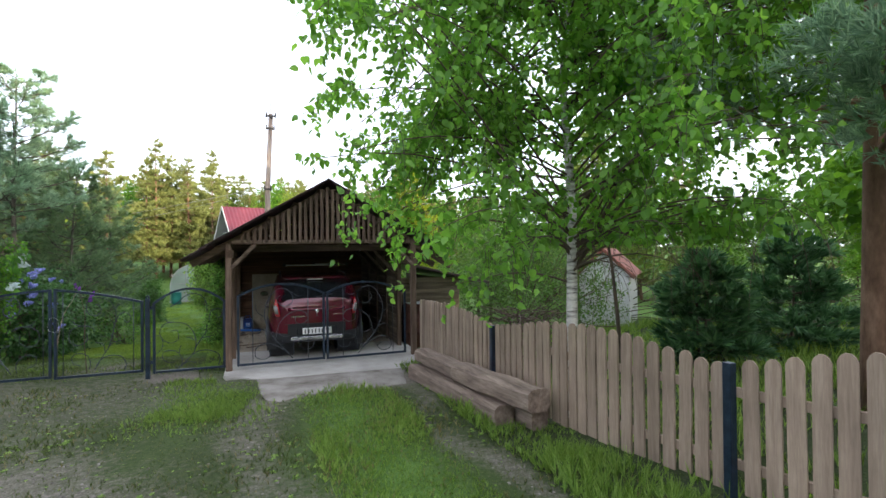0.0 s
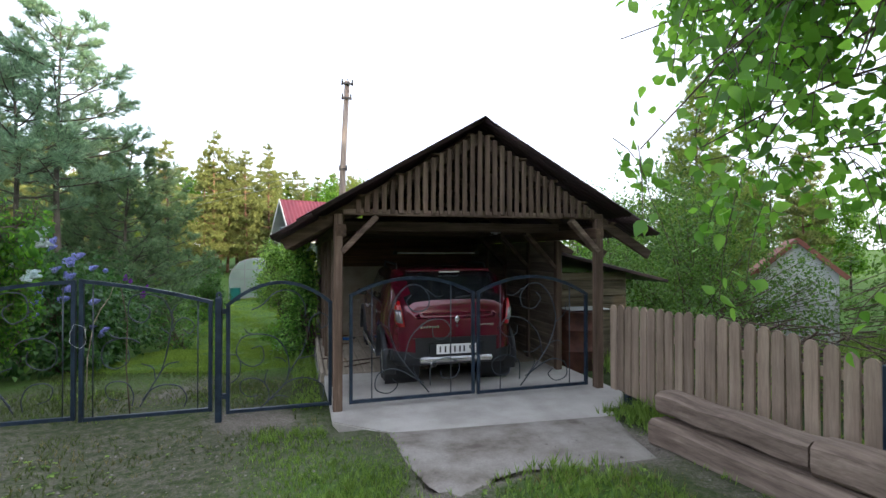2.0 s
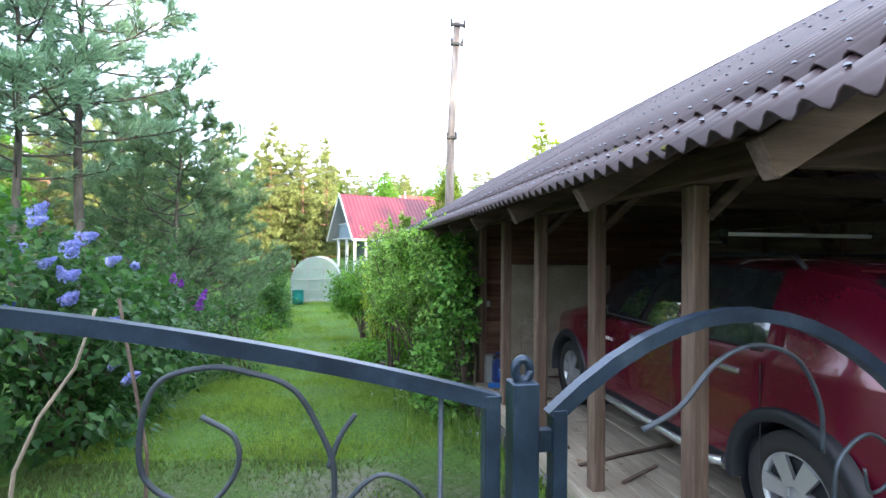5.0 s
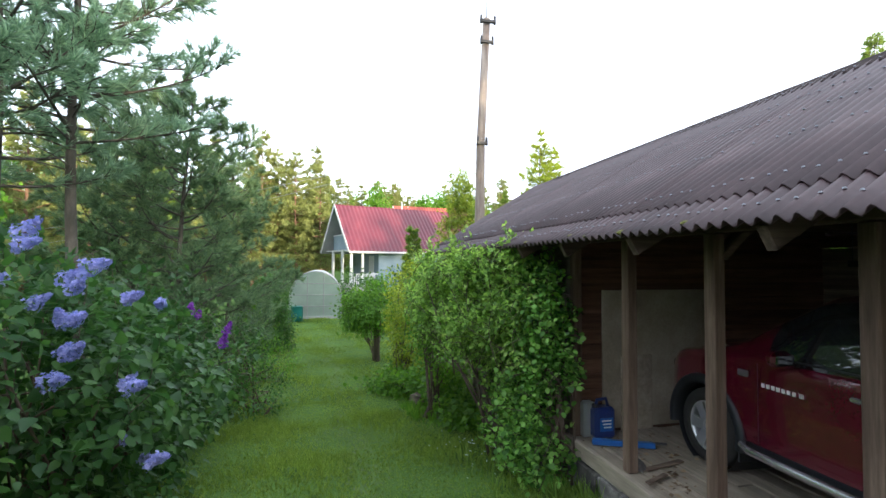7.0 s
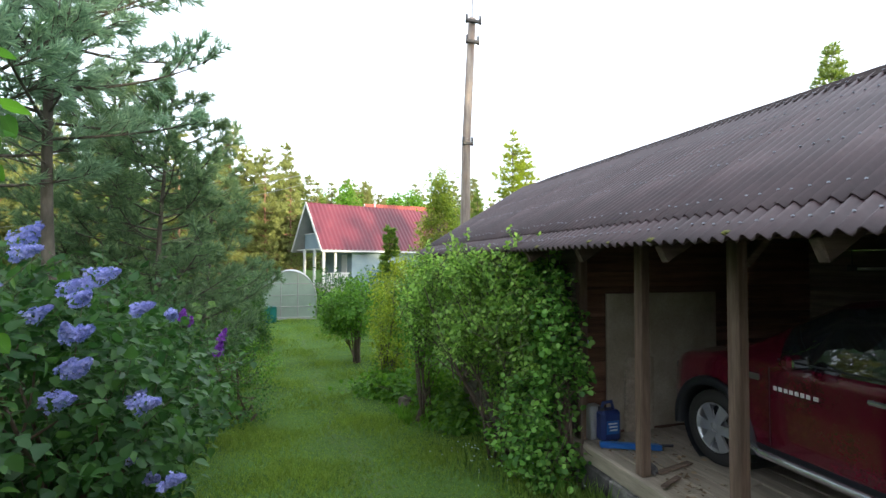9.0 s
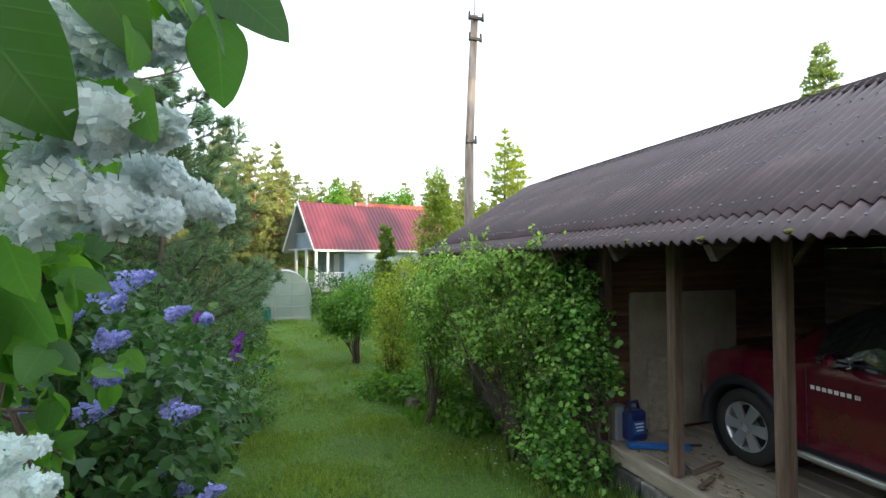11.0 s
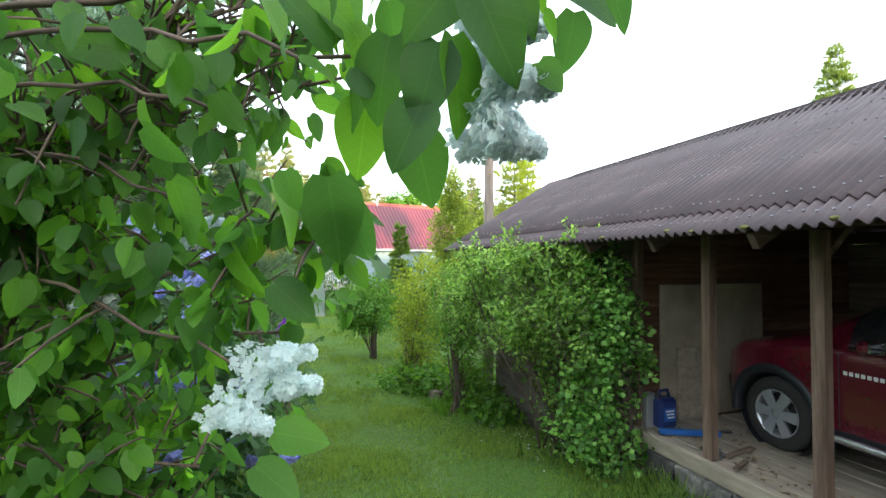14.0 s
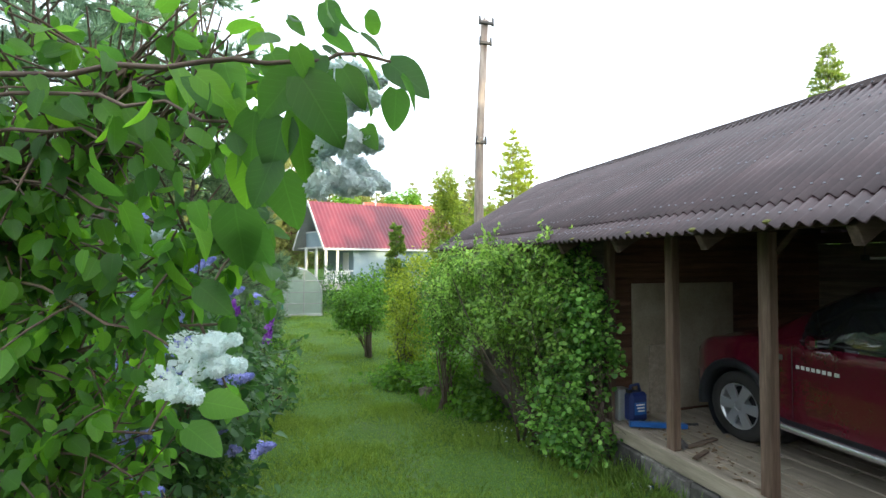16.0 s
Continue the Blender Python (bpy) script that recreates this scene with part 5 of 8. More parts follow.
    # wheels
    for a in AX.values():
        for sx in (-1, 1):
            W = Matrix.Translation((sx * 0.745, a, 0.305)) @ pose(0, 0, 0, 0, 90 * sx, 0)
            hub = put("wheel", lathe([(0.0, 0.075), (0.05, 0.075), (0.06, 0.05), (0.06, -0.05), (0.0, -0.05)], 16, W), M_ALLOY)
            put("tyre", lathe([(0.19, -0.085), (0.24, -0.098), (0.29, -0.088), (0.303, -0.06), (0.305, 0.0), (0.303, 0.06), (0.29, 0.09), (0.24, 0.1), (0.202, 0.09), (0.198, 0.06)], 40, W), M_RUBBER, hub, "black rubber tyre")
            put("rim", lathe([(0.2, 0.088), (0.188, 0.084), (0.18, 0.06), (0.175, -0.06)], 40, W), M_ALLOY, hub, "silver alloy rim")
            # black disc that closes the wheel behind its spokes
            put("brake_disc", lathe([(0.0, 0.0), (0.17, 0.0), (0.172, -0.02)], 24, W), M_PLASTIC, hub)
            for k in range(6):
                sp = prism([(-0.034, 0.04), (0.034, 0.04), (0.046, 0.185), (-0.046, 0.185)], 0, 0.022)
                m = W @ pose(0, 0, 0, 0, 0, k * 60) @ pose(0, 0, 0.072, 90, 0, 0) 
                bmesh.ops.transform(sp, matrix=m, verts=sp.verts[:])
                put("spoke", sp, M_ALLOY, hub)
            # flared black arch
            bm = bmesh.new()
            rows = []
            for t in np.linspace(-0.18, math.pi + 0.18, 26):
                row = []
                for r, dx in ((0.335, -0.10), (0.34, 0.008), (0.352, 0.022), (0.40, 0.018), (0.415, 0.0), (0.42, -0.03)):
                    row.append(bm.verts.new((sx * (0.872 + dx), a + r * math.cos(t), max(0.2, 0.31 + r * math.sin(t)))))
                rows.append(row)
            for r0, r1 in zip(rows, rows[1:]):
                for k in range(5):
                    bm.faces.new((r0[k], r0[k + 1], r1[k + 1], r1[k])).smooth = True
            put("wheel_arch", bm, M_PLASTIC)
            put("wheel_well", lathe([(0.345, -0.45), (0.345, -0.02)], 26, Matrix.Translation((sx * 0.86, a, 0.31)) @ pose(0, 0, 0, 0, 90 * sx, 0)), M_PLASTIC)
            put("mudflap", boxed((sx * 0.8 - 0.08, a - 0.37, 0.16), (sx * 0.8 + 0.08, a - 0.355, 0.42), 0.006), M_PLASTIC)
    # lamps wrap round the rear corners
    for sx in (-1, 1):
        for name, z0, z1, mat, lb in (("tail_lamp", 0.765, 1.07, M_REDLENS, "red tail lamp"), ("clear_lens", 0.81, 0.965, M_LENS, "clear silvery lamp lens")):
            bm = bmesh.new()
            rows = []
            for f in np.linspace(0, 1, 5):
                z = z0 + (z1 - z0) * f
                t = (z - 0.735) / 0.425
                w = 0.735 + 0.045 * math.sin(math.pi * min(1, t * 0.9)) - 0.085 * t ** 3
                row = []
                lens = name == "clear_lens"
                for a in ((0.04, 0.2, 0.38, 0.52 + 0.1 * f, 0.62 + 0.1 * f) if lens else (0.0, 0.3, 0.6, 0.85, 1.0)):
                    xi = 0.645 + 0.085 * max(0.0, min(1.0, t)) ** 1.3
                    x = xi + (w - xi) * math.sin(a * math.pi / 2) ** 0.8
                    y = 0.015 + 0.13 * max(0, t - 0.35) + 0.15 * (1 - math.cos(a * math.pi / 2)) * (1 - 0.35 * t)
                    row.append(bm.verts.new((sx * (x + (0.006 if lens else 0)), y - (0.006 if lens else 0), z)))
                rows.append(row)
            for r0, r1 in zip(rows, rows[1:]):
                for k in range(4):
                    bm.faces.new((r0[k], r0[k + 1], r1[k + 1], r1[k])).smooth = True
            bmesh.ops.recalc_face_normals(bm, faces=bm.faces[:])
            bmesh.ops.solidify(bm, geom=bm.faces[:], thickness=0.02)
            put(name, bm, mat, None, lb)
        # rails take black plastic so that they sink into the carport's shade
        put("roof_rail", rod([(sx * 0.64, 0.72, 1.41), (sx * 0.635, 0.8, 1.485), (sx * 0.63, 1.9, 1.495), (sx * 0.63, 2.0, 1.43)], 0.016), M_PLASTIC, None, "roof rail coloured black for the carport's shade")
        put("sill_bar", rod([(sx * 0.885, 1.02, 0.31), (sx * 0.9, 1.1, 0.285), (sx * 0.9, 2.72, 0.285), (sx * 0.885, 2.8, 0.31)], 0.028), M_CHROME, None, "silver side sill bar")
        for y in (1.0, 1.92):
            put("door_handle", boxed((sx * 0.885 - 0.014, y - 0.09, 0.83), (sx * 0.885 + 0.014, y + 0.09, 0.862), 0.01), M_CHROME, None, "silver door handle")
        for y in (0.78, 1.52, 2.66):
            put("door_seam", boxed((sx * 0.8735 - 0.002, y - 0.003, 0.36), (sx * 0.8735 + 0.002, y + 0.003, 0.92), 0), M_BLACK)
        mir = put("door_mirror", boxed((sx * 0.96 - 0.085, 2.36, 0.95), (sx * 0.96 + 0.085, 2.45, 1.05), 0.03), M_PAINT)
        put("mirror_glass", boxed((sx * 0.96 - 0.066, 2.354, 0.965), (sx * 0.96 + 0.066, 2.36, 1.035), 0.01), M_CARGLASS, mir)
        put("window_trim", boxed((sx * 0.838 - 0.006, 0.8, 0.972), (sx * 0.838 + 0.006, 2.62, 0.984), 0.002), M_BLACK)
        put("side_repeater", boxed((sx * 0.872 - 0.005, 2.74, 0.80), (sx * 0.872 + 0.005, 2.84, 0.85), 0.008), M_LENS)
        # side lettering as plain marks
        x = sx * 0.876
        for k in range(7):
            put("side_mark", boxed((x - 0.002, 2.36 + k * 0.04, 0.762), (x + 0.002, 2.386 + k * 0.04, 0.79), 0.0), M_PLATE, None, "white lettering mark")
        for k in range(3):
            put("side_mark", boxed((x - 0.002, 2.33 - k * 0.012, 0.762), (x + 0.002, 2.337 - k * 0.012, 0.79), 0.0), M_PLATE)
    # rear end
    put("tailgate_seam", boxed((-0.56, -0.006, 0.625), (0.56, 0.0, 0.632), 0), M_BLACK)
    put("plate_recess", boxed((-0.36, -0.006, 0.41), (0.36, 0.004, 0.568), 0.02), M_PLASTIC)
    pl = put("number_plate", boxed((-0.262, -0.022, 0.435), (0.262, -0.010, 0.551), 0.006), M_PLATE, None, "white number plate")
    for x, w in ((-0.215, 0.02), (-0.15, 0.022), (-0.09, 0.018), (-0.03, 0.022), (0.035, 0.02), (0.09, 0.02), (0.165, 0.016), (0.205, 0.016)):
        put("plate_mark", boxed((x - w / 2, -0.0245, 0.458 if x < 0.12 else 0.488), (x + w / 2, -0.0215, 0.528), 0), M_BLACK, pl)
    put("skid_plate", boxed((-0.47, -0.03, 0.335), (0.47, 0.08, 0.405), 0.02), M_CHROME, None, "silver rear skid plate")
    put("exhaust", lathe([(0.036, 0.0), (0.04, 0.0), (0.04, 0.14), (0.034, 0.14), (0.034, 0.0)], 18, Matrix.Translation((-0.30, -0.05, 0.325)) @ pose(0, 0, 0, -90, 0, 0)), M_CHROME, None, "chrome exhaust tip")
    put("badge", lathe([(0.0, 0.012), (0.045, 0.006), (0.05, 0.0)], 4, Matrix.Translation((0, -0.018, 0.845)) @ pose(0, 0, 0, 90, 0, 0) @ Matrix.Diagonal((0.75, 1.0, 1, 1))), M_CHROME, None, "silver badge")
    put("lock", lathe([(0.0, 0.006), (0.016, 0.004), (0.018, 0.0)], 12, Matrix.Translation((0, -0.018, 0.765)) @ pose(0, 0, 0, 90, 0, 0)), M_BLACK)
    for k in range(7):
        put("rear_mark", boxed((-0.46 + k * 0.035, -0.004, 0.745), (-0.437 + k * 0.035, 0.004, 0.768), 0), M_CHROME)
    for k in range(6):
        put("rear_mark", boxed((0.30 + k * 0.032, -0.004, 0.76), (0.322 + k * 0.032, 0.004, 0.78), 0), M_CHROME)
    put("tailgate_lip", boxed((-0.44, -0.012, 0.90), (0.44, 0.03, 0.925), 0.01), M_PAINT)
    put("wiper", rod([(0.0, 0.07, 1.09), (0.3, 0.10, 1.13)], 0.009), M_BLACK)
    put("spoiler", strut((-0.56, 0.44, 1.415), (0.56, 0.44, 1.415), 0.16, 0.035, 0.012), M_PAINT)
    put("brake_strip", boxed((-0.14, 0.352, 1.385), (0.14, 0.367, 1.40), 0.003), M_PLATE)
    # front end, towards the back wall
    for sx in (-1, 1):
        put("headlamp", boxed((sx * 0.57 - 0.12, 3.66, 0.63), (sx * 0.57 + 0.12, 3.84, 0.77), 0.05), M_LENS)
    put("grille", boxed((-0.32, 4.0, 0.46), (0.32, 4.03, 0.56), 0.01), M_BLACK)
    return c


car()

# ---- things in the carport ----
def tube_lamp(x0, x1, y, z, r=0.014):
    t = thing("tube_lamp", ((x0 + x1) / 2, y, z), "thin fluorescent tube lamp under the carport roof, switched off", "lamp", "tube lamps")
    part("tube", rod([(x0 + 0.03, y, z), (x1 - 0.03, y, z)], r, n=10), M_WHITE, t)
    for x in (x0, x1):
        part("cap", boxed((x - 0.03, y - 0.02, z - 0.02), (x + 0.03, y + 0.02, z + 0.03), 0.004), M_BLACK, t)
        part("hanger", rod([(x, y, z + 0.02), (x, y, 1.98)], 0.004, n=5), M_BLACK, t)


tube_lamp(0.42, 1.68, 12.58, 1.63)
tube_lamp(1.15, 1.60, 13.9, 1.62, 0.012)
lamp = thing("strip_lamp", (1.96, 12.5, 1.96), "old white strip light fixed under a tie beam", "lamp")
part("housing", boxed((1.90, 12.42, 1.93), (2.02, 12.75, 1.99), 0.01), M_WHITE, lamp)
part("tube", rod([(1.96, 12.45, 1.92), (1.96, 12.72, 1.92)], 0.013, n=8), M_WHITE, lamp)

tagged(obj("plywood_sheet", boxed((-0.2, BACK - 0.055, 0.02), (1.15, BACK - 0.03, 1.36), 0.003, pose(0, 0, 0, 0, 0, 0)), M_PLY), "grey-beige plywood sheet leaning on the board wall", "plywood", "leaning sheets")
tagged(obj("plywood_sheet", boxed((-0.02, BACK - 0.09, 0.0), (0.32, BACK - 0.065, 0.72), 0.003), M_DECK), "small brown plywood offcut leaning on the wall", "plywood", "leaning sheets")
tagged(obj("plywood_sheet", boxed((-0.48, 15.10, 0.0), (-0.36, 15.2, 0.32), 0.01), M_GALV), "pale plastic board standing in the corner", "board", "leaning sheets")
sw = thing("wall_switch", (-0.43, BACK - 0.03, 0.9), "white light switch on the board wall", "switch")
part("plate", boxed((-0.46, BACK - 0.035, 0.86), (-0.39, BACK - 0.012, 0.93), 0.005), M_WHITE, sw)
part("rocker", boxed((-0.445, BACK - 0.042, 0.875), (-0.405, BACK - 0.034, 0.915), 0.003), M_PLATE, sw)
can = thing("jerrycan", (-0.3, 15.05, 0.0), "dark blue plastic canister with a pale label", "canister")
part("body", boxed((-0.33, 14.85, 0.0), (-0.12, 15.0, 0.29), 0.03, None), M_BLUE, can)
part("handle", rod([(-0.3, 14.92, 0.28), (-0.28, 14.92, 0.35), (-0.19, 14.92, 0.36), (-0.17, 14.92, 0.29)], 0.016), M_BLUE, can)
part("label_patch", boxed((-0.29, 14.845, 0.08), (-0.16, 14.852, 0.2), 0.0), M_BLUE2, can)
for k in range(3):
    part("label_mark", boxed((-0.275 + k * 0.01, 14.842, 0.17 - 0.03 * k), (-0.18, 14.847, 0.183 - 0.03 * k), 0), M_PLATE, can)
part("cap", lathe([(0.0, 0.03), (0.028, 0.03), (0.03, 0.0)], 12, Matrix.Translation((-0.3, 14.92, 0.285))), M_BLACK, can)
for o in can.children:
    o.matrix_basis = Matrix.Translation((-0.08, 0.15, 0)) @ o.matrix_basis
jack = thing("floor_jack", (-0.1, 14.75, 0.0), "bright blue steel tool lying on the floor boards", "tool")
part("bar", strut((-0.5, 14.92, 0.035), (-0.02, 14.7, 0.035), 0.06, 0.05, 0.008), M_BLUE2, jack)
part("handle", rod([(-0.04, 14.71, 0.05), (0.06, 14.65, 0.06)], 0.012), M_BLACK, jack)
tagged(obj("cane", rod([(0.32, 14.72, 0.0), (0.33, 14.74, 0.2), (0.35, 14.72, 0.4)], 0.009), M_DECK), "thin pale stick standing on the floor", "stick")
bench = thing("storage_bin", (3.02, 11.98, 0.0), "rusty brown metal bin with an open lid", "bin")
part("body", lathe([(0.0, 0.0), (0.27, 0.0), (0.285, 0.02), (0.28, 0.3), (0.29, 0.31), (0.28, 0.32), (0.28, 0.6), (0.29, 0.61), (0.28, 0.62), (0.28, 0.86), (0.295, 0.87), (0.28, 0.88), (0.26, 0.84), (0.0, 0.8)], 28, Matrix.Translation((3.02, 11.98, -0.1))), surface("rusty_drum", [(0.3, (0.05, 0.022, 0.016)), (0.6, (0.12, 0.05, 0.035)), (0.8, (0.2, 0.1, 0.07))], 5.0, 0.7, 0.3), bench)
part("lid", boxed((2.85, 11.8, 0.79), (3.5, 12.2, 0.805), 0.006, None), M_GALV, bench)
for k, (x, y, L, w) in enumerate(((-0.45, 12.9, 0.9, 0.03), (-0.3, 12.6, 0.7, 0.025), (-0.38, 13.2, 0.5, 0.04), (0.0, 14.4, 0.4, 0.05), (-0.3, 14.2, 0.35, 0.04))):
    tagged(obj("lath", strut((x, y, 0.012 + 0.003 * k), (x + L * math.cos(k), y + L * 0.3 * math.sin(k + 1), 0.012 + 0.003 * k), w, 0.015, 0.002), M_BEAM_X), "dark scrap lath lying on the carport floor", "lath", "scrap laths")

# lean-to shed beside the carport
planked_wall("wall_leanto", "weathered grey-green board wall of the lean-to", wood("old_board", (0.05, 0.045, 0.03), (0.12, 0.10, 0.065), (0.2, 0.17, 0.115), "x", vary=0.3), (2.72, 12.32), (4.15, 12.32), -0.2, 1.32, 0.12, gap=0.016)
# side wall out of view, added to keep light out of the lean-to
planked_wall("wall_leanto_side", "weathered board side wall added to darken the lean-to", M_SHEDY, (4.15, 12.32), (4.15, 16.2), -0.5, 1.25, 0.15, normal=(1, 0, 0))
bm = bmesh.new()
structure(obj("leanto_roof", strut((2.62, 14.25, 1.68), (4.85, 14.25, 1.17), 4.2, 0.05, 0.006), M_ROOF), "dark low-pitched roof of the lean-to beside the carport", "roof")

# dry vine stalk caught on the garden gate
tagged(obj("dry_stalk", rod([(-2.95, 11.25, 0.1), (-2.92, 11.2, 0.6), (-2.83, 11.1, 0.95), (-2.77, 11.08, 1.08), (-2.69, 11.07, 1.2), (-2.64, 11.05, 1.34)], 0.006, 0.0035), M_DECK), "dry bent vine stalk leaning behind the gate", "stalk", "dry stalks")
tagged(obj("dry_stalk", rod([(-2.55, 11.2, 0.0), (-2.58, 11.18, 0.5), (-2.56, 11.15, 0.95), (-2.62, 11.12, 1.36)], 0.007, 0.004), M_TWIG), "dry brown stem standing behind the gate", "stalk", "dry stalks")
tagged(obj("garden_stake", rod([(-0.78, 15.0, -0.4), (-0.76, 15.08, 0.7)], 0.022, 0.02), M_POST), "weathered stake leaning under the creeper", "stake")

# white cord looped round the gate stiles
loop = [(-2.90, 0.91), (-2.86, 0.985), (-2.79, 0.955), (-2.772, 0.88), (-2.79, 0.79), (-2.84, 0.772), (-2.895, 0.83)]
tagged(obj("cord", rod([(x, FY + 0.02 + 0.01 * math.sin(0.5 * k), z) for k, (x, _, z) in enumerate(bend(*loop, loop[0]))], 0.0016, 0.0016, 6), M_WHITE), "white cord looped round the garden gate stiles", "cord")

# empty bottle thrown in the grass by the footing
bottle = thing("plastic_bottle", (-0.93, 14.41, -0.3), "empty clear plastic bottle lying in the grass", "bottle")
lie = Matrix.Translation((-0.93, 14.41, float(gz(-0.93, 14.41)) + 0.035)) @ pose(0, 0, 0, 90, 0, 68)
part("body", lathe([(0.0, 0.0), (0.028, 0.002), (0.032, 0.02), (0.032, 0.07), (0.029, 0.085), (0.032, 0.10), (0.032, 0.15), (0.012, 0.19), (0.012, 0.205)], 20, lie), M_BOTTLE, bottle, smooth=True)
part("cap", lathe([(0.014, 0.2), (0.014, 0.218), (0.0, 0.219)], 14, lie), M_BLUE2, bottle, "blue screw cap")

# old stones and blocks propping the edge of the floor
lot = np.random.default_rng(91)
y = 12.34
while y < 15.5:
    L = lot.uniform(0.17, 0.36)
    low = float(gz(-0.65, y)) - 0.06
    lean_ = pose(-0.625, y + L / 2, 0, lot.uniform(-2, 2), lot.uniform(-2, 2), lot.uniform(-3, 3))
    bm = boxed((-0.04, -L / 2 + 0.012, low), (0.04, L / 2, -0.10 - lot.uniform(0, 0.012)), 0.014, lean_)
    for v in bm.verts:
        v.co += Vector(lot.normal(size=3) * 0.006)
    part("block", bm, M_BLOCK, foot)
    y += L

# dry leaves and bark blown over the floor boards
lot = np.random.default_rng(92)
heaps = [(-0.36, 14.93, 0.13), (-0.28, 14.8, 0.12), (-0.2, 14.32, 0.14), (0.0, 14.55, 0.16), (-0.33, 14.0, 0.12), (0.1, 14.85, 0.2), (-0.4, 13.6, 0.15), (-0.3, 13.0, 0.2)]
at = np.vstack([np.column_stack([lot.normal(x, s, 26), lot.normal(yy, s * 1.2, 26), np.full(26, 0.012)]) for x, yy, s in heaps])
at = at[(at[:, 0] > -0.56) & (at[:, 1] < 15.3)]
litter = scatter("dry_leaves", OVAL, at, lot.normal(size=at.shape) * np.array((1, 1, 0.12)), np.array((0, 0, 1)) + lot.normal(size=at.shape) * 0.35, lot.uniform(0.02, 0.065, len(at)), L_LITTER)
tagged(litter, "dry brown leaves and bark scattered over floor boards", "leaf litter", kind="stuff")

# dark rag dropped by the post
bm = bmesh.new()
bmesh.ops.create_icosphere(bm, subdivisions=4, radius=1.0)
for v in bm.verts:
    c = v.co.copy()
    k = 1 + 0.22 * math.sin(5 * c.x + 2 * c.y) * math.sin(4 * c.y + 3 * c.z) + 0.10 * math.sin(11 * c.x - 7 * c.y + 5 * c.z)
    v.co = Vector((-0.40 + 0.05 * c.x * k, 14.42 + 0.11 * c.y * k, max(0.004, 0.012 + 0.05 * c.z * k)))
tagged(obj("rag", bm, M_RAG, True), "crumpled dark grey rag lying on the floor boards", "rag")


# ---- plants ----
def lumpy(d, seed):
    s = seed * 1.37
    return 1 + 0.20 * np.sin(3.1 * d[:, 0] + s) * np.sin(2.7 * d[:, 1] + 2 * s) + 0.17 * np.sin(5.3 * d[:, 2] + 4.1 * d[:, 0] + s) + 0.13 * np.sin(9 * d[:, 1] - 7 * d[:, 2] + s)


def blob_points(blobs, n, r, shell=0.62, seed=1, clump=1, loose=0.06):
    """Points over lumpy ellipsoids; with clump > 1 they gather in sprays with gaps between."""
    if clump > 1:
        p, o = blob_points(blobs, n // clump, r, shell, seed)
        p, o = np.repeat(p, clump, 0), np.repeat(o, clump, 0)
        return p + r.normal(size=p.shape) * loose, unit(o + r.normal(size=o.shape) * 0.5)
    w = np.array([(b[3] * b[4] * b[5]) ** 0.67 for b in blobs])
    which = r.choice(len(blobs), n, p=w / w.sum())
    B = np.array(blobs, float)[which]
    d = unit(r.normal(size=(n, 3)))
    q = shell + (1 - shell) * r.random(n) ** 0.6
    q = q * lumpy(d, seed + which % 7) * (1 + r.normal(size=n) * 0.07)
    p = B[:, :3] + d * B[:, 3:6] * q[:, None]
    return p, unit(d / B[:, 3:6])


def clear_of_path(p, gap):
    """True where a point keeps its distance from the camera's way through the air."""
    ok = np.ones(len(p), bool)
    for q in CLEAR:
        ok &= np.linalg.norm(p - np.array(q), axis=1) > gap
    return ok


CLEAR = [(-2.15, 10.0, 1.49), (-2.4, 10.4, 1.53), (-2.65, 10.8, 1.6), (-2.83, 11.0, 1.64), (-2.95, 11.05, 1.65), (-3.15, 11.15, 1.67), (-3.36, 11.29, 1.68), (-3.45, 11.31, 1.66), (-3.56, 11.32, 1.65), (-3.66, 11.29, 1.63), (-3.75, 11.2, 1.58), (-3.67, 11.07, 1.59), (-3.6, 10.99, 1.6)]


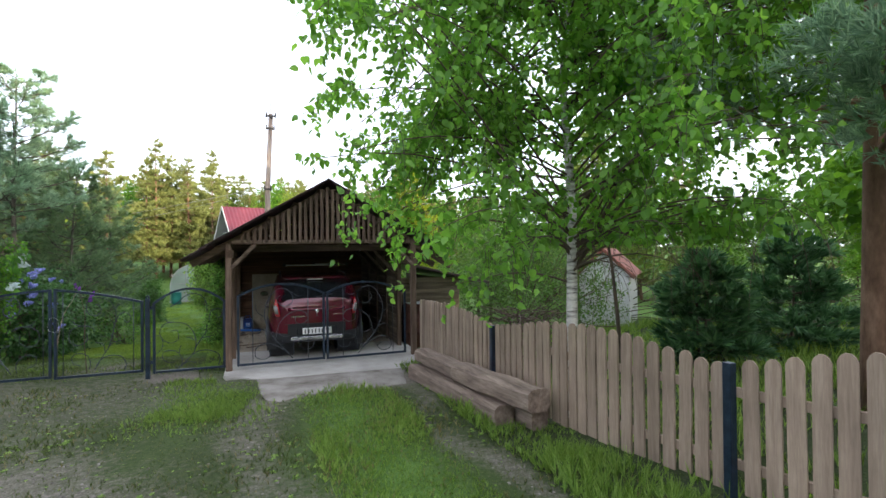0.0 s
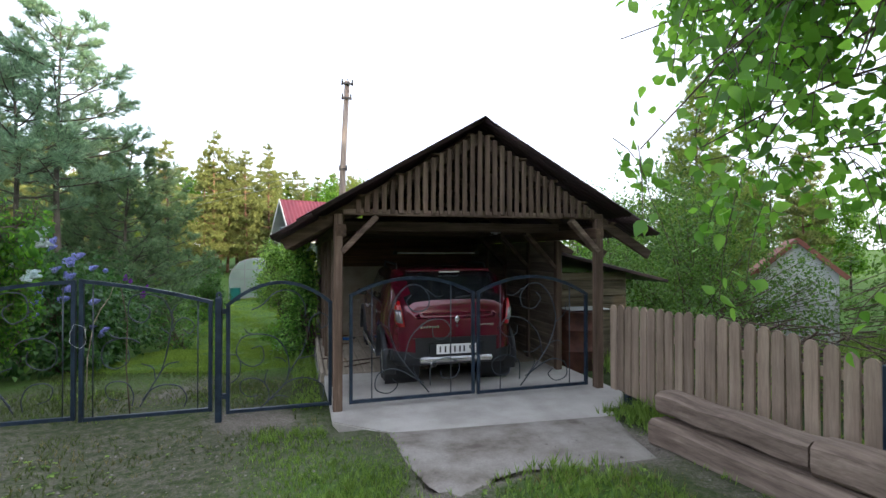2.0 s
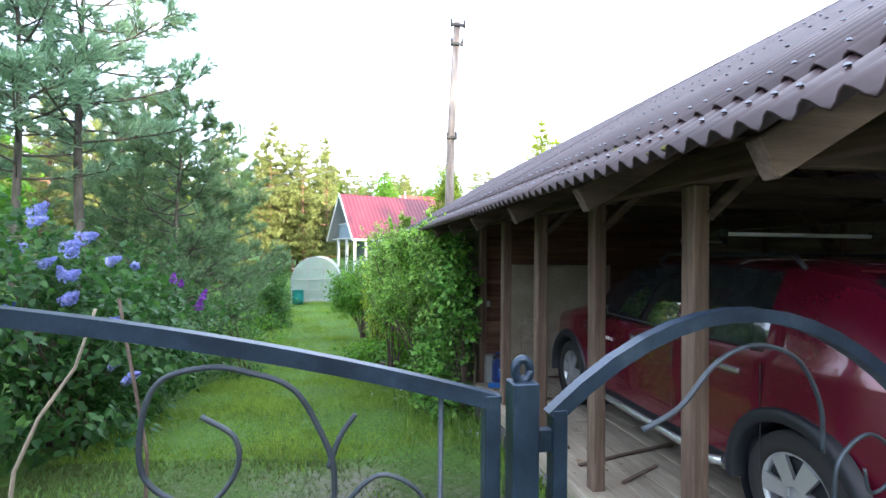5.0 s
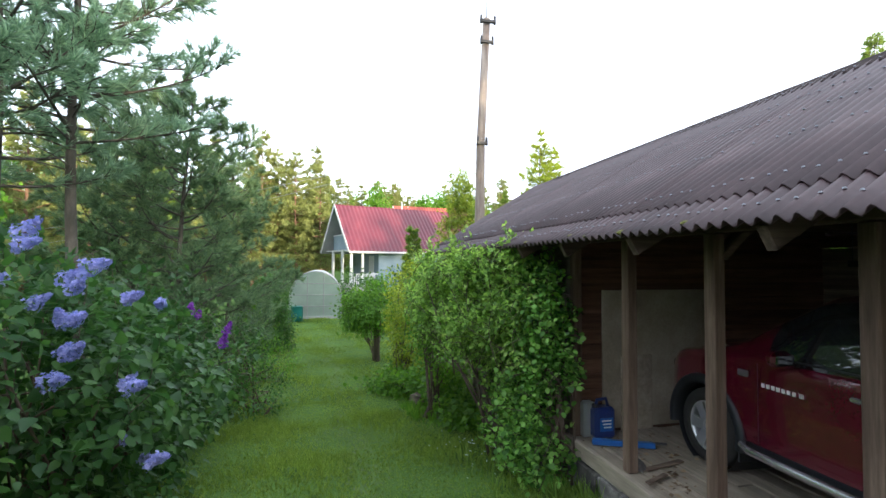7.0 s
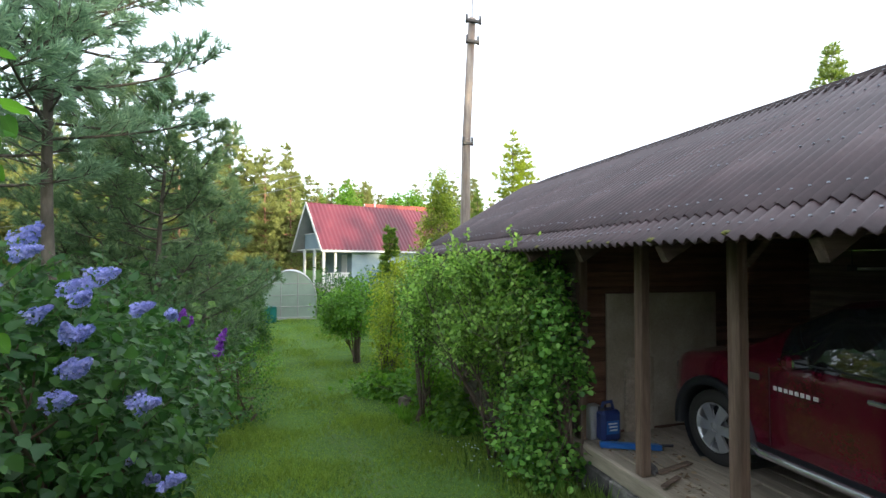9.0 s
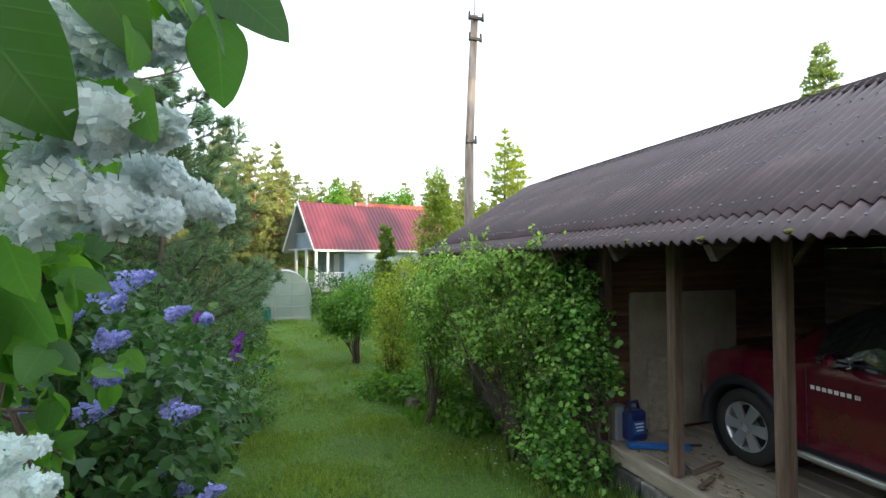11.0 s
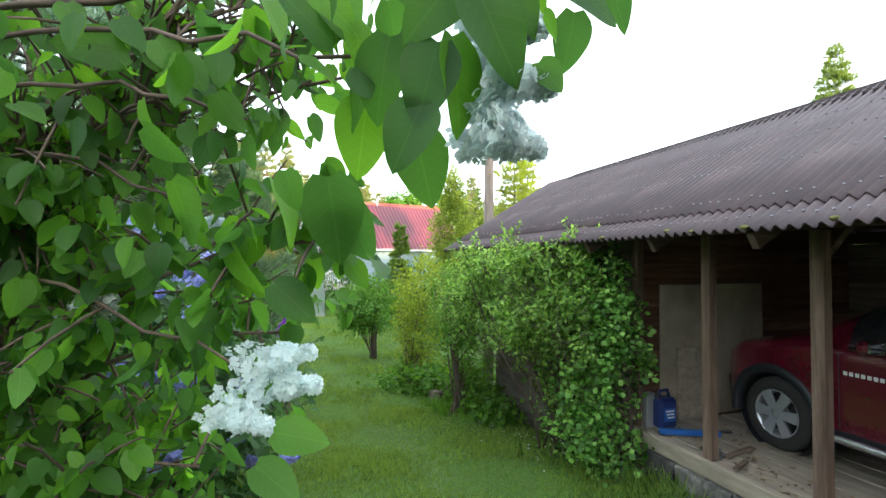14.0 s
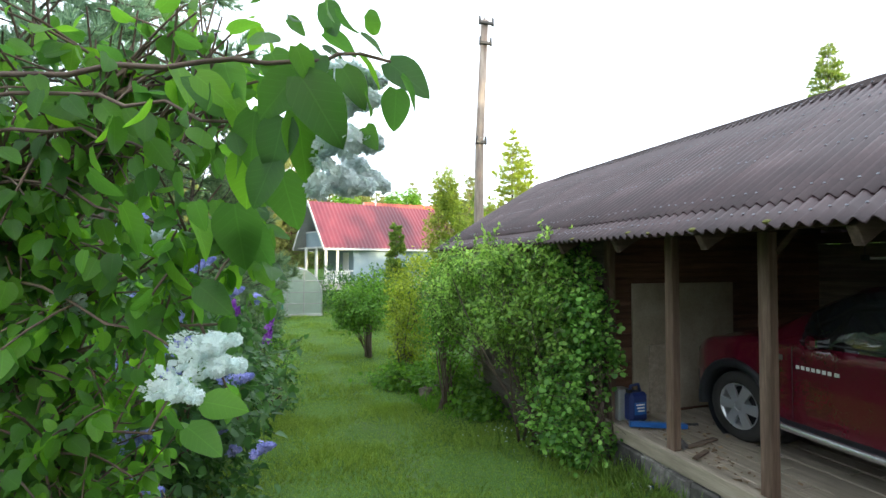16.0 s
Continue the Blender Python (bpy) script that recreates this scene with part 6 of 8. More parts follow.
def bush(name, label, base, blobs, n, template, size, mat, seed, stems=7, droop=0.5, spread=0.6, shell=0.62, category="bush", group="", flowers=(), leafname="foliage", gap=0.36, clump=9, tangle=0, shoots=60):
    r = np.random.default_rng(seed)
    t = thing(name, base, label, category, group)
    p, o = blob_points(blobs, n, r, shell, seed, clump, max(0.03, size * 0.85))
    keep = (p[:, 2] > gz(p[:, 0], p[:, 1]) + 0.03) & clear_of_path(p, gap)
    p, o = p[keep], o[keep]
    k = len(p)
    along = o + r.normal(size=(k, 3)) * spread + np.array([0, 0, -droop])
    up = o * 0.6 + np.array([0, 0, 0.9]) + r.normal(size=(k, 3)) * 0.35
    # young shoots standing out of the mass, with leaves along them
    sp, so = blob_points(blobs, shoots, r, 0.88, seed)
    ok = (sp[:, 2] > gz(sp[:, 0], sp[:, 1]) + 0.25) & clear_of_path(sp, gap + 0.25)
    sp, so = sp[ok], so[ok]
    m = len(sp)
    way = unit(so + np.array([0, 0, 0.55]) + r.normal(size=(m, 3)) * 0.35)
    reach = size * r.uniform(1.8, 4.5, m)
    bm = bmesh.new()
    for q, d, L in zip(sp, way, reach):
        tube(bm, [q - d * L * 0.6, q, q + d * L], 0.004, 0.0015, 3, False)
    f = r.random((m, 9))
    ps = (sp[:, None] + way[:, None] * (f * reach[:, None])[..., None]).reshape(-1, 3)
    ds = unit(np.repeat(way, 9, 0) * 0.5 + r.normal(size=ps.shape) * 0.7)
    p, along, up = np.vstack([p, ps]), np.vstack([along, ds]), np.vstack([up, np.array([0, 0, 1.0]) + r.normal(size=ps.shape) * 0.4])
    k = len(p)
    scatter(leafname, template, p, along, up, size * r.uniform(0.6, 1.15, k), mat, t)
    for i in range(stems):
        b = blobs[i % len(blobs)]
        d = unit(r.normal(size=3))
        a = np.array(base) + r.normal(size=3) * np.array([0.1, 0.1, 0])
        e = np.array(b[:3]) + d * np.array(b[3:6]) * 0.72
        mid = (a + e) / 2 + r.normal(size=3) * 0.12
        mid[2] += 0.1
        tube(bm, bend3(a, mid, e), 0.018, 0.006, 6)
        for j in range(2):
            d = unit(r.normal(size=3))
            e2 = np.array(b[:3]) + d * np.array(b[3:6]) * 0.85
            if clear_of_path(e2[None], 0.4)[0]:
                tube(bm, bend3(mid, (mid + e2) / 2 + r.normal(size=3) * 0.08, e2), 0.009, 0.003, 5)
    for i in range(tangle):
        q, d = blob_points(blobs, 1, r, 0.85, seed)
        side = unit(np.cross(d[0], r.normal(size=3)))
        L = r.uniform(0.15, 0.4)
        tube(bm, bend3(q[0] - side * L, q[0] + d[0] * 0.14, q[0] + side * L - np.array((0, 0, 0.1))), 0.004, 0.002, 4, False)
    tagged(part("woody_frame", bm, M_TWIG, t), kind="stuff")
    for fm, where in flowers:
        for (c, tip, length) in where:
            panicle(t, c, tip, length, fm, int(r.integers(1, 9999)), 190, 0.021)
            side = r.normal(size=3) * np.array([0.2, 0.16, 0.13])
            panicle(t, np.array(c) + side, np.array(tip) + r.normal(size=3) * 0.25, length * 0.8, fm, int(r.integers(1, 9999)), 150, 0.021)
    return t


def bend3(a, b, c, n=6):
    a, b, c = (np.array(q, float) for q in (a, b, c))
    return [tuple((1 - t) ** 2 * a + 2 * t * (1 - t) * b + t * t * c) for t in np.linspace(0, 1, n)]


FLORET = ([(0, 0, 0)] + [q for k in range(4) for q in ((0.43 * math.cos(k * 1.571 - 0.68), 0.10, 0.43 * math.sin(k * 1.571 - 0.68)), (0.60 * math.cos(k * 1.571), 0.20, 0.60 * math.sin(k * 1.571)), (0.43 * math.cos(k * 1.571 + 0.68), 0.10, 0.43 * math.sin(k * 1.571 + 0.68)))],
          [(0, 3 * k + 1, 3 * k + 2, 3 * k + 3) for k in range(4)])


def panicle(parent, at, tip, length, mat, seed, count=170, floret=0.017):
    """A cone of small florets on its stalk."""
    r = np.random.default_rng(seed)
    at, d = np.array(at, float), unit(np.array(tip, float))
    s = r.random(count) ** 0.8
    side = unit(np.cross(r.normal(size=(count, 3)), d))
    rad = length * 0.36 * (1 - s * 0.8) * r.uniform(0.35, 1.0, count) ** 0.6 * (1 + 0.22 * np.sin(16 * s + seed))
    p = at + d * (s * length)[:, None] + side * rad[:, None]
    return scatter("flower_head", FLORET, p, side + d * 0.5 + r.normal(size=(count, 3)) * 0.3, r.normal(size=(count, 3)), floret * r.uniform(0.75, 1.2, count), mat, parent)


def conifer_mesh(seed, H, crown, spread, whorls, per, needle, size, mat, bark, droop=0.1, shape=0.7, fill=5, trunk_r=None, inner=0.3, lean=(0, 0)):
    """Trunk and crown of a pine or spruce standing at the origin: returns trunk bmesh and needle data."""
    r = np.random.default_rng(seed)
    bm = bmesh.new()
    tr = trunk_r or H * 0.013
    sway = r.normal(size=2) * 0.02 * H
    axis = [np.array([lean[0] * t * H + sway[0] * math.sin(2.2 * t), lean[1] * t * H + sway[1] * math.sin(2.6 * t), H * t]) for t in np.linspace(0, 1, 9)]
    tube(bm, axis, tr, 0.008, 9)
    P, D = [], []
    ax = np.array(axis)
    for w in range(whorls):
        f = (w + r.uniform(0, 0.7)) / whorls
        z = crown * H + (1 - crown) * H * f
        b0 = np.array([np.interp(z, ax[:, 2], ax[:, 0]), np.interp(z, ax[:, 2], ax[:, 1]), z])
        reach = spread * (1 - f) ** shape * r.uniform(0.5, 1.2) + 0.12
        for k in range(per):
            a = r.uniform(0, 2 * math.pi)
            L = reach * r.uniform(0.55, 1.1)
            rise = r.uniform(0.05, 0.5) - droop * (1 - f)
            d = np.array([math.cos(a), math.sin(a), rise])
            e = b0 + d * L
            mid = (b0 + e) / 2 + np.array([0, 0, -0.05 * L]) + r.normal(size=3) * 0.05 * L
            pts = bend3(b0, mid, e, 5)
            tube(bm, pts, max(0.008, tr * 0.28 * (1 - 0.7 * f)), 0.004, 4, False)
            m = max(3, int(fill * L / max(spread, 0.1) * 2.2))
            for j in range(m):
                t = r.uniform(inner, 1.0)
                q = np.array(pts[min(4, int(t * 4.99))]) + (np.array(pts[min(4, int(t * 4.99) + 1)]) - np.array(pts[min(4, int(t * 4.99))])) * r.random()
                side = np.array([-math.sin(a), math.cos(a), 0]) * r.normal() * L * 0.22 * (1.25 - t)
                q = q + side + np.array([0, 0, r.normal() * 0.04 * L + 0.02])
                P.append(q)
                D.append(d * 0.6 + unit(side + 1e-3) * 0.5 + np.array([0, 0, 0.35]) + r.normal(size=3) * 0.3)
    for j in range(10):
        P.append(ax[-1] + r.normal(size=3) * np.array([0.06, 0.06, 0.1]) - np.array([0, 0, 0.06 * j]))
        D.append(np.array([0, 0, 1]) + r.normal(size=3) * 0.4)
    P, D = np.array(P), np.array(D)
    return bm, P, D, r


def conifer(name, label, category, at, seed, H, crown, spread, whorls, per, needle, size, mat, bark, group="", **kw):
    bm, P, D, r = conifer_mesh(seed, H, crown, spread, whorls, per, needle, size, mat, bark, **kw)
    t = thing(name, (0, 0, 0), label, category, group)
    part("trunk", bm, bark, t)
    scatter("crown", needle, P, D, r.normal(size=P.shape), size * r.uniform(0.7, 1.25, len(P)), mat, t)
    t.matrix_basis = Matrix.Translation(at)
    return t


def broadleaf(name, label, at, seed, H, spread, n, size, mat, bark, group="", clear=0.25, template=RHOMB, category="tree"):
    r = np.random.default_rng(seed)
    t = thing(name, (0, 0, 0), label, category, group)
    bm = bmesh.new()
    tube(bm, [(0, 0, -0.3), (r.normal() * 0.1, r.normal() * 0.1, H * 0.4), (r.normal() * 0.2, r.normal() * 0.2, H * 0.9)], H * 0.016, 0.02, 8)
    blobs = []
    for k in range(12):
        f = r.uniform(clear, 0.95)
        a, q = r.uniform(0, 2 * math.pi), spread * r.uniform(0.2, 0.72) * math.sin(math.pi * min(1, 0.2 + 0.85 * f)) ** 0.7
        s = spread * r.uniform(0.28, 0.48)
        blobs.append((q * math.cos(a), q * math.sin(a), H * f, s, s, s * r.uniform(0.6, 0.9)))
        tube(bm, bend3((0, 0, H * f * 0.7), (q * 0.4 * math.cos(a), q * 0.4 * math.sin(a), H * f * 0.9), (q * math.cos(a), q * math.sin(a), H * f)), 0.03 * H / 8, 0.01, 5)
    part("trunk", bm, bark, t)
    p, o = blob_points(blobs, n, r, 0.5, seed, 7, size * 0.9)
    n = len(p)
    scatter("crown", template, p, o + r.normal(size=p.shape) * 0.7 - np.array([0, 0, 0.3]), np.array([0, 0, 1.0]) + r.normal(size=p.shape) * 0.5, size * r.uniform(0.6, 1.2, n), mat, t)
    t.matrix_basis = Matrix.Translation(at)
    return t


# far woods and unseen sun-blocking rows: a few trees built once and set out again and again
def woods():
    kinds = []
    for s in range(4):
        kinds.append(conifer("pine_tree", "tall Scots pine with a sunlit crown in the woods", "tree", (0, 0, -200), 40 + s, 11.0 + s * 0.8, 0.14, 2.6, 20, 6, NEEDLES_FAR, 0.33, L_PINEFAR, M_PINEBARK, "woods", fill=17, shape=0.62, droop=0.15))
    for s in range(2):
        kinds.append(broadleaf("birch_tree", "sunlit leafy birch in the woods", (0, 0, -200), 50 + s, 10.0, 2.9, 4200, 0.36, L_FRESH, M_BARK, "woods"))
    kinds.append(conifer("spruce_tree", "dense green spruce in the woods", "tree", (0, 0, -200), 60, 10.5, 0.05, 2.0, 26, 8, SPRAY_FAR, 0.34, L_SPRUCE, M_BARK, "woods", fill=14, shape=0.9, droop=0.35))
    r = np.random.default_rng(3)
    spots = []

    def row(x0, x1, y0, y1, n, h0, h1, pick):
        for k in range(n):
            x = x0 + (x1 - x0) * (k + r.uniform(0, 0.9)) / n
            spots.append((x, r.uniform(y0, y1), r.uniform(h0, h1), int(r.choice(pick))))
    row(-46, -8, 40, 52, 32, 0.7, 0.92, [0, 1, 2, 3, 0, 1, 2, 6])
    row(-50, -3, 54, 66, 28, 0.75, 0.97, [0, 1, 2, 3, 4])
    row(-9, -3.5, 50, 55, 7, 0.68, 0.9, [0, 1, 2, 3])
    row(-6, 40, 72, 88, 50, 0.8, 1.1, [0, 1, 2, 4, 5, 6])
    row(-60, 50, 92, 110, 40, 1.0, 1.3, [0, 1, 2, 4, 5])
    row(10, 46, 44, 60, 18, 0.55, 0.8, [0, 1, 4, 5, 6])
    row(20, 50, 14, 40, 20, 0.55, 0.8, [0, 2, 4, 5, 5, 6])
    row(-60, -13, 14, 40, 26, 0.7, 1.0, [0, 1, 2, 3, 5])
    # two unseen rows behind the camera, added to block the low sun
    row(-60, 60, -27, -20, 44, 0.7, 0.95, [0, 1, 2, 3, 4, 5])
    row(-50, 60, -44, -36, 30, 1.05, 1.25, [0, 1, 2, 3, 4])
    row(14, 40, -16, 12, 14, 0.8, 1.1, [0, 1, 2, 4, 5])
    # nearer unseen row, added to keep the carport and gates in shade
    row(-26, 22, -16, -11, 26, 0.7, 0.95, [4, 5, 6, 6, 0, 1])
    for x, y, s, k in spots:
        m = pose(x, y, float(gz(x, y)) - 0.1, 0, 0, r.uniform(0, 360)) @ Matrix.Diagonal((s, s, s * r.uniform(0.92, 1.1), 1))
        c = copy_thing(kinds[k], m)
        c.matrix_basis = m
    for k in kinds:
        for o in (*k.children_recursive, k):
            bpy.data.objects.remove(o)


woods()

# spruces beside and behind the carport
conifer("spruce_tree", "tall light green spruce behind the carport, coloured as sunlit", "tree", (18.9, 26.0, -0.9), 71, 12.0, 0.05, 4.0, 56, 9, SPRAY, 0.19, L_SPRUCE_LIT, M_BARK, "garden spruces", fill=46, shape=0.95, droop=0.2)
# sunlight on these two is put into their golden needle colour
conifer("spruce_tree", "sunlit yellow-green spruce beyond the carport roof", "tree", (13.3, 45.9, -0.3), 72, 12.4, 0.05, 4.3, 24, 8, SPRAY, 0.3, L_YELLOW, M_BARK, "garden spruces", fill=34, shape=1.0, droop=0.25, inner=0.1)
conifer("spruce_tree", "sunlit yellow-green spruce beyond the carport roof", "tree", (14.9, 46.6, -0.3), 73, 11.2, 0.05, 3.4, 24, 8, SPRAY, 0.3, L_YELLOW, M_BARK, "garden spruces", fill=34, shape=1.0, droop=0.25, inner=0.1)

# pines close by, over the lilac hedge
def garden_pine(at, seed, H, crown, spread, limbs, lean, size=0.15, profile=0.55, needles=None):
    """A young pine: upswept limbs, side twigs, and needles set round every twig like a brush."""
    r = np.random.default_rng(seed)
    t = thing("pine_tree", (0, 0, 0), "young Scots pine with upswept blue-green branches behind the lilacs", "tree", "garden pines")
    bm = bmesh.new()
    s = np.linspace(0, 1, 11)
    ph = r.uniform(0, 6.28, 2)
    ax = np.stack([lean[0] * s * H + 0.012 * H * np.sin(5 * s + ph[0]), lean[1] * s * H + 0.012 * H * np.sin(4 * s + ph[1]), H * s - 0.1], -1)
    tube(bm, [tuple(p) for p in ax], H * 0.0125, 0.012, 9)
    P, D = [], []

    def brush(a, b, n):
        w = unit(b - a)
        for f in np.linspace(0.15, 1.0, n):
            P.append(a + (b - a) * f + r.normal(size=3) * 0.012)
            D.append(w + r.normal(size=3) * 0.28)
    for k in range(limbs):
        f = (k + r.uniform(0, 0.9)) / limbs
        z = H * (crown + (0.985 - crown) * f)
        b0 = np.array([np.interp(z, ax[:, 2], ax[:, i]) for i in range(3)])
        a = 2.399 * k + r.normal() * 0.4
        L = spread * (0.25 + 0.75 * (1 - f) ** profile) * r.uniform(0.55, 1.1)
        out = np.array([math.cos(a), math.sin(a), 0.0])
        mid = b0 + out * L * 0.62 + np.array([0, 0, L * r.uniform(-0.02, 0.22)])
        end = b0 + out * L + np.array([0, 0, L * r.uniform(0.25, 0.62) * (0.6 + 0.7 * f)])
        way = [np.array(q) for q in bend3(b0, mid, end, 8)]
        tube(bm, [tuple(q) for q in way], max(0.011, 0.024 * L / spread), 0.005, 5, False)
        brush(way[-2], way[-1], 3)
        for j in range(int(5 + 8 * L / spread)):
            u = r.uniform(0.28, 1.0)
            q = way[min(7, int(u * 7.99))]
            d = unit(out * r.uniform(0.2, 0.9) + np.array([-math.sin(a), math.cos(a), 0]) * r.normal() * 0.8 + np.array([0, 0, r.uniform(0.1, 0.8)]))
            m = L * r.uniform(0.14, 0.34) * (1.25 - 0.5 * u)
            e = q + d * m
            tube(bm, [tuple(q), tuple(q + d * m * 0.5 - np.array([0, 0, 0.02])), tuple(e)], 0.006, 0.003, 4, False)
            brush(q + d * m * 0.3, e, 3)
            if r.random() < 0.5:
                e2 = q + d * m * 0.6 + unit(np.cross(d, r.normal(size=3)) + d * 0.7 + np.array([0, 0, 0.4])) * m * 0.5
                brush(q + d * m * 0.6, e2, 3)
    for k in range(int(limbs * 0.25)):
        z = H * r.uniform(crown * 0.45, crown + 0.1)
        b0 = np.array([np.interp(z, ax[:, 2], ax[:, i]) for i in range(3)])
        a = r.uniform(0, 6.28)
        L = spread * r.uniform(0.3, 0.7)
        tube(bm, bend3(b0, b0 + np.array([math.cos(a) * L * 0.5, math.sin(a) * L * 0.5, 0.1]), b0 + np.array([math.cos(a) * L, math.sin(a) * L, r.uniform(-0.1, 0.3)])), 0.01, 0.003, 4, False)
    brush(ax[-2], ax[-1] + np.array([0, 0, 0.12]), 6)
    part("trunk", bm, M_PINETOP, t)
    P, D = np.array(P), np.array(D)
    scatter("crown", NEEDLES, P, D, r.normal(size=P.shape), size * r.uniform(0.75, 1.2, len(P)), needles or L_PINE, t)
    t.matrix_basis = Matrix.Translation(at)


for at, seed, H, crown, spread, limbs, lean in (((-5.52, 17.2, -0.6), 81, 7.0, 0.50, 1.65, 52, (-0.02, 0)), ((-5.95, 16.75, -0.6), 87, 6.2, 0.48, 1.35, 34, (-0.06, 0)), ((-7.6, 16.4, -0.5), 82, 7.4, 0.42, 2.0, 48, (0, 0)), ((-5.2, 19.5, -0.9), 83, 5.2, 0.16, 1.55, 58, (0.03, 0)), ((-6.2, 20.6, -0.9), 95, 5.6, 0.16, 1.6, 58, (0, 0)), ((-5.1, 22.8, -1.0), 84, 4.9, 0.12, 1.5, 56, (0.02, 0)), ((-7.2, 22.5, -1.0), 85, 5.6, 0.15, 2.0, 60, (0, 0)), ((-9.5, 19.0, -0.8), 86, 7.2, 0.15, 2.3, 66, (0, 0))):
    garden_pine(at, seed, H, crown, spread, limbs, lean, needles=L_PINE if crown > 0.3 else L_PINELOW)

# neighbour's pine by the fence
conifer("pine_tree", "mature pine with an orange-brown trunk behind the fence", "tree", (6.12, 5.45, 0.0), 88, 9.0, 0.3, 2.9, 17, 6, NEEDLES, 0.17, L_PINE, M_PINEBARK, "", fill=80, shape=0.4, droop=0.25, trunk_r=0.15)
conifer("spruce_tree", "low dark young spruce behind the fence", "tree", (7.0, 8.3, -0.1), 89, 1.9, 0.02, 1.2, 12, 8, SPRAY_FAR, 0.22, L_DARKSPR, M_BARK, "young spruces", fill=12, shape=0.9, droop=0.3)
conifer("spruce_tree", "low dark young spruce behind the fence", "tree", (9.6, 8.6, -0.1), 90, 2.3, 0.02, 1.4, 12, 8, SPRAY_FAR, 0.24, L_DARKSPR, M_BARK, "young spruces", fill=12, shape=0.9, droop=0.3)


# birch by the fence
def low_zone(P):
    """Air before the carport, shaped to fit the camera's view, which the hanging twigs leave free."""
    return ((P[:, 0] + 1.1) * 0.568 < (P[:, 1] - 6.42) * 0.743) & (P[:, 2] < 1.75 + 0.62 * ((P[:, 1] - 6.42) * 0.95 + (P[:, 0] + 1.1) * 0.2)) & (P[:, 1] > 6.3)


def birch():
    r = np.random.default_rng(12)
    bx, by = 3.12, 6.72
    t = thing("birch_tree", (bx, by, 0.0), "birch with white bark and fresh hanging leaves by the fence", "tree")
    bm = bmesh.new()
    axis = [(bx, by, -0.2), (bx + 0.0, by, 1.2), (bx + 0.05, by + 0.05, 2.4), (bx - 0.02, by + 0.1, 3.8), (bx + 0.1, by, 5.4), (bx + 0.05, by, 7.4)]
    tube(bm, axis, 0.072, 0.02, 12)
    part("trunk", bm, M_BIRCH, t)
    ax = np.array(axis)
    bm = bmesh.new()
    P, D = [], []
    for k in range(186):
        z = 1.5 + 5.3 * r.random() ** 1.25
        b0 = np.array([np.interp(z, ax[:, 2], ax[:, 0]), np.interp(z, ax[:, 2], ax[:, 1]), z])
        a = r.uniform(0, 2 * math.pi)
        L = 2.75 * r.uniform(0.5, 1.0) * (1 - 0.45 * max(0, (z - 3) / 4)) * (0.75 if z < 2 else 1)
        e = b0 + np.array([math.cos(a) * L, math.sin(a) * L, L * r.uniform(-0.05, 0.35)])
        if e[0] < 0.35 and e[2] < 5:
            e[0] = 0.35 + r.random() * 0.3
        if k >= 154:
            e = np.array([r.uniform(3.5, 5.6), r.uniform(4.6, 6.4), r.uniform(2.9, 5.2)])
        elif k >= 140:
            e = np.array([r.uniform(0.25, 1.2), r.uniform(5.9, 7.2), r.uniform(3.6, 4.9)])
        elif k >= 120:
            e = np.array([r.uniform(0.85, 1.7), r.uniform(7.1, 8.0), r.uniform(2.1, 3.3)])
        mid = (b0 + e) / 2 + np.array([0, 0, 0.22 * L])
        pts = bend3(b0, mid, e, 7)
        tube(bm, pts, 0.014, 0.004, 5, False)
        for j in range(10):
            q = np.array(pts[r.integers(2, 7)]) + r.normal(size=3) * 0.05
            d = np.array([math.cos(a) * 0.5, math.sin(a) * 0.5, 0]) + r.normal(size=3) * 0.5
            tl = r.uniform(0.3, 0.75)
            q2 = q + unit(d) * tl * 0.6 + np.array([0, 0, -tl * 0.55])
            tw = bend3(q, q + unit(d) * tl * 0.5, q2, 5)
            if not low_zone(q2[None])[0]:
                tube(bm, tw, 0.004, 0.002, 3, False)
            for i in range(22):
                f = r.random()
                c = np.array(tw[0]) * (1 - f) ** 2 + 2 * f * (1 - f) * np.array(tw[2]) + f * f * np.array(tw[4])
                P.append(c + r.normal(size=3) * 0.055)
                D.append(r.normal(size=3) * 0.8 + np.array([0, 0, -0.8]))
    tagged(part("woody_frame", bm, M_TWIG, t), kind="stuff")
    # leafy twigs close round the trunk
    for k in range(430):
        z = 2.1 + 4.2 * r.random()
        a, q = r.uniform(0, 2 * math.pi), r.uniform(0.08, 1.15)
        c0 = np.array([np.interp(z, ax[:, 2], ax[:, 0]) + q * math.cos(a), np.interp(z, ax[:, 2], ax[:, 1]) + q * math.sin(a), z])
        for i in range(12):
            P.append(c0 + r.normal(size=3) * np.array([0.11, 0.11, 0.14]))
            D.append(r.normal(size=3) * 0.8 + np.array([0, 0, -0.8]))
    P, D = np.array(P), np.array(D)
    keep = ~low_zone(P) & (P[:, 2] > 0.95) & (P[:, 0] > 0.15) & ((P[:, 0] > 1.1) | (P[:, 1] > 5.6))
    keep &= (P[:, 2] > 3.1) | (r.random(len(P)) < 0.68)
    keep &= (P[:, 2] > 1.95) | (P[:, 0] < 2.3)
    P, D = P[keep], D[keep]
    scatter("leaves", BIRCHLEAF, P + 0, D, r.normal(size=P.shape) + np.array([0, 0, 0.7]), 0.088 * r.uniform(0.65, 1.2, len(P)), L_BIRCH, t)


birch()

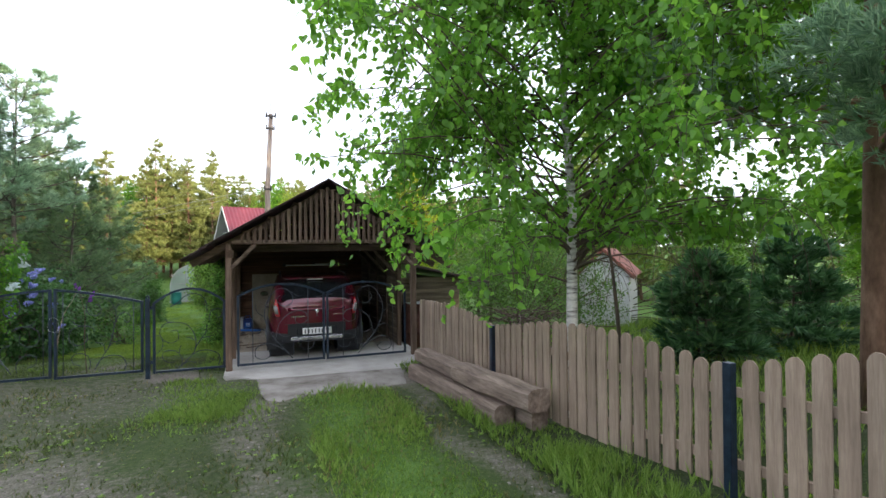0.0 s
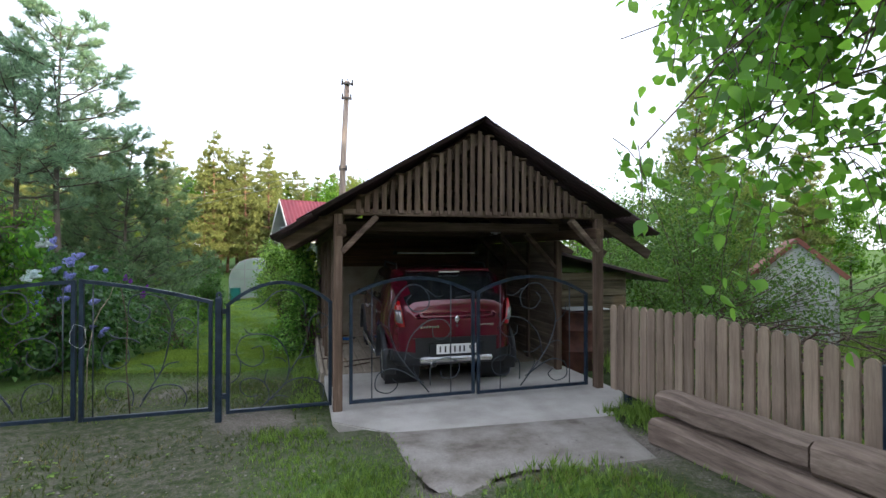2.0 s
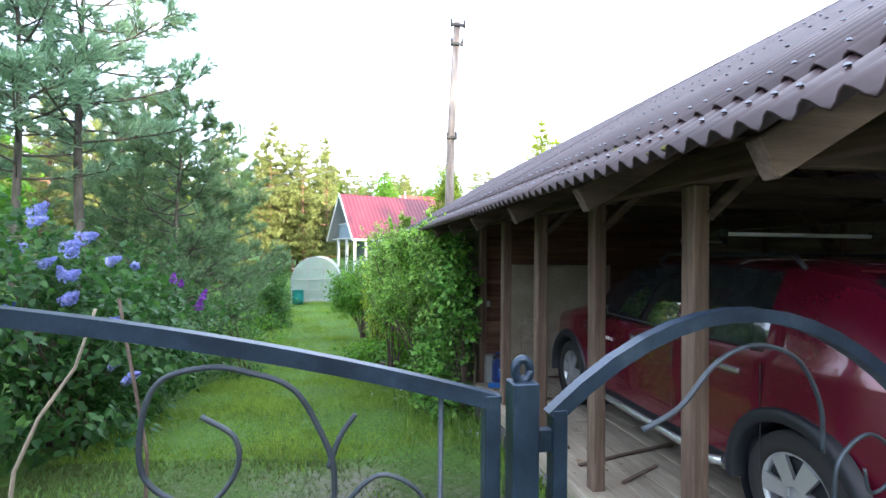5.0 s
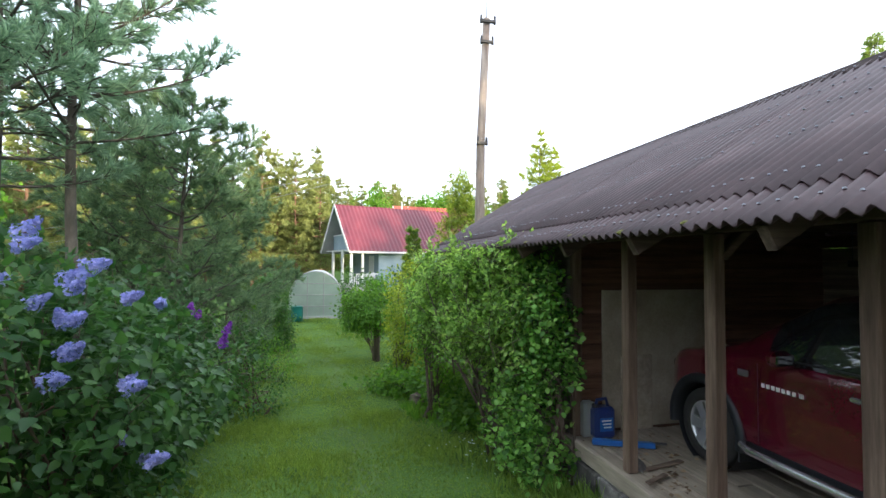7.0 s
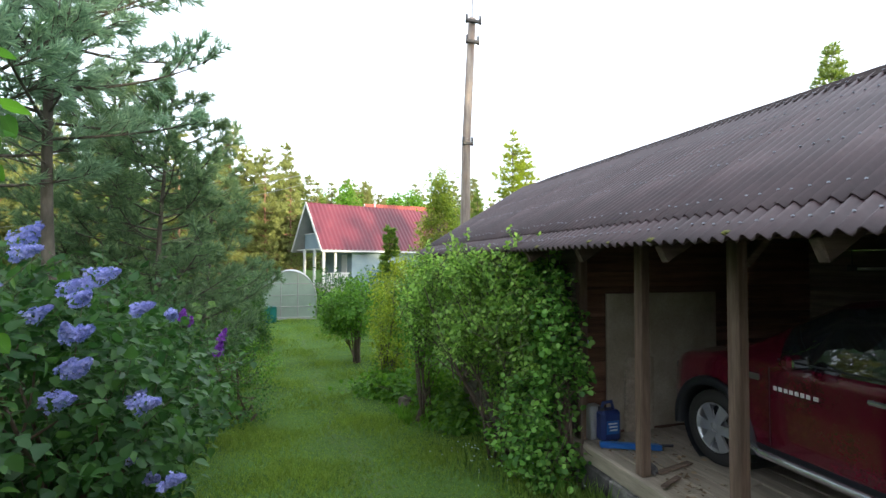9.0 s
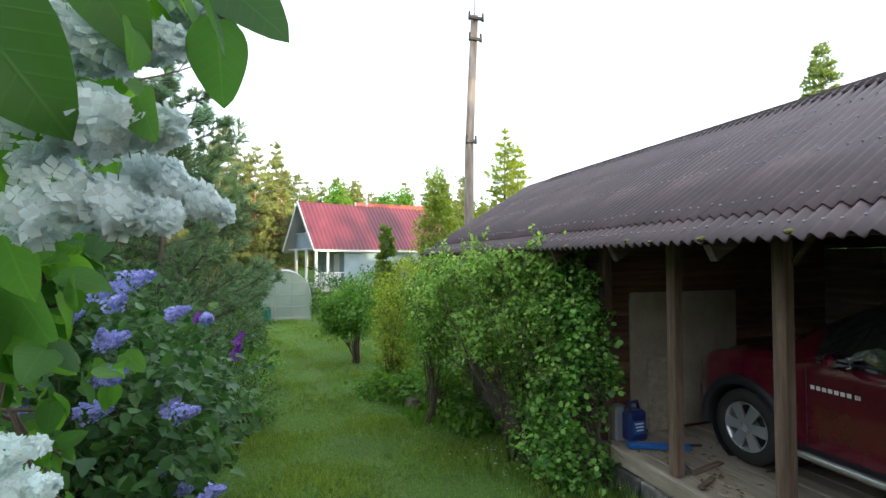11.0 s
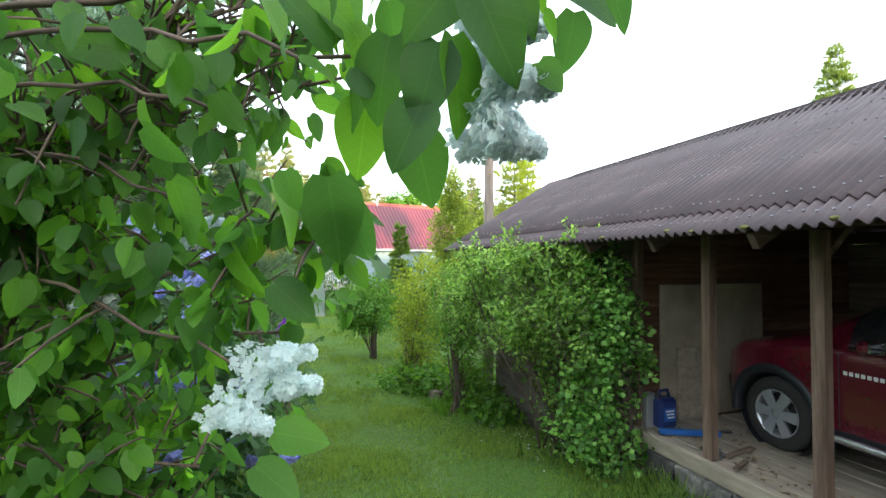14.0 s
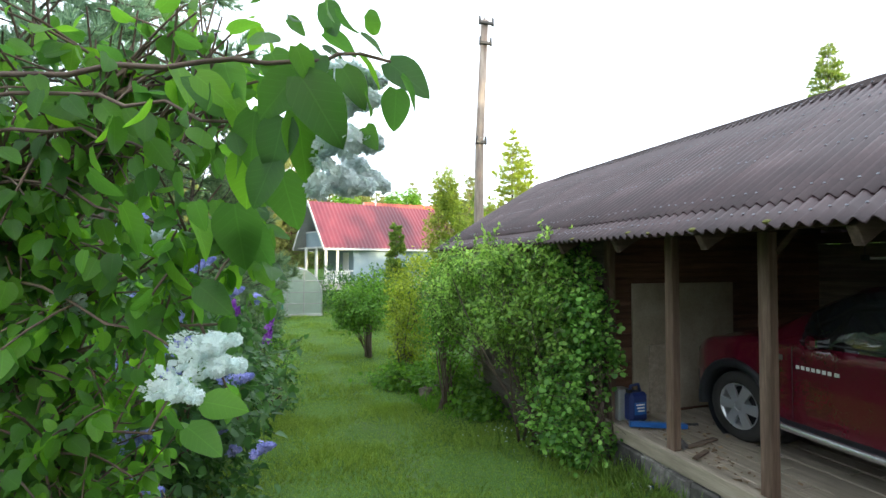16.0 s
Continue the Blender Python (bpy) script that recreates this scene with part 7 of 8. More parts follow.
# lilac hedge: violet further in, white at the gate
V = [((-4.55, 14.25, 1.76), (0.5, -0.3, 0.35), 0.19), ((-4.22, 14.22, 1.56), (0.8, -0.3, 0.25), 0.2), ((-4.24, 14.2, 1.45), (0.3, -0.4, 0.2), 0.14), ((-4.0, 14.25, 1.38), (0.7, -0.3, 0.3), 0.13), ((-4.28, 14.2, 1.25), (0.6, -0.4, 0.3), 0.17), ((-4.25, 14.18, 1.08), (0.5, -0.4, 0.35), 0.15), ((-4.36, 14.15, 0.93), (0.7, -0.4, 0.15), 0.19), ((-3.93, 14.15, 0.88), (0.6, -0.4, 0.2), 0.14), ((-3.78, 14.15, 0.46), (0.6, -0.4, 0.2), 0.11), ((-4.85, 14.3, 1.62), (-0.2, -0.3, 0.6), 0.18), ((-5.05, 14.1, 1.75), (0.2, -0.4, 0.5), 0.18), ((-4.7, 13.9, 1.1), (0.3, -0.5, 0.3), 0.17), ((-4.0, 14.6, 0.3), (0.5, -0.5, 0.2), 0.12)]
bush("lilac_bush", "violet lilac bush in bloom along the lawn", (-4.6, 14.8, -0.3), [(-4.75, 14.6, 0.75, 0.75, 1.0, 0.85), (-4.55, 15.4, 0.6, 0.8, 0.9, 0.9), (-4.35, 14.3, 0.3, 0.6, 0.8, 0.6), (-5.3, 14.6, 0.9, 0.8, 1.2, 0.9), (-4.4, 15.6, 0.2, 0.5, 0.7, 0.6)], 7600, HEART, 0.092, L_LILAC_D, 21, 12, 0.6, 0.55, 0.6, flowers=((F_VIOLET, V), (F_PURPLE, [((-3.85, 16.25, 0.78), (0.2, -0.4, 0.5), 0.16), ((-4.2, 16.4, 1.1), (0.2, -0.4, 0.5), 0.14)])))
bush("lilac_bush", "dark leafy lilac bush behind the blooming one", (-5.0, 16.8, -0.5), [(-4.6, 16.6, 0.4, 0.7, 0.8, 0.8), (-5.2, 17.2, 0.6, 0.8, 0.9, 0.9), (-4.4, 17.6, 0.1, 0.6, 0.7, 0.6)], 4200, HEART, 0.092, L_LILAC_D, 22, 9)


def near_lilac():
    """White lilac leaning over the gate; its twigs carry leaves in pairs."""
    r = np.random.default_rng(77)
    base = np.array((-4.9, 12.75, 0.0))
    t = thing("lilac_bush", tuple(base), "white lilac bush in bloom reaching over the gate", "bush")
    bm = bmesh.new()
    ends = [(-3.91, 12.1, 1.94), (-3.82, 12.09, 2.0), (-3.74, 12.12, 1.95), (-3.68, 12.08, 2.04), (-3.62, 12.09, 2.0), (-3.64, 12.13, 1.92), (-3.77, 12.14, 1.88), (-3.87, 12.13, 1.88), (-3.66, 12.05, 1.62), (-3.76, 12.2, 1.45), (-3.9, 12.25, 1.2), (-4.15, 12.5, 1.05), (-4.05, 12.85, 0.9), (-4.2, 12.35, 1.75), (-4.3, 12.5, 1.98), (-4.45, 12.25, 1.5), (-4.5, 12.45, 1.2), (-4.4, 12.65, 0.75), (-4.75, 12.25, 1.75), (-4.75, 12.5, 2.1), (-5.05, 12.35, 1.3), (-5.1, 12.6, 1.8), (-4.85, 12.35, 0.8), (-4.2, 12.9, 1.4), (-4.5, 13.1, 1.0), (-4.4, 13.0, 1.7), (-4.1, 12.7, 0.55), (-4.55, 12.8, 0.4), (-4.35, 12.45, 2.2), (-4.65, 12.3, 2.3), (-4.15, 12.35, 2.12), (-5.0, 12.5, 2.35), (-4.15, 12.5, 1.55), (-4.0, 12.55, 1.2), (-4.05, 12.3, 1.15), (-4.15, 12.2, 0.92), (-4.2, 12.35, 1.35), (-3.95, 12.4, 0.98), (-4.1, 12.45, 0.75), (-4.3, 12.2, 1.0), (-4.5, 12.15, 0.6)]
    P, D, U = [], [], []
    for e in ends:
        e = np.array(e)
        m = base * 0.5 + e * 0.5 + np.array((-0.1, 0.12, 0))
        m[2] = e[2] * 0.95 + 0.12
        path = bend3(base + r.normal(size=3) * np.array((0.12, 0.12, 0)), m, e, 9)
        tube(bm, path, 0.009, 0.003, 6)
        for k in range(34):
            f = r.uniform(0.40, 1.0) ** 0.7
            q = (1 - f) ** 2 * base + 2 * f * (1 - f) * m + f * f * e
            d = unit(r.normal(size=3) + unit(e - base) * 0.8)
            L = r.uniform(0.10, 0.28)
            tip = q + d * L
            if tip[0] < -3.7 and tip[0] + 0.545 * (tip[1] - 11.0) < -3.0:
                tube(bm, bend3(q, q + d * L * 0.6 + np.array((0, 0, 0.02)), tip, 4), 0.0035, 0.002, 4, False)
            for j in range(10):
                g = r.uniform(0.15, 1.0)
                s = unit(np.cross(d, r.normal(size=3)))
                P.append(q + d * L * g + s * 0.012)
                D.append(s * 0.5 + d * 0.3 + np.array((0, 0, -0.8)) + r.normal(size=3) * 0.45)
                U.append(np.array((0.2, -0.4, 0.8)) + r.normal(size=3) * 1.0)
    # boughs reaching out over the gate, with large leaves in pairs
    boughs = [[(-4.9, 12.6, 1.7), (-4.23, 12.11, 1.95), (-3.89, 11.93, 1.87), (-3.67, 11.77, 1.80)], [(-4.2, 12.1, 1.93), (-3.75, 11.81, 1.90), (-3.58, 11.70, 1.89), (-3.47, 11.70, 1.895)], [(-4.7, 12.5, 1.75), (-4.29, 12.22, 1.89), (-3.94, 12.03, 1.84), (-3.8, 11.96, 1.78)], [(-4.7, 12.55, 1.5), (-4.33, 12.34, 1.80), (-4.13, 12.26, 1.78), (-3.88, 12.13, 1.67)], [(-4.8, 12.7, 1.3), (-4.38, 12.44, 1.63), (-4.14, 12.27, 1.52), (-3.8, 12.1, 1.40)]]
    BP, BD, BU = [], [], []
    for pts in boughs:
        a, b, c, d = (np.array(p) for p in pts)
        way = [a * (1 - u) ** 3 + 3 * (1 - u) ** 2 * u * (b * 1.2 - a * 0.2) + 3 * (1 - u) * u * u * (c * 1.15 - d * 0.15) + u ** 3 * d for u in np.linspace(0, 1, 13)]
        way = [w + r.normal(size=3) * 0.006 for w in way]
        tube(bm, way, 0.0055, 0.0024, 7)
        for k in range(38):
            u = r.uniform(0.25, 1.0)
            q = way[min(12, int(u * 12.99))]
            s = unit(np.cross(d - c, r.normal(size=3)))
            L = r.uniform(0.02, 0.13)
            BP.append(q + s * L)
            BD.append(s * 0.4 + unit(d - c) * 0.4 + np.array((0, 0, -0.8)) + r.normal(size=3) * 0.4)
            BU.append(np.array((0.2, -0.5, 0.6)) + r.normal(size=3) * 1.0)
    # the leaves that hang foremost
    front = [((-3.61, 11.682, 1.79), (-0.02, 0, -0.075)), ((-3.622, 11.689, 1.735), (-0.03, 0, -0.065)), ((-3.595, 11.675, 1.85), (-0.045, 0, -0.06)), ((-3.613, 11.759, 1.727), (0.02, 0, -0.082)), ((-3.66, 11.789, 1.766), (-0.01, 0.012, -0.087)), ((-3.46, 11.709, 1.896), (0.058, -0.023, -0.046)), ((-3.449, 11.701, 1.854), (0, 0.017, -0.058)), ((-3.649, 11.719, 1.806), (-0.014, 0.02, -0.08)), ((-3.589, 11.652, 1.839), (0.059, 0.005, -0.083)), ((-3.594, 11.685, 1.799), (0.022, 0.015, -0.088)), ((-3.764, 11.906, 1.686), (0.035, 0, -0.083)), ((-3.695, 11.903, 1.693), (0.017, -0.004, -0.11)), ((-3.676, 11.926, 1.664), (0.038, -0.012, -0.079)), ((-3.697, 11.803, 1.829), (-0.054, -0.026, 0.039)), ((-3.79, 11.934, 1.883), (-0.063, -0.021, 0.004)), ((-3.975, 12.064, 1.89), (-0.078, -0.038, -0.006)), ((-3.763, 12.053, 1.314), (0.08, -0.021, -0.014))]
    back = [((-3.789, 12.038, 1.271), (0.064, -0.031, -0.043)), ((-3.764, 11.993, 1.548), (0.056, -0.017, -0.05)), ((-3.728, 11.729, 1.853), (0.049, 0.002, -0.036)), ((-3.53, 11.694, 1.873), (0.035, 0, -0.051)), ((-3.617, 11.719, 1.839), (-0.022, 0.018, -0.054)), ((-3.916, 12.07, 1.703), (0.043, 0.002, -0.092)), ((-3.835, 12.039, 1.62), (0.044, -0.01, -0.092)), ((-3.56, 11.72, 1.90), (-0.03, 0, -0.06)), ((-3.63, 11.76, 1.91), (0.03, -0.02, -0.06)), ((-3.70, 11.80, 1.90), (0.02, -0.02, -0.07)), ((-3.78, 11.86, 1.91), (0.03, -0.02, -0.06)), ((-3.50, 11.73, 1.91), (0.04, 0, -0.05))]
    for at, way in front + back:
        at, way = np.array(at), np.array(way)
        BP.append(at)
        BD.append(way)
        BU.append(np.array((0.1, -0.9, 0.35)) + r.normal(size=3) * 0.5)
    big = 0.06 * r.uniform(0.6, 1.1, len(BP))
    for k, (at, way) in enumerate(front + back):
        big[len(BP) - len(front) - len(back) + k] = np.linalg.norm(way) * 1.05
    P, D, U = np.array(P), np.array(D), np.array(U)
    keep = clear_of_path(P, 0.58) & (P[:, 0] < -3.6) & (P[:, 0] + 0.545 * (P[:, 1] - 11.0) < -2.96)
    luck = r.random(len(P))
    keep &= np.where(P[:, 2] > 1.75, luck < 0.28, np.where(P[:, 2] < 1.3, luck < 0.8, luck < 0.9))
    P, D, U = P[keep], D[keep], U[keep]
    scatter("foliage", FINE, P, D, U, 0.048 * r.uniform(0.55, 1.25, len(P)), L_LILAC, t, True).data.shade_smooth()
    BP, BD, BU = np.array(BP), np.array(BD), np.array(BU)
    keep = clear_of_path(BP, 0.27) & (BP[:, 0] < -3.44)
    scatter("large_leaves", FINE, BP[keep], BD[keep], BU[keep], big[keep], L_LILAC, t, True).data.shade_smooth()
    tagged(part("woody_frame", bm, M_TWIG, t), kind="stuff")
    white = [((-3.575, 11.71, 1.72), (0.8, 0.1, -0.12), 0.10), ((-3.575, 11.70, 1.77), (0.9, 0, 0.0), 0.105), ((-3.57, 11.72, 1.83), (0.8, 0, 0.1), 0.10), ((-3.54, 11.76, 1.885), (0.7, 0.1, 0.05), 0.09), ((-3.52, 11.76, 1.745), (0.6, 0.1, -0.25), 0.08), ((-3.835, 12.1, 1.405), (1, -0.1, 0.2), 0.135), ((-3.81, 12.12, 1.38), (0.9, -0.2, -0.05), 0.12), ((-3.86, 12.08, 1.36), (0.8, -0.2, -0.35), 0.105), ((-4.0, 12.4, 1.62), (0.8, -0.2, 0.3), 0.13), ((-4.12, 12.35, 1.48), (0.5, -0.6, 0.2), 0.12), ((-4.2, 12.45, 1.38), (0.5, -0.3, 0.5), 0.12), ((-4.7, 12.1, 1.6), (0.2, -0.5, 0.5), 0.15), ((-5.1, 12.15, 1.35), (0.1, -0.6, 0.3), 0.15), ((-4.85, 12.15, 1.0), (0.2, -0.6, 0.2), 0.15), ((-5.3, 12.2, 1.75), (0, -0.4, 0.6), 0.16)]
    for k, (at, tip, L) in enumerate(white):
        panicle(t, at, tip, L * (0.96 if k < 5 else 1.0), F_WHITE, 300 + k, 420 if k < 5 else 300, 0.0145)
    for k, (at, tip, L) in enumerate((((-4.15, 12.85, 1.0), (0.7, -0.4, 0.2), 0.14), ((-4.1, 12.75, 0.85), (0.7, -0.4, 0.2), 0.15), ((-4.2, 12.9, 1.2), (0.6, -0.4, 0.3), 0.13))):
        panicle(t, at, tip, L, F_VIOLET, 400 + k, 300, 0.013)


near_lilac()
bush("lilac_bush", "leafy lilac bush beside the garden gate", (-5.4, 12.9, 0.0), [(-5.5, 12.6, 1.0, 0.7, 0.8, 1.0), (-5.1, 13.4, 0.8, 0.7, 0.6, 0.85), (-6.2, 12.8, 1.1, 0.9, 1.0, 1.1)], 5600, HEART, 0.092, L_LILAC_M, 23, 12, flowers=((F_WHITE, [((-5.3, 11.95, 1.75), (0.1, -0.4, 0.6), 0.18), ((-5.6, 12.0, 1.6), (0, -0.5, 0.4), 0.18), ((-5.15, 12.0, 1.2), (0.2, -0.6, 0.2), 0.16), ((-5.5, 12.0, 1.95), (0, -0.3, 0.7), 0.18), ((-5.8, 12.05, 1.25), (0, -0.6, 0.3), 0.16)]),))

# creeper on the corner of the carport
bush("honeysuckle", "tangled honeysuckle heaped against the shed wall", (-0.85, 16.0, -0.5), [(-0.92, 15.6, 1.32, 0.29, 0.44, 0.44), (-1.05, 16.2, 1.2, 0.44, 0.528, 0.581), (-1.25, 17, 1.18, 0.43, 0.6, 0.5), (-1.1, 15.8, 0.92, 0.3, 0.44, 0.34), (-1.4, 17.5, 1.05, 0.34, 0.5, 0.42), (-0.98, 15.45, 0.95, 0.3, 0.352, 0.4), (-0.95, 15.5, 1.72, 0.211, 0.264, 0.141), (-0.95, 16.3, 0.55, 0.22, 0.5, 0.4), (-0.9, 15.7, 0.3, 0.22, 0.42, 0.5), (-1.35, 16, 1.62, 0.194, 0.264, 0.229), (-1.55, 16.8, 1.55, 0.229, 0.308, 0.246), (-1.45, 15.9, 0.9, 0.176, 0.264, 0.264)], 15500, OVAL, 0.068, L_HONEY, 31, 18, category="creeper", shell=0.5, spread=0.9, droop=0.3, clump=26, tangle=110, shoots=380)
bush("creeper", "broad-leaved climbing creeper hanging from the carport corner", (-0.72, 15.0, -0.35), [(-0.86, 15.2, 1.3, 0.22, 0.3, 0.38), (-0.86, 15.12, 0.95, 0.24, 0.32, 0.42), (-0.93, 15.15, 0.35, 0.23, 0.32, 0.7), (-0.97, 15.02, -0.1, 0.24, 0.34, 0.34), (-0.80, 14.92, 0.75, 0.14, 0.16, 0.25), (-1.02, 15.4, 0.1, 0.28, 0.4, 0.5)], 4300, ROUND, 0.054, L_CREEP, 46, 12, category="creeper", shell=0.5, spread=0.8, droop=0.15, clump=6, tangle=25, shoots=70)
bush("shrub", "light green shrub beside the shed", (-1.25, 18.4, -0.8), [(-1.2, 18.2, 0.9, 0.38, 0.6, 0.65), (-1.15, 19.0, 0.85, 0.4, 0.6, 0.75), (-0.9, 18.8, 0.2, 0.34, 0.6, 0.7)], 6000, OVAL, 0.062, L_FRESH, 32, 9, shoots=120)
bush("golden_shrub", "yellow-green shrub with fine golden leaves", (-1.35, 21.0, -1.0), [(-1.15, 21.2, 0.8, 0.5, 0.6, 0.85), (-1.1, 21.3, -0.05, 0.48, 0.6, 0.75), (-0.65, 21.8, 0.7, 0.6, 0.7, 0.9)], 9000, OVAL, 0.07, L_YELLOW, 33, 9, shoots=160)
rt = bush("round_tree", "small round-headed tree with bright green leaves on a short trunk", (-1.55, 24.8, -1.2), [(-1.65, 24.8, 0.4, 0.72, 0.75, 0.68), (-1.95, 24.9, 0.15, 0.5, 0.6, 0.5)], 6000, OVAL, 0.105, L_FRESH, 34, 8, category="tree")
part("trunk", rod([(-1.5, 24.8, -1.3), (-1.52, 24.8, -0.2)], 0.1, 0.08), M_BARK, rt)
bush("shrub", "clipped green hedge before the house", (0.0, 34.0, -0.8), [(-1.4, 36, 0.1, 1.2, 0.8, 1.0), (0.6, 35, 0.2, 1.4, 0.8, 1.1), (2.4, 34, 0.4, 1.3, 0.9, 1.4)], 5200, OVAL, 0.16, L_HEDGE, 35, 6)
bush("conical_shrub", "tall green conical shrub behind the shed", (1.4, 27.0, -1.1), [(1.6, 27, 2.6, 0.68, 0.6, 1.7), (1.6, 27, 0.9, 0.9, 0.8, 1.5), (1.55, 27, 4.1, 0.32, 0.32, 0.75)], 14000, OVAL, 0.12, L_CONE, 36, 6, shoots=200)
conifer("young_spruce", "slim young conifer before the house", "tree", (0.37, 30.0, -1.0), 91, 3.95, 0.05, 0.5, 18, 7, SPRAY_FAR, 0.2, L_SPRUCE, M_BARK, "", fill=12, shape=0.8, droop=0.2)
bush("thuja", "dense dark clipped thuja beside the lawn", (-4.35, 27.0, -1.1), [(-4.62, 27.0, 0.2, 0.55, 0.6, 1.12), (-4.62, 27.0, -0.5, 0.62, 0.7, 0.7)], 9000, RHOMB, 0.09, L_HEDGE, 37, 4, shell=0.8)
bush("shrub", "pale flowering shrub beneath the pines", (-4.5, 21.6, -1.0), [(-4.6, 21.5, -0.1, 0.6, 0.8, 0.7), (-4.0, 22.6, -0.6, 0.5, 0.6, 0.45)], 3000, OVAL, 0.06, L_FRESH, 38, 8)
bush("shrub", "young conifer shrub by the lawn edge", (-3.9, 19.5, -0.8), [(-4.0, 19.3, -0.45, 0.55, 0.8, 0.5), (-4.5, 19.0, 0.1, 0.7, 0.8, 0.8)], 3400, OVAL, 0.055, L_HEDGE, 39, 8)
bush("shrub", "leafy shrub behind the fence", (6.4, 13.4, -0.2), [(6.0, 13.6, 1.75, 1.2, 1.0, 1.45), (7.4, 13.4, 1.7, 1.2, 1.0, 1.55), (4.9, 13.4, 0.8, 0.8, 0.8, 1.0), (6.4, 12.6, 0.5, 1.0, 0.8, 0.7), (7.45, 12.1, 0.85, 0.5, 0.45, 1.0), (8.35, 12.3, 0.5, 0.4, 0.3, 0.75)], 16000, OVAL, 0.08, L_SHRUB, 41, 30, shoots=300, tangle=60)
bush("shrub", "leafy shrub behind the fence", (9.0, 14.0, -0.2), [(8.4, 16.0, 1.8, 1.2, 1.0, 1.6), (12.4, 12.2, 1.0, 1.3, 1.0, 1.2), (10.2, 10.6, 0.3, 1.2, 0.8, 0.6)], 8000, OVAL, 0.12, L_SHRUB, 42, 12)
bush("shrub", "tall leafy thicket behind the fence", (13.0, 13.0, -0.2), [(12.6, 13.0, 1.2, 1.8, 1.6, 1.8), (15.0, 11.0, 1.4, 2.0, 1.8, 2.0), (13.6, 8.5, 0.7, 1.5, 1.3, 1.1)], 7000, OVAL, 0.14, L_SHRUB, 43, 12)
broadleaf("apple_tree", "spreading leafy tree in the neighbouring garden", (7.8, 18.0, -0.5), 44, 4.0, 2.0, 6500, 0.11, L_SHRUB, M_BARK, "garden trees", 0.2, OVAL)
broadleaf("apple_tree", "sunlit yellow-green tree beyond the lean-to", (8.8, 21.0, -0.7), 48, 4.8, 2.3, 6000, 0.12, L_FRESH, M_BARK, "garden trees", 0.15, OVAL)
broadleaf("apple_tree", "spreading leafy tree in the neighbouring garden", (5.0, 21.5, -0.7), 45, 3.6, 1.7, 5500, 0.11, L_SHRUB, M_BARK, "garden trees", 0.2, OVAL)


# grass
WEED = ([(q[0] * 0.6 * math.cos(a) - q[1] * math.sin(a), q[0] * 0.6 * math.sin(a) + q[1] * math.cos(a), 0.45 + q[2]) for a in (0, 1.3, 2.6, 3.8, 5.1) for q in ROUND[0]], [tuple(i + 9 * k for i in f) for k in range(5) for f in ROUND[1]])
WEED = ([(x, z, y) for x, y, z in WEED[0]], WEED[1])


def grass(name, label, x0, x1, y0, y1, n, h, mat, seed, template=GRASS_TUFT, keep=None):
    r = np.random.default_rng(seed)
    x, y = r.uniform(x0, x1, n), r.uniform(y0, y1, n)
    b = bare(x, y)
    ok = r.random(n) > b * 1.15
    ok &= ~((x > -0.68) & (x < 2.8) & (y > 9.95) & (y < 18.7))
    if name != "lawn_grass":
        hole = 0.5 + 0.5 * np.sin(4.7 * x + 2.3 * y + seed) * np.sin(3.1 * x - 5.3 * y + 2 * seed)
        ok &= r.random(n) > 0.75 * hole
    if keep is not None:
        ok &= keep(x, y)
    x, y = x[ok], y[ok]
    k = len(x)
    up = np.stack([r.normal(size=k) * 0.25, r.normal(size=k) * 0.25, np.ones(k)], -1)
    patch = 0.75 + 0.5 * np.sin(1.3 * x + 2.1 * y) * np.sin(2.3 * x - 0.9 * y + 1)
    ob = scatter(name, template, np.stack([x, y, gz(x, y) - 0.008], -1), up, r.normal(size=(k, 3)), h * np.clip(patch, 0.45, 1.3) * r.uniform(0.6, 1.3, k), mat)
    tagged(ob, label, "grass", kind="stuff")


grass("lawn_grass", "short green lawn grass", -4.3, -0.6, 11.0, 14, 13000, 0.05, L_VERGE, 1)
grass("dry_grass", "dry straw-coloured blades in the thin lawn by the gate", -3.2, -0.7, 11.0, 14.5, 3000, 0.04, L_DRY, 18)
grass("lawn_grass", "tufts of fresher grass in the lawn", -4.3, -0.6, 11.0, 17, 6000, 0.06, L_GRASS, 19, keep=lambda x, y: np.sin(3.7 * x + 1.9 * y) * np.sin(2.9 * x - 4.1 * y) > 0.1)
grass("lawn_grass", "short green lawn grass", -4.3, -0.6, 14, 20, 28000, 0.058, L_LAWN, 11)
grass("lawn_grass", "short green lawn grass", -4.5, 0.2, 20, 34, 22000, 0.08, L_LAWN, 2)
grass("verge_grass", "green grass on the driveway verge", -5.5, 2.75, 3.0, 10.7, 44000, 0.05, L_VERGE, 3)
grass("verge_grass", "longer grass between the wheel tracks", 0.4, 1.5, 4.0, 9.2, 7000, 0.085, L_GRASS, 4)
grass("verge_grass", "pale young grass blades between the wheel tracks", 0.35, 1.55, 4.0, 9.2, 2600, 0.09, L_BLADE, 14)
grass("dry_grass", "dry straw-coloured stalks between the wheel tracks", 0.35, 1.6, 4.0, 9.2, 1100, 0.075, L_DRY, 15)
grass("verge_grass", "low broad weeds in the driveway grass", -3.5, 2.4, 4.0, 10.2, 4200, 0.028, L_GRASS, 16, WEED)
grass("tall_grass", "longer grass along the carport footing and gate", -1.0, -0.62, 10.8, 15.5, 900, 0.14, L_GRASS, 5)
grass("tall_grass", "longer grass beside the stacked timbers", 1.95, 2.8, 4.0, 10.2, 3500, 0.14, L_GRASS, 6)
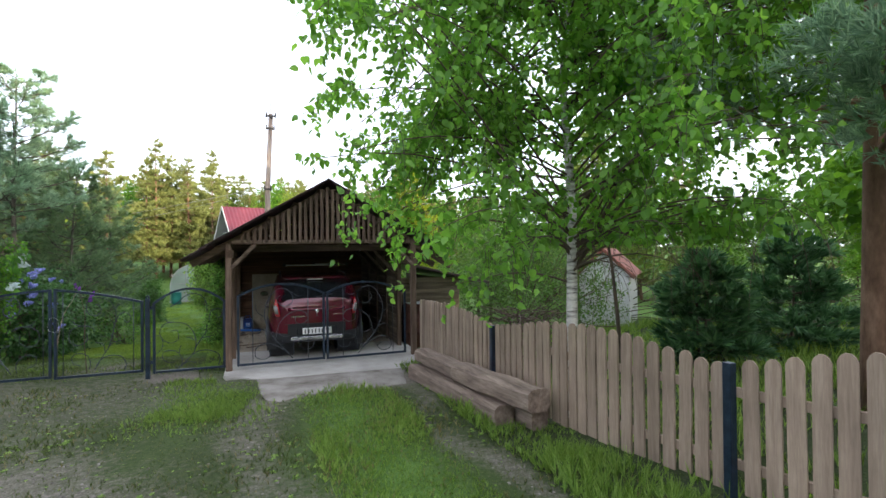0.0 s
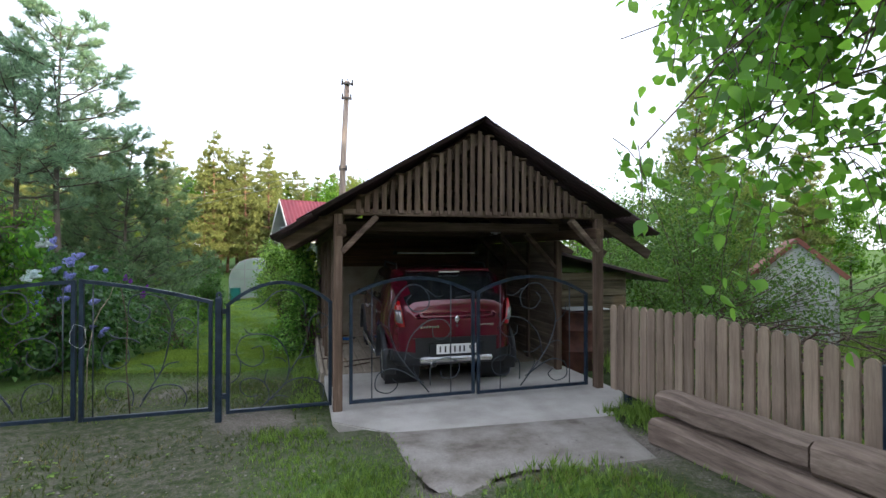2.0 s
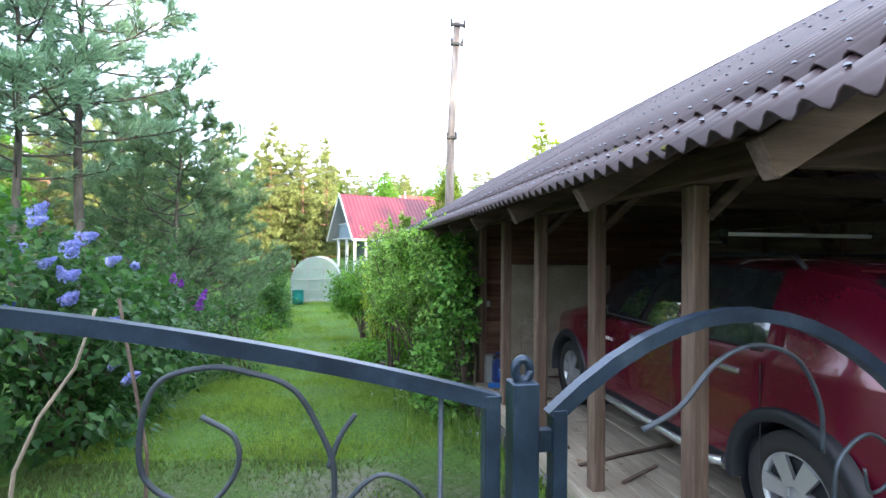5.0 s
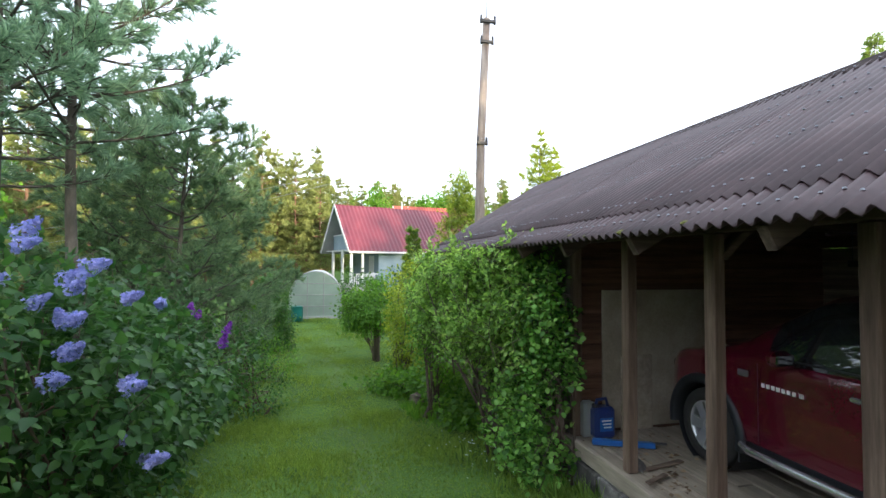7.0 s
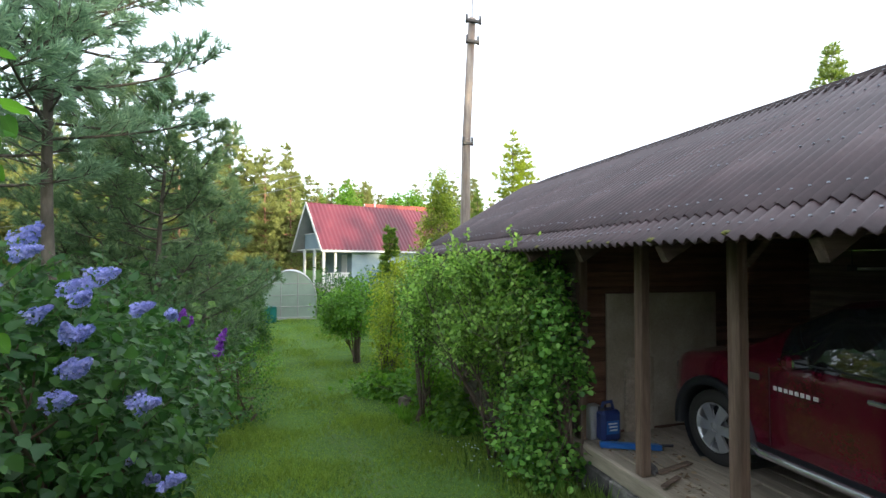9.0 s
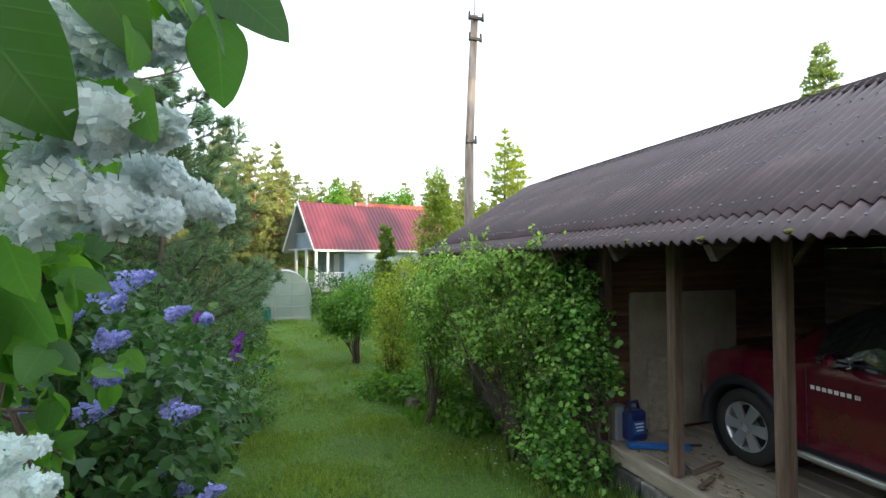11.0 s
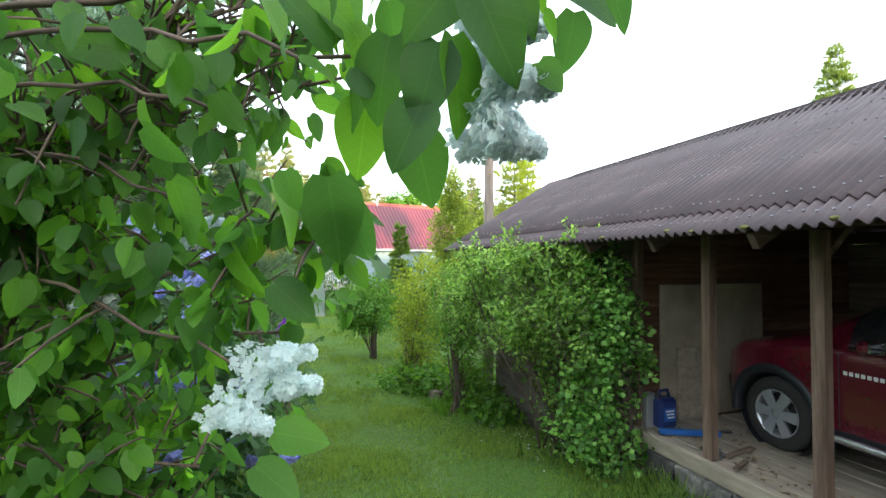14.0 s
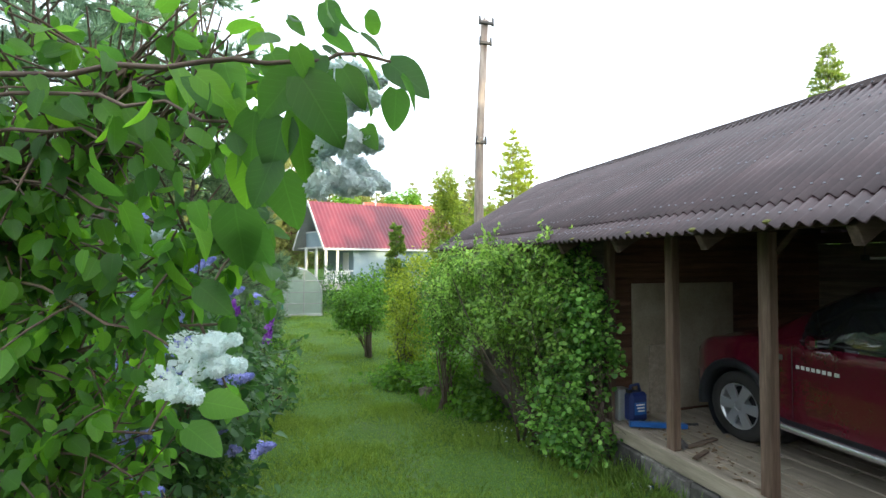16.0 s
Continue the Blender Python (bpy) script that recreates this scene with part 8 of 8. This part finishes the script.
grass("dry_grass", "dry straw-coloured grass among the green", -5.0, 2.6, 4.0, 10.6, 6500, 0.05, L_DRY, 7)
grass("tall_grass", "rank green herbs round the stump", -1.6, -0.5, 17.6, 20.5, 900, 0.25, L_FRESH, 8)
bush("herb_patch", "low bright green herbs growing round the stump", (-0.9, 19.9, -0.9), [(-1.05, 20.1, -0.72, 0.6, 0.7, 0.32), (-0.85, 18.9, -0.64, 0.4, 0.7, 0.3), (-1.45, 20.8, -0.8, 0.6, 0.6, 0.24), (-0.9, 17.8, -0.55, 0.3, 0.6, 0.2)], 6000, ROUND, 0.08, L_FRESH, 47, 3, category="herbs", shell=0.3, clump=5)
grass("tall_grass", "rank green grass behind the fence", 2.9, 12, 2.5, 12, 9000, 0.25, L_GRASS, 9)
grass("tall_grass", "bright green grass patch by the gate", -1.3, 0.0, 8.2, 10.2, 3500, 0.075, L_GRASS, 10)
grass("verge_grass", "pale young grass blades by the gate", -1.5, 0.1, 7.8, 10.2, 1500, 0.075, L_BLADE, 17)


# loose stones on the worn ground
def gravel():
    r = np.random.default_rng(19)
    n = 26000
    x, y = r.uniform(-5.5, 2.6, n), r.uniform(3.5, 10.4, n)
    ok = (r.random(n) < bare(x, y) ** 1.5 * np.where((x > -0.4) & (y > 8.4), 0.06, 1.0)) & ~((x > -0.68) & (x < 2.8) & (y > 9.95))
    x, y = x[ok], y[ok]
    k = len(x)
    stone = ([(-0.5, -0.4, 0), (0.5, -0.5, 0), (0.55, 0.4, 0), (-0.4, 0.5, 0), (-0.25, -0.2, 0.42), (0.3, -0.15, 0.36), (0.05, 0.3, 0.46)], [(0, 1, 5, 4), (1, 2, 5), (2, 6, 5), (2, 3, 6), (3, 4, 6), (3, 0, 4), (4, 5, 6)])
    a = r.uniform(0, 6.28, k)
    ob = scatter("gravel", stone, np.stack([x, y, gz(x, y) - 0.002], -1), np.stack([np.cos(a), np.sin(a), r.normal(size=k) * 0.1], -1), np.tile((0.0, 0.0, 1.0), (k, 1)), 0.008 + 0.022 * r.random(k) ** 4, M_STONE)
    tagged(ob, "loose grey gravel and pebbles on the worn ground", "gravel", kind="stuff")


gravel()


def small_flowers():
    """Little white blossoms on thin stems in the grass by the footing."""
    r = np.random.default_rng(23)
    t = thing("wild_flowers", (-1.3, 15.8, -0.45), "small white wild flowers in the grass by the shed", "flowers", kind="stuff")
    k = 40
    x, y = -1.35 + r.normal(size=k) * 0.17, 15.7 + r.normal(size=k) * 0.5
    z = gz(x, y)
    hgt = r.uniform(0.12, 0.3, k)
    scatter("stems", BLADE, np.stack([x, y, z], -1), np.tile((0.05, 0.0, 1.0), (k, 1)), r.normal(size=(k, 3)), hgt, L_GRASS, t)
    scatter("flower_head", FLORET, np.stack([x + 0.05 * hgt, y, z + hgt], -1), np.tile((0.1, -0.4, 1.0), (k, 1)), r.normal(size=(k, 3)), r.uniform(0.011, 0.018, k), F_WHITE, t)


small_flowers()


def sapling(label, pts, r0, blobs, n, seed):
    """A thin young stem with a few leafy sprays."""
    r = np.random.default_rng(seed)
    t = thing("young_tree", pts[0], label, "tree", "young trees")
    bm = rod(pts, r0, r0 * 0.5, 7)
    for b in blobs:
        c = Vector(b[:3])
        near = min((Vector(p) for p in pts), key=lambda p: (p - c).length)
        tube(bm, [near, (near + c) / 2 + Vector((0, 0, 0.06)), c], 0.008, 0.003, 4)
    part("trunk", bm, M_BARK, t)
    p, o = blob_points(blobs, n, r, 0.2, seed, 6, 0.08)
    scatter("foliage", BIRCHLEAF, p, o * 0.4 + r.normal(size=p.shape) * 0.7 - np.array([0, 0, 0.4]), np.array([0, 0, 1.0]) + r.normal(size=p.shape) * 0.5, 0.08 * r.uniform(0.6, 1.2, len(p)), L_FRESH, t)


sapling("slim bare-stemmed young tree behind the fence", [(7.0, 8.45, -0.1), (6.98, 8.47, 1.2), (7.02, 8.46, 2.6), (7.0, 8.46, 3.6)], 0.025, [(6.7, 8.4, 2.6, 0.5, 0.5, 0.3), (7.4, 8.6, 2.2, 0.4, 0.4, 0.3), (7.1, 8.3, 3.4, 0.5, 0.5, 0.4)], 700, 51)
sapling("thin dark leaning trunk behind the fence", [(4.95, 8.0, -0.1), (4.86, 8.0, 0.9), (4.76, 7.98, 1.6), (4.6, 7.95, 2.3)], 0.035, [(4.5, 7.9, 2.4, 0.5, 0.4, 0.3), (4.9, 8.1, 2.1, 0.4, 0.4, 0.25)], 500, 52)


def brush_pile():
    """Cut branches heaped behind the fence."""
    r = np.random.default_rng(66)
    t = thing("brush_pile", (4.5, 9.9, -0.1), "heap of dry cut branches behind the picket fence", "branches")
    for k in range(120):
        a = r.uniform(0, 6.28)
        p = np.array([4.5, 9.9, 0.0]) + r.normal(size=3) * np.array([0.38, 0.5, 0]) + np.array([0, 0, r.uniform(0.0, 0.75)])
        L = r.uniform(0.25, 0.6)
        d = np.array([math.cos(a), math.sin(a), r.uniform(-0.35, 0.6)]) * L
        part("branch", rod(bend3(p - d, p + r.normal(size=3) * 0.08, p + d), 0.011, 0.004, 5), M_TWIG, t)


brush_pile()
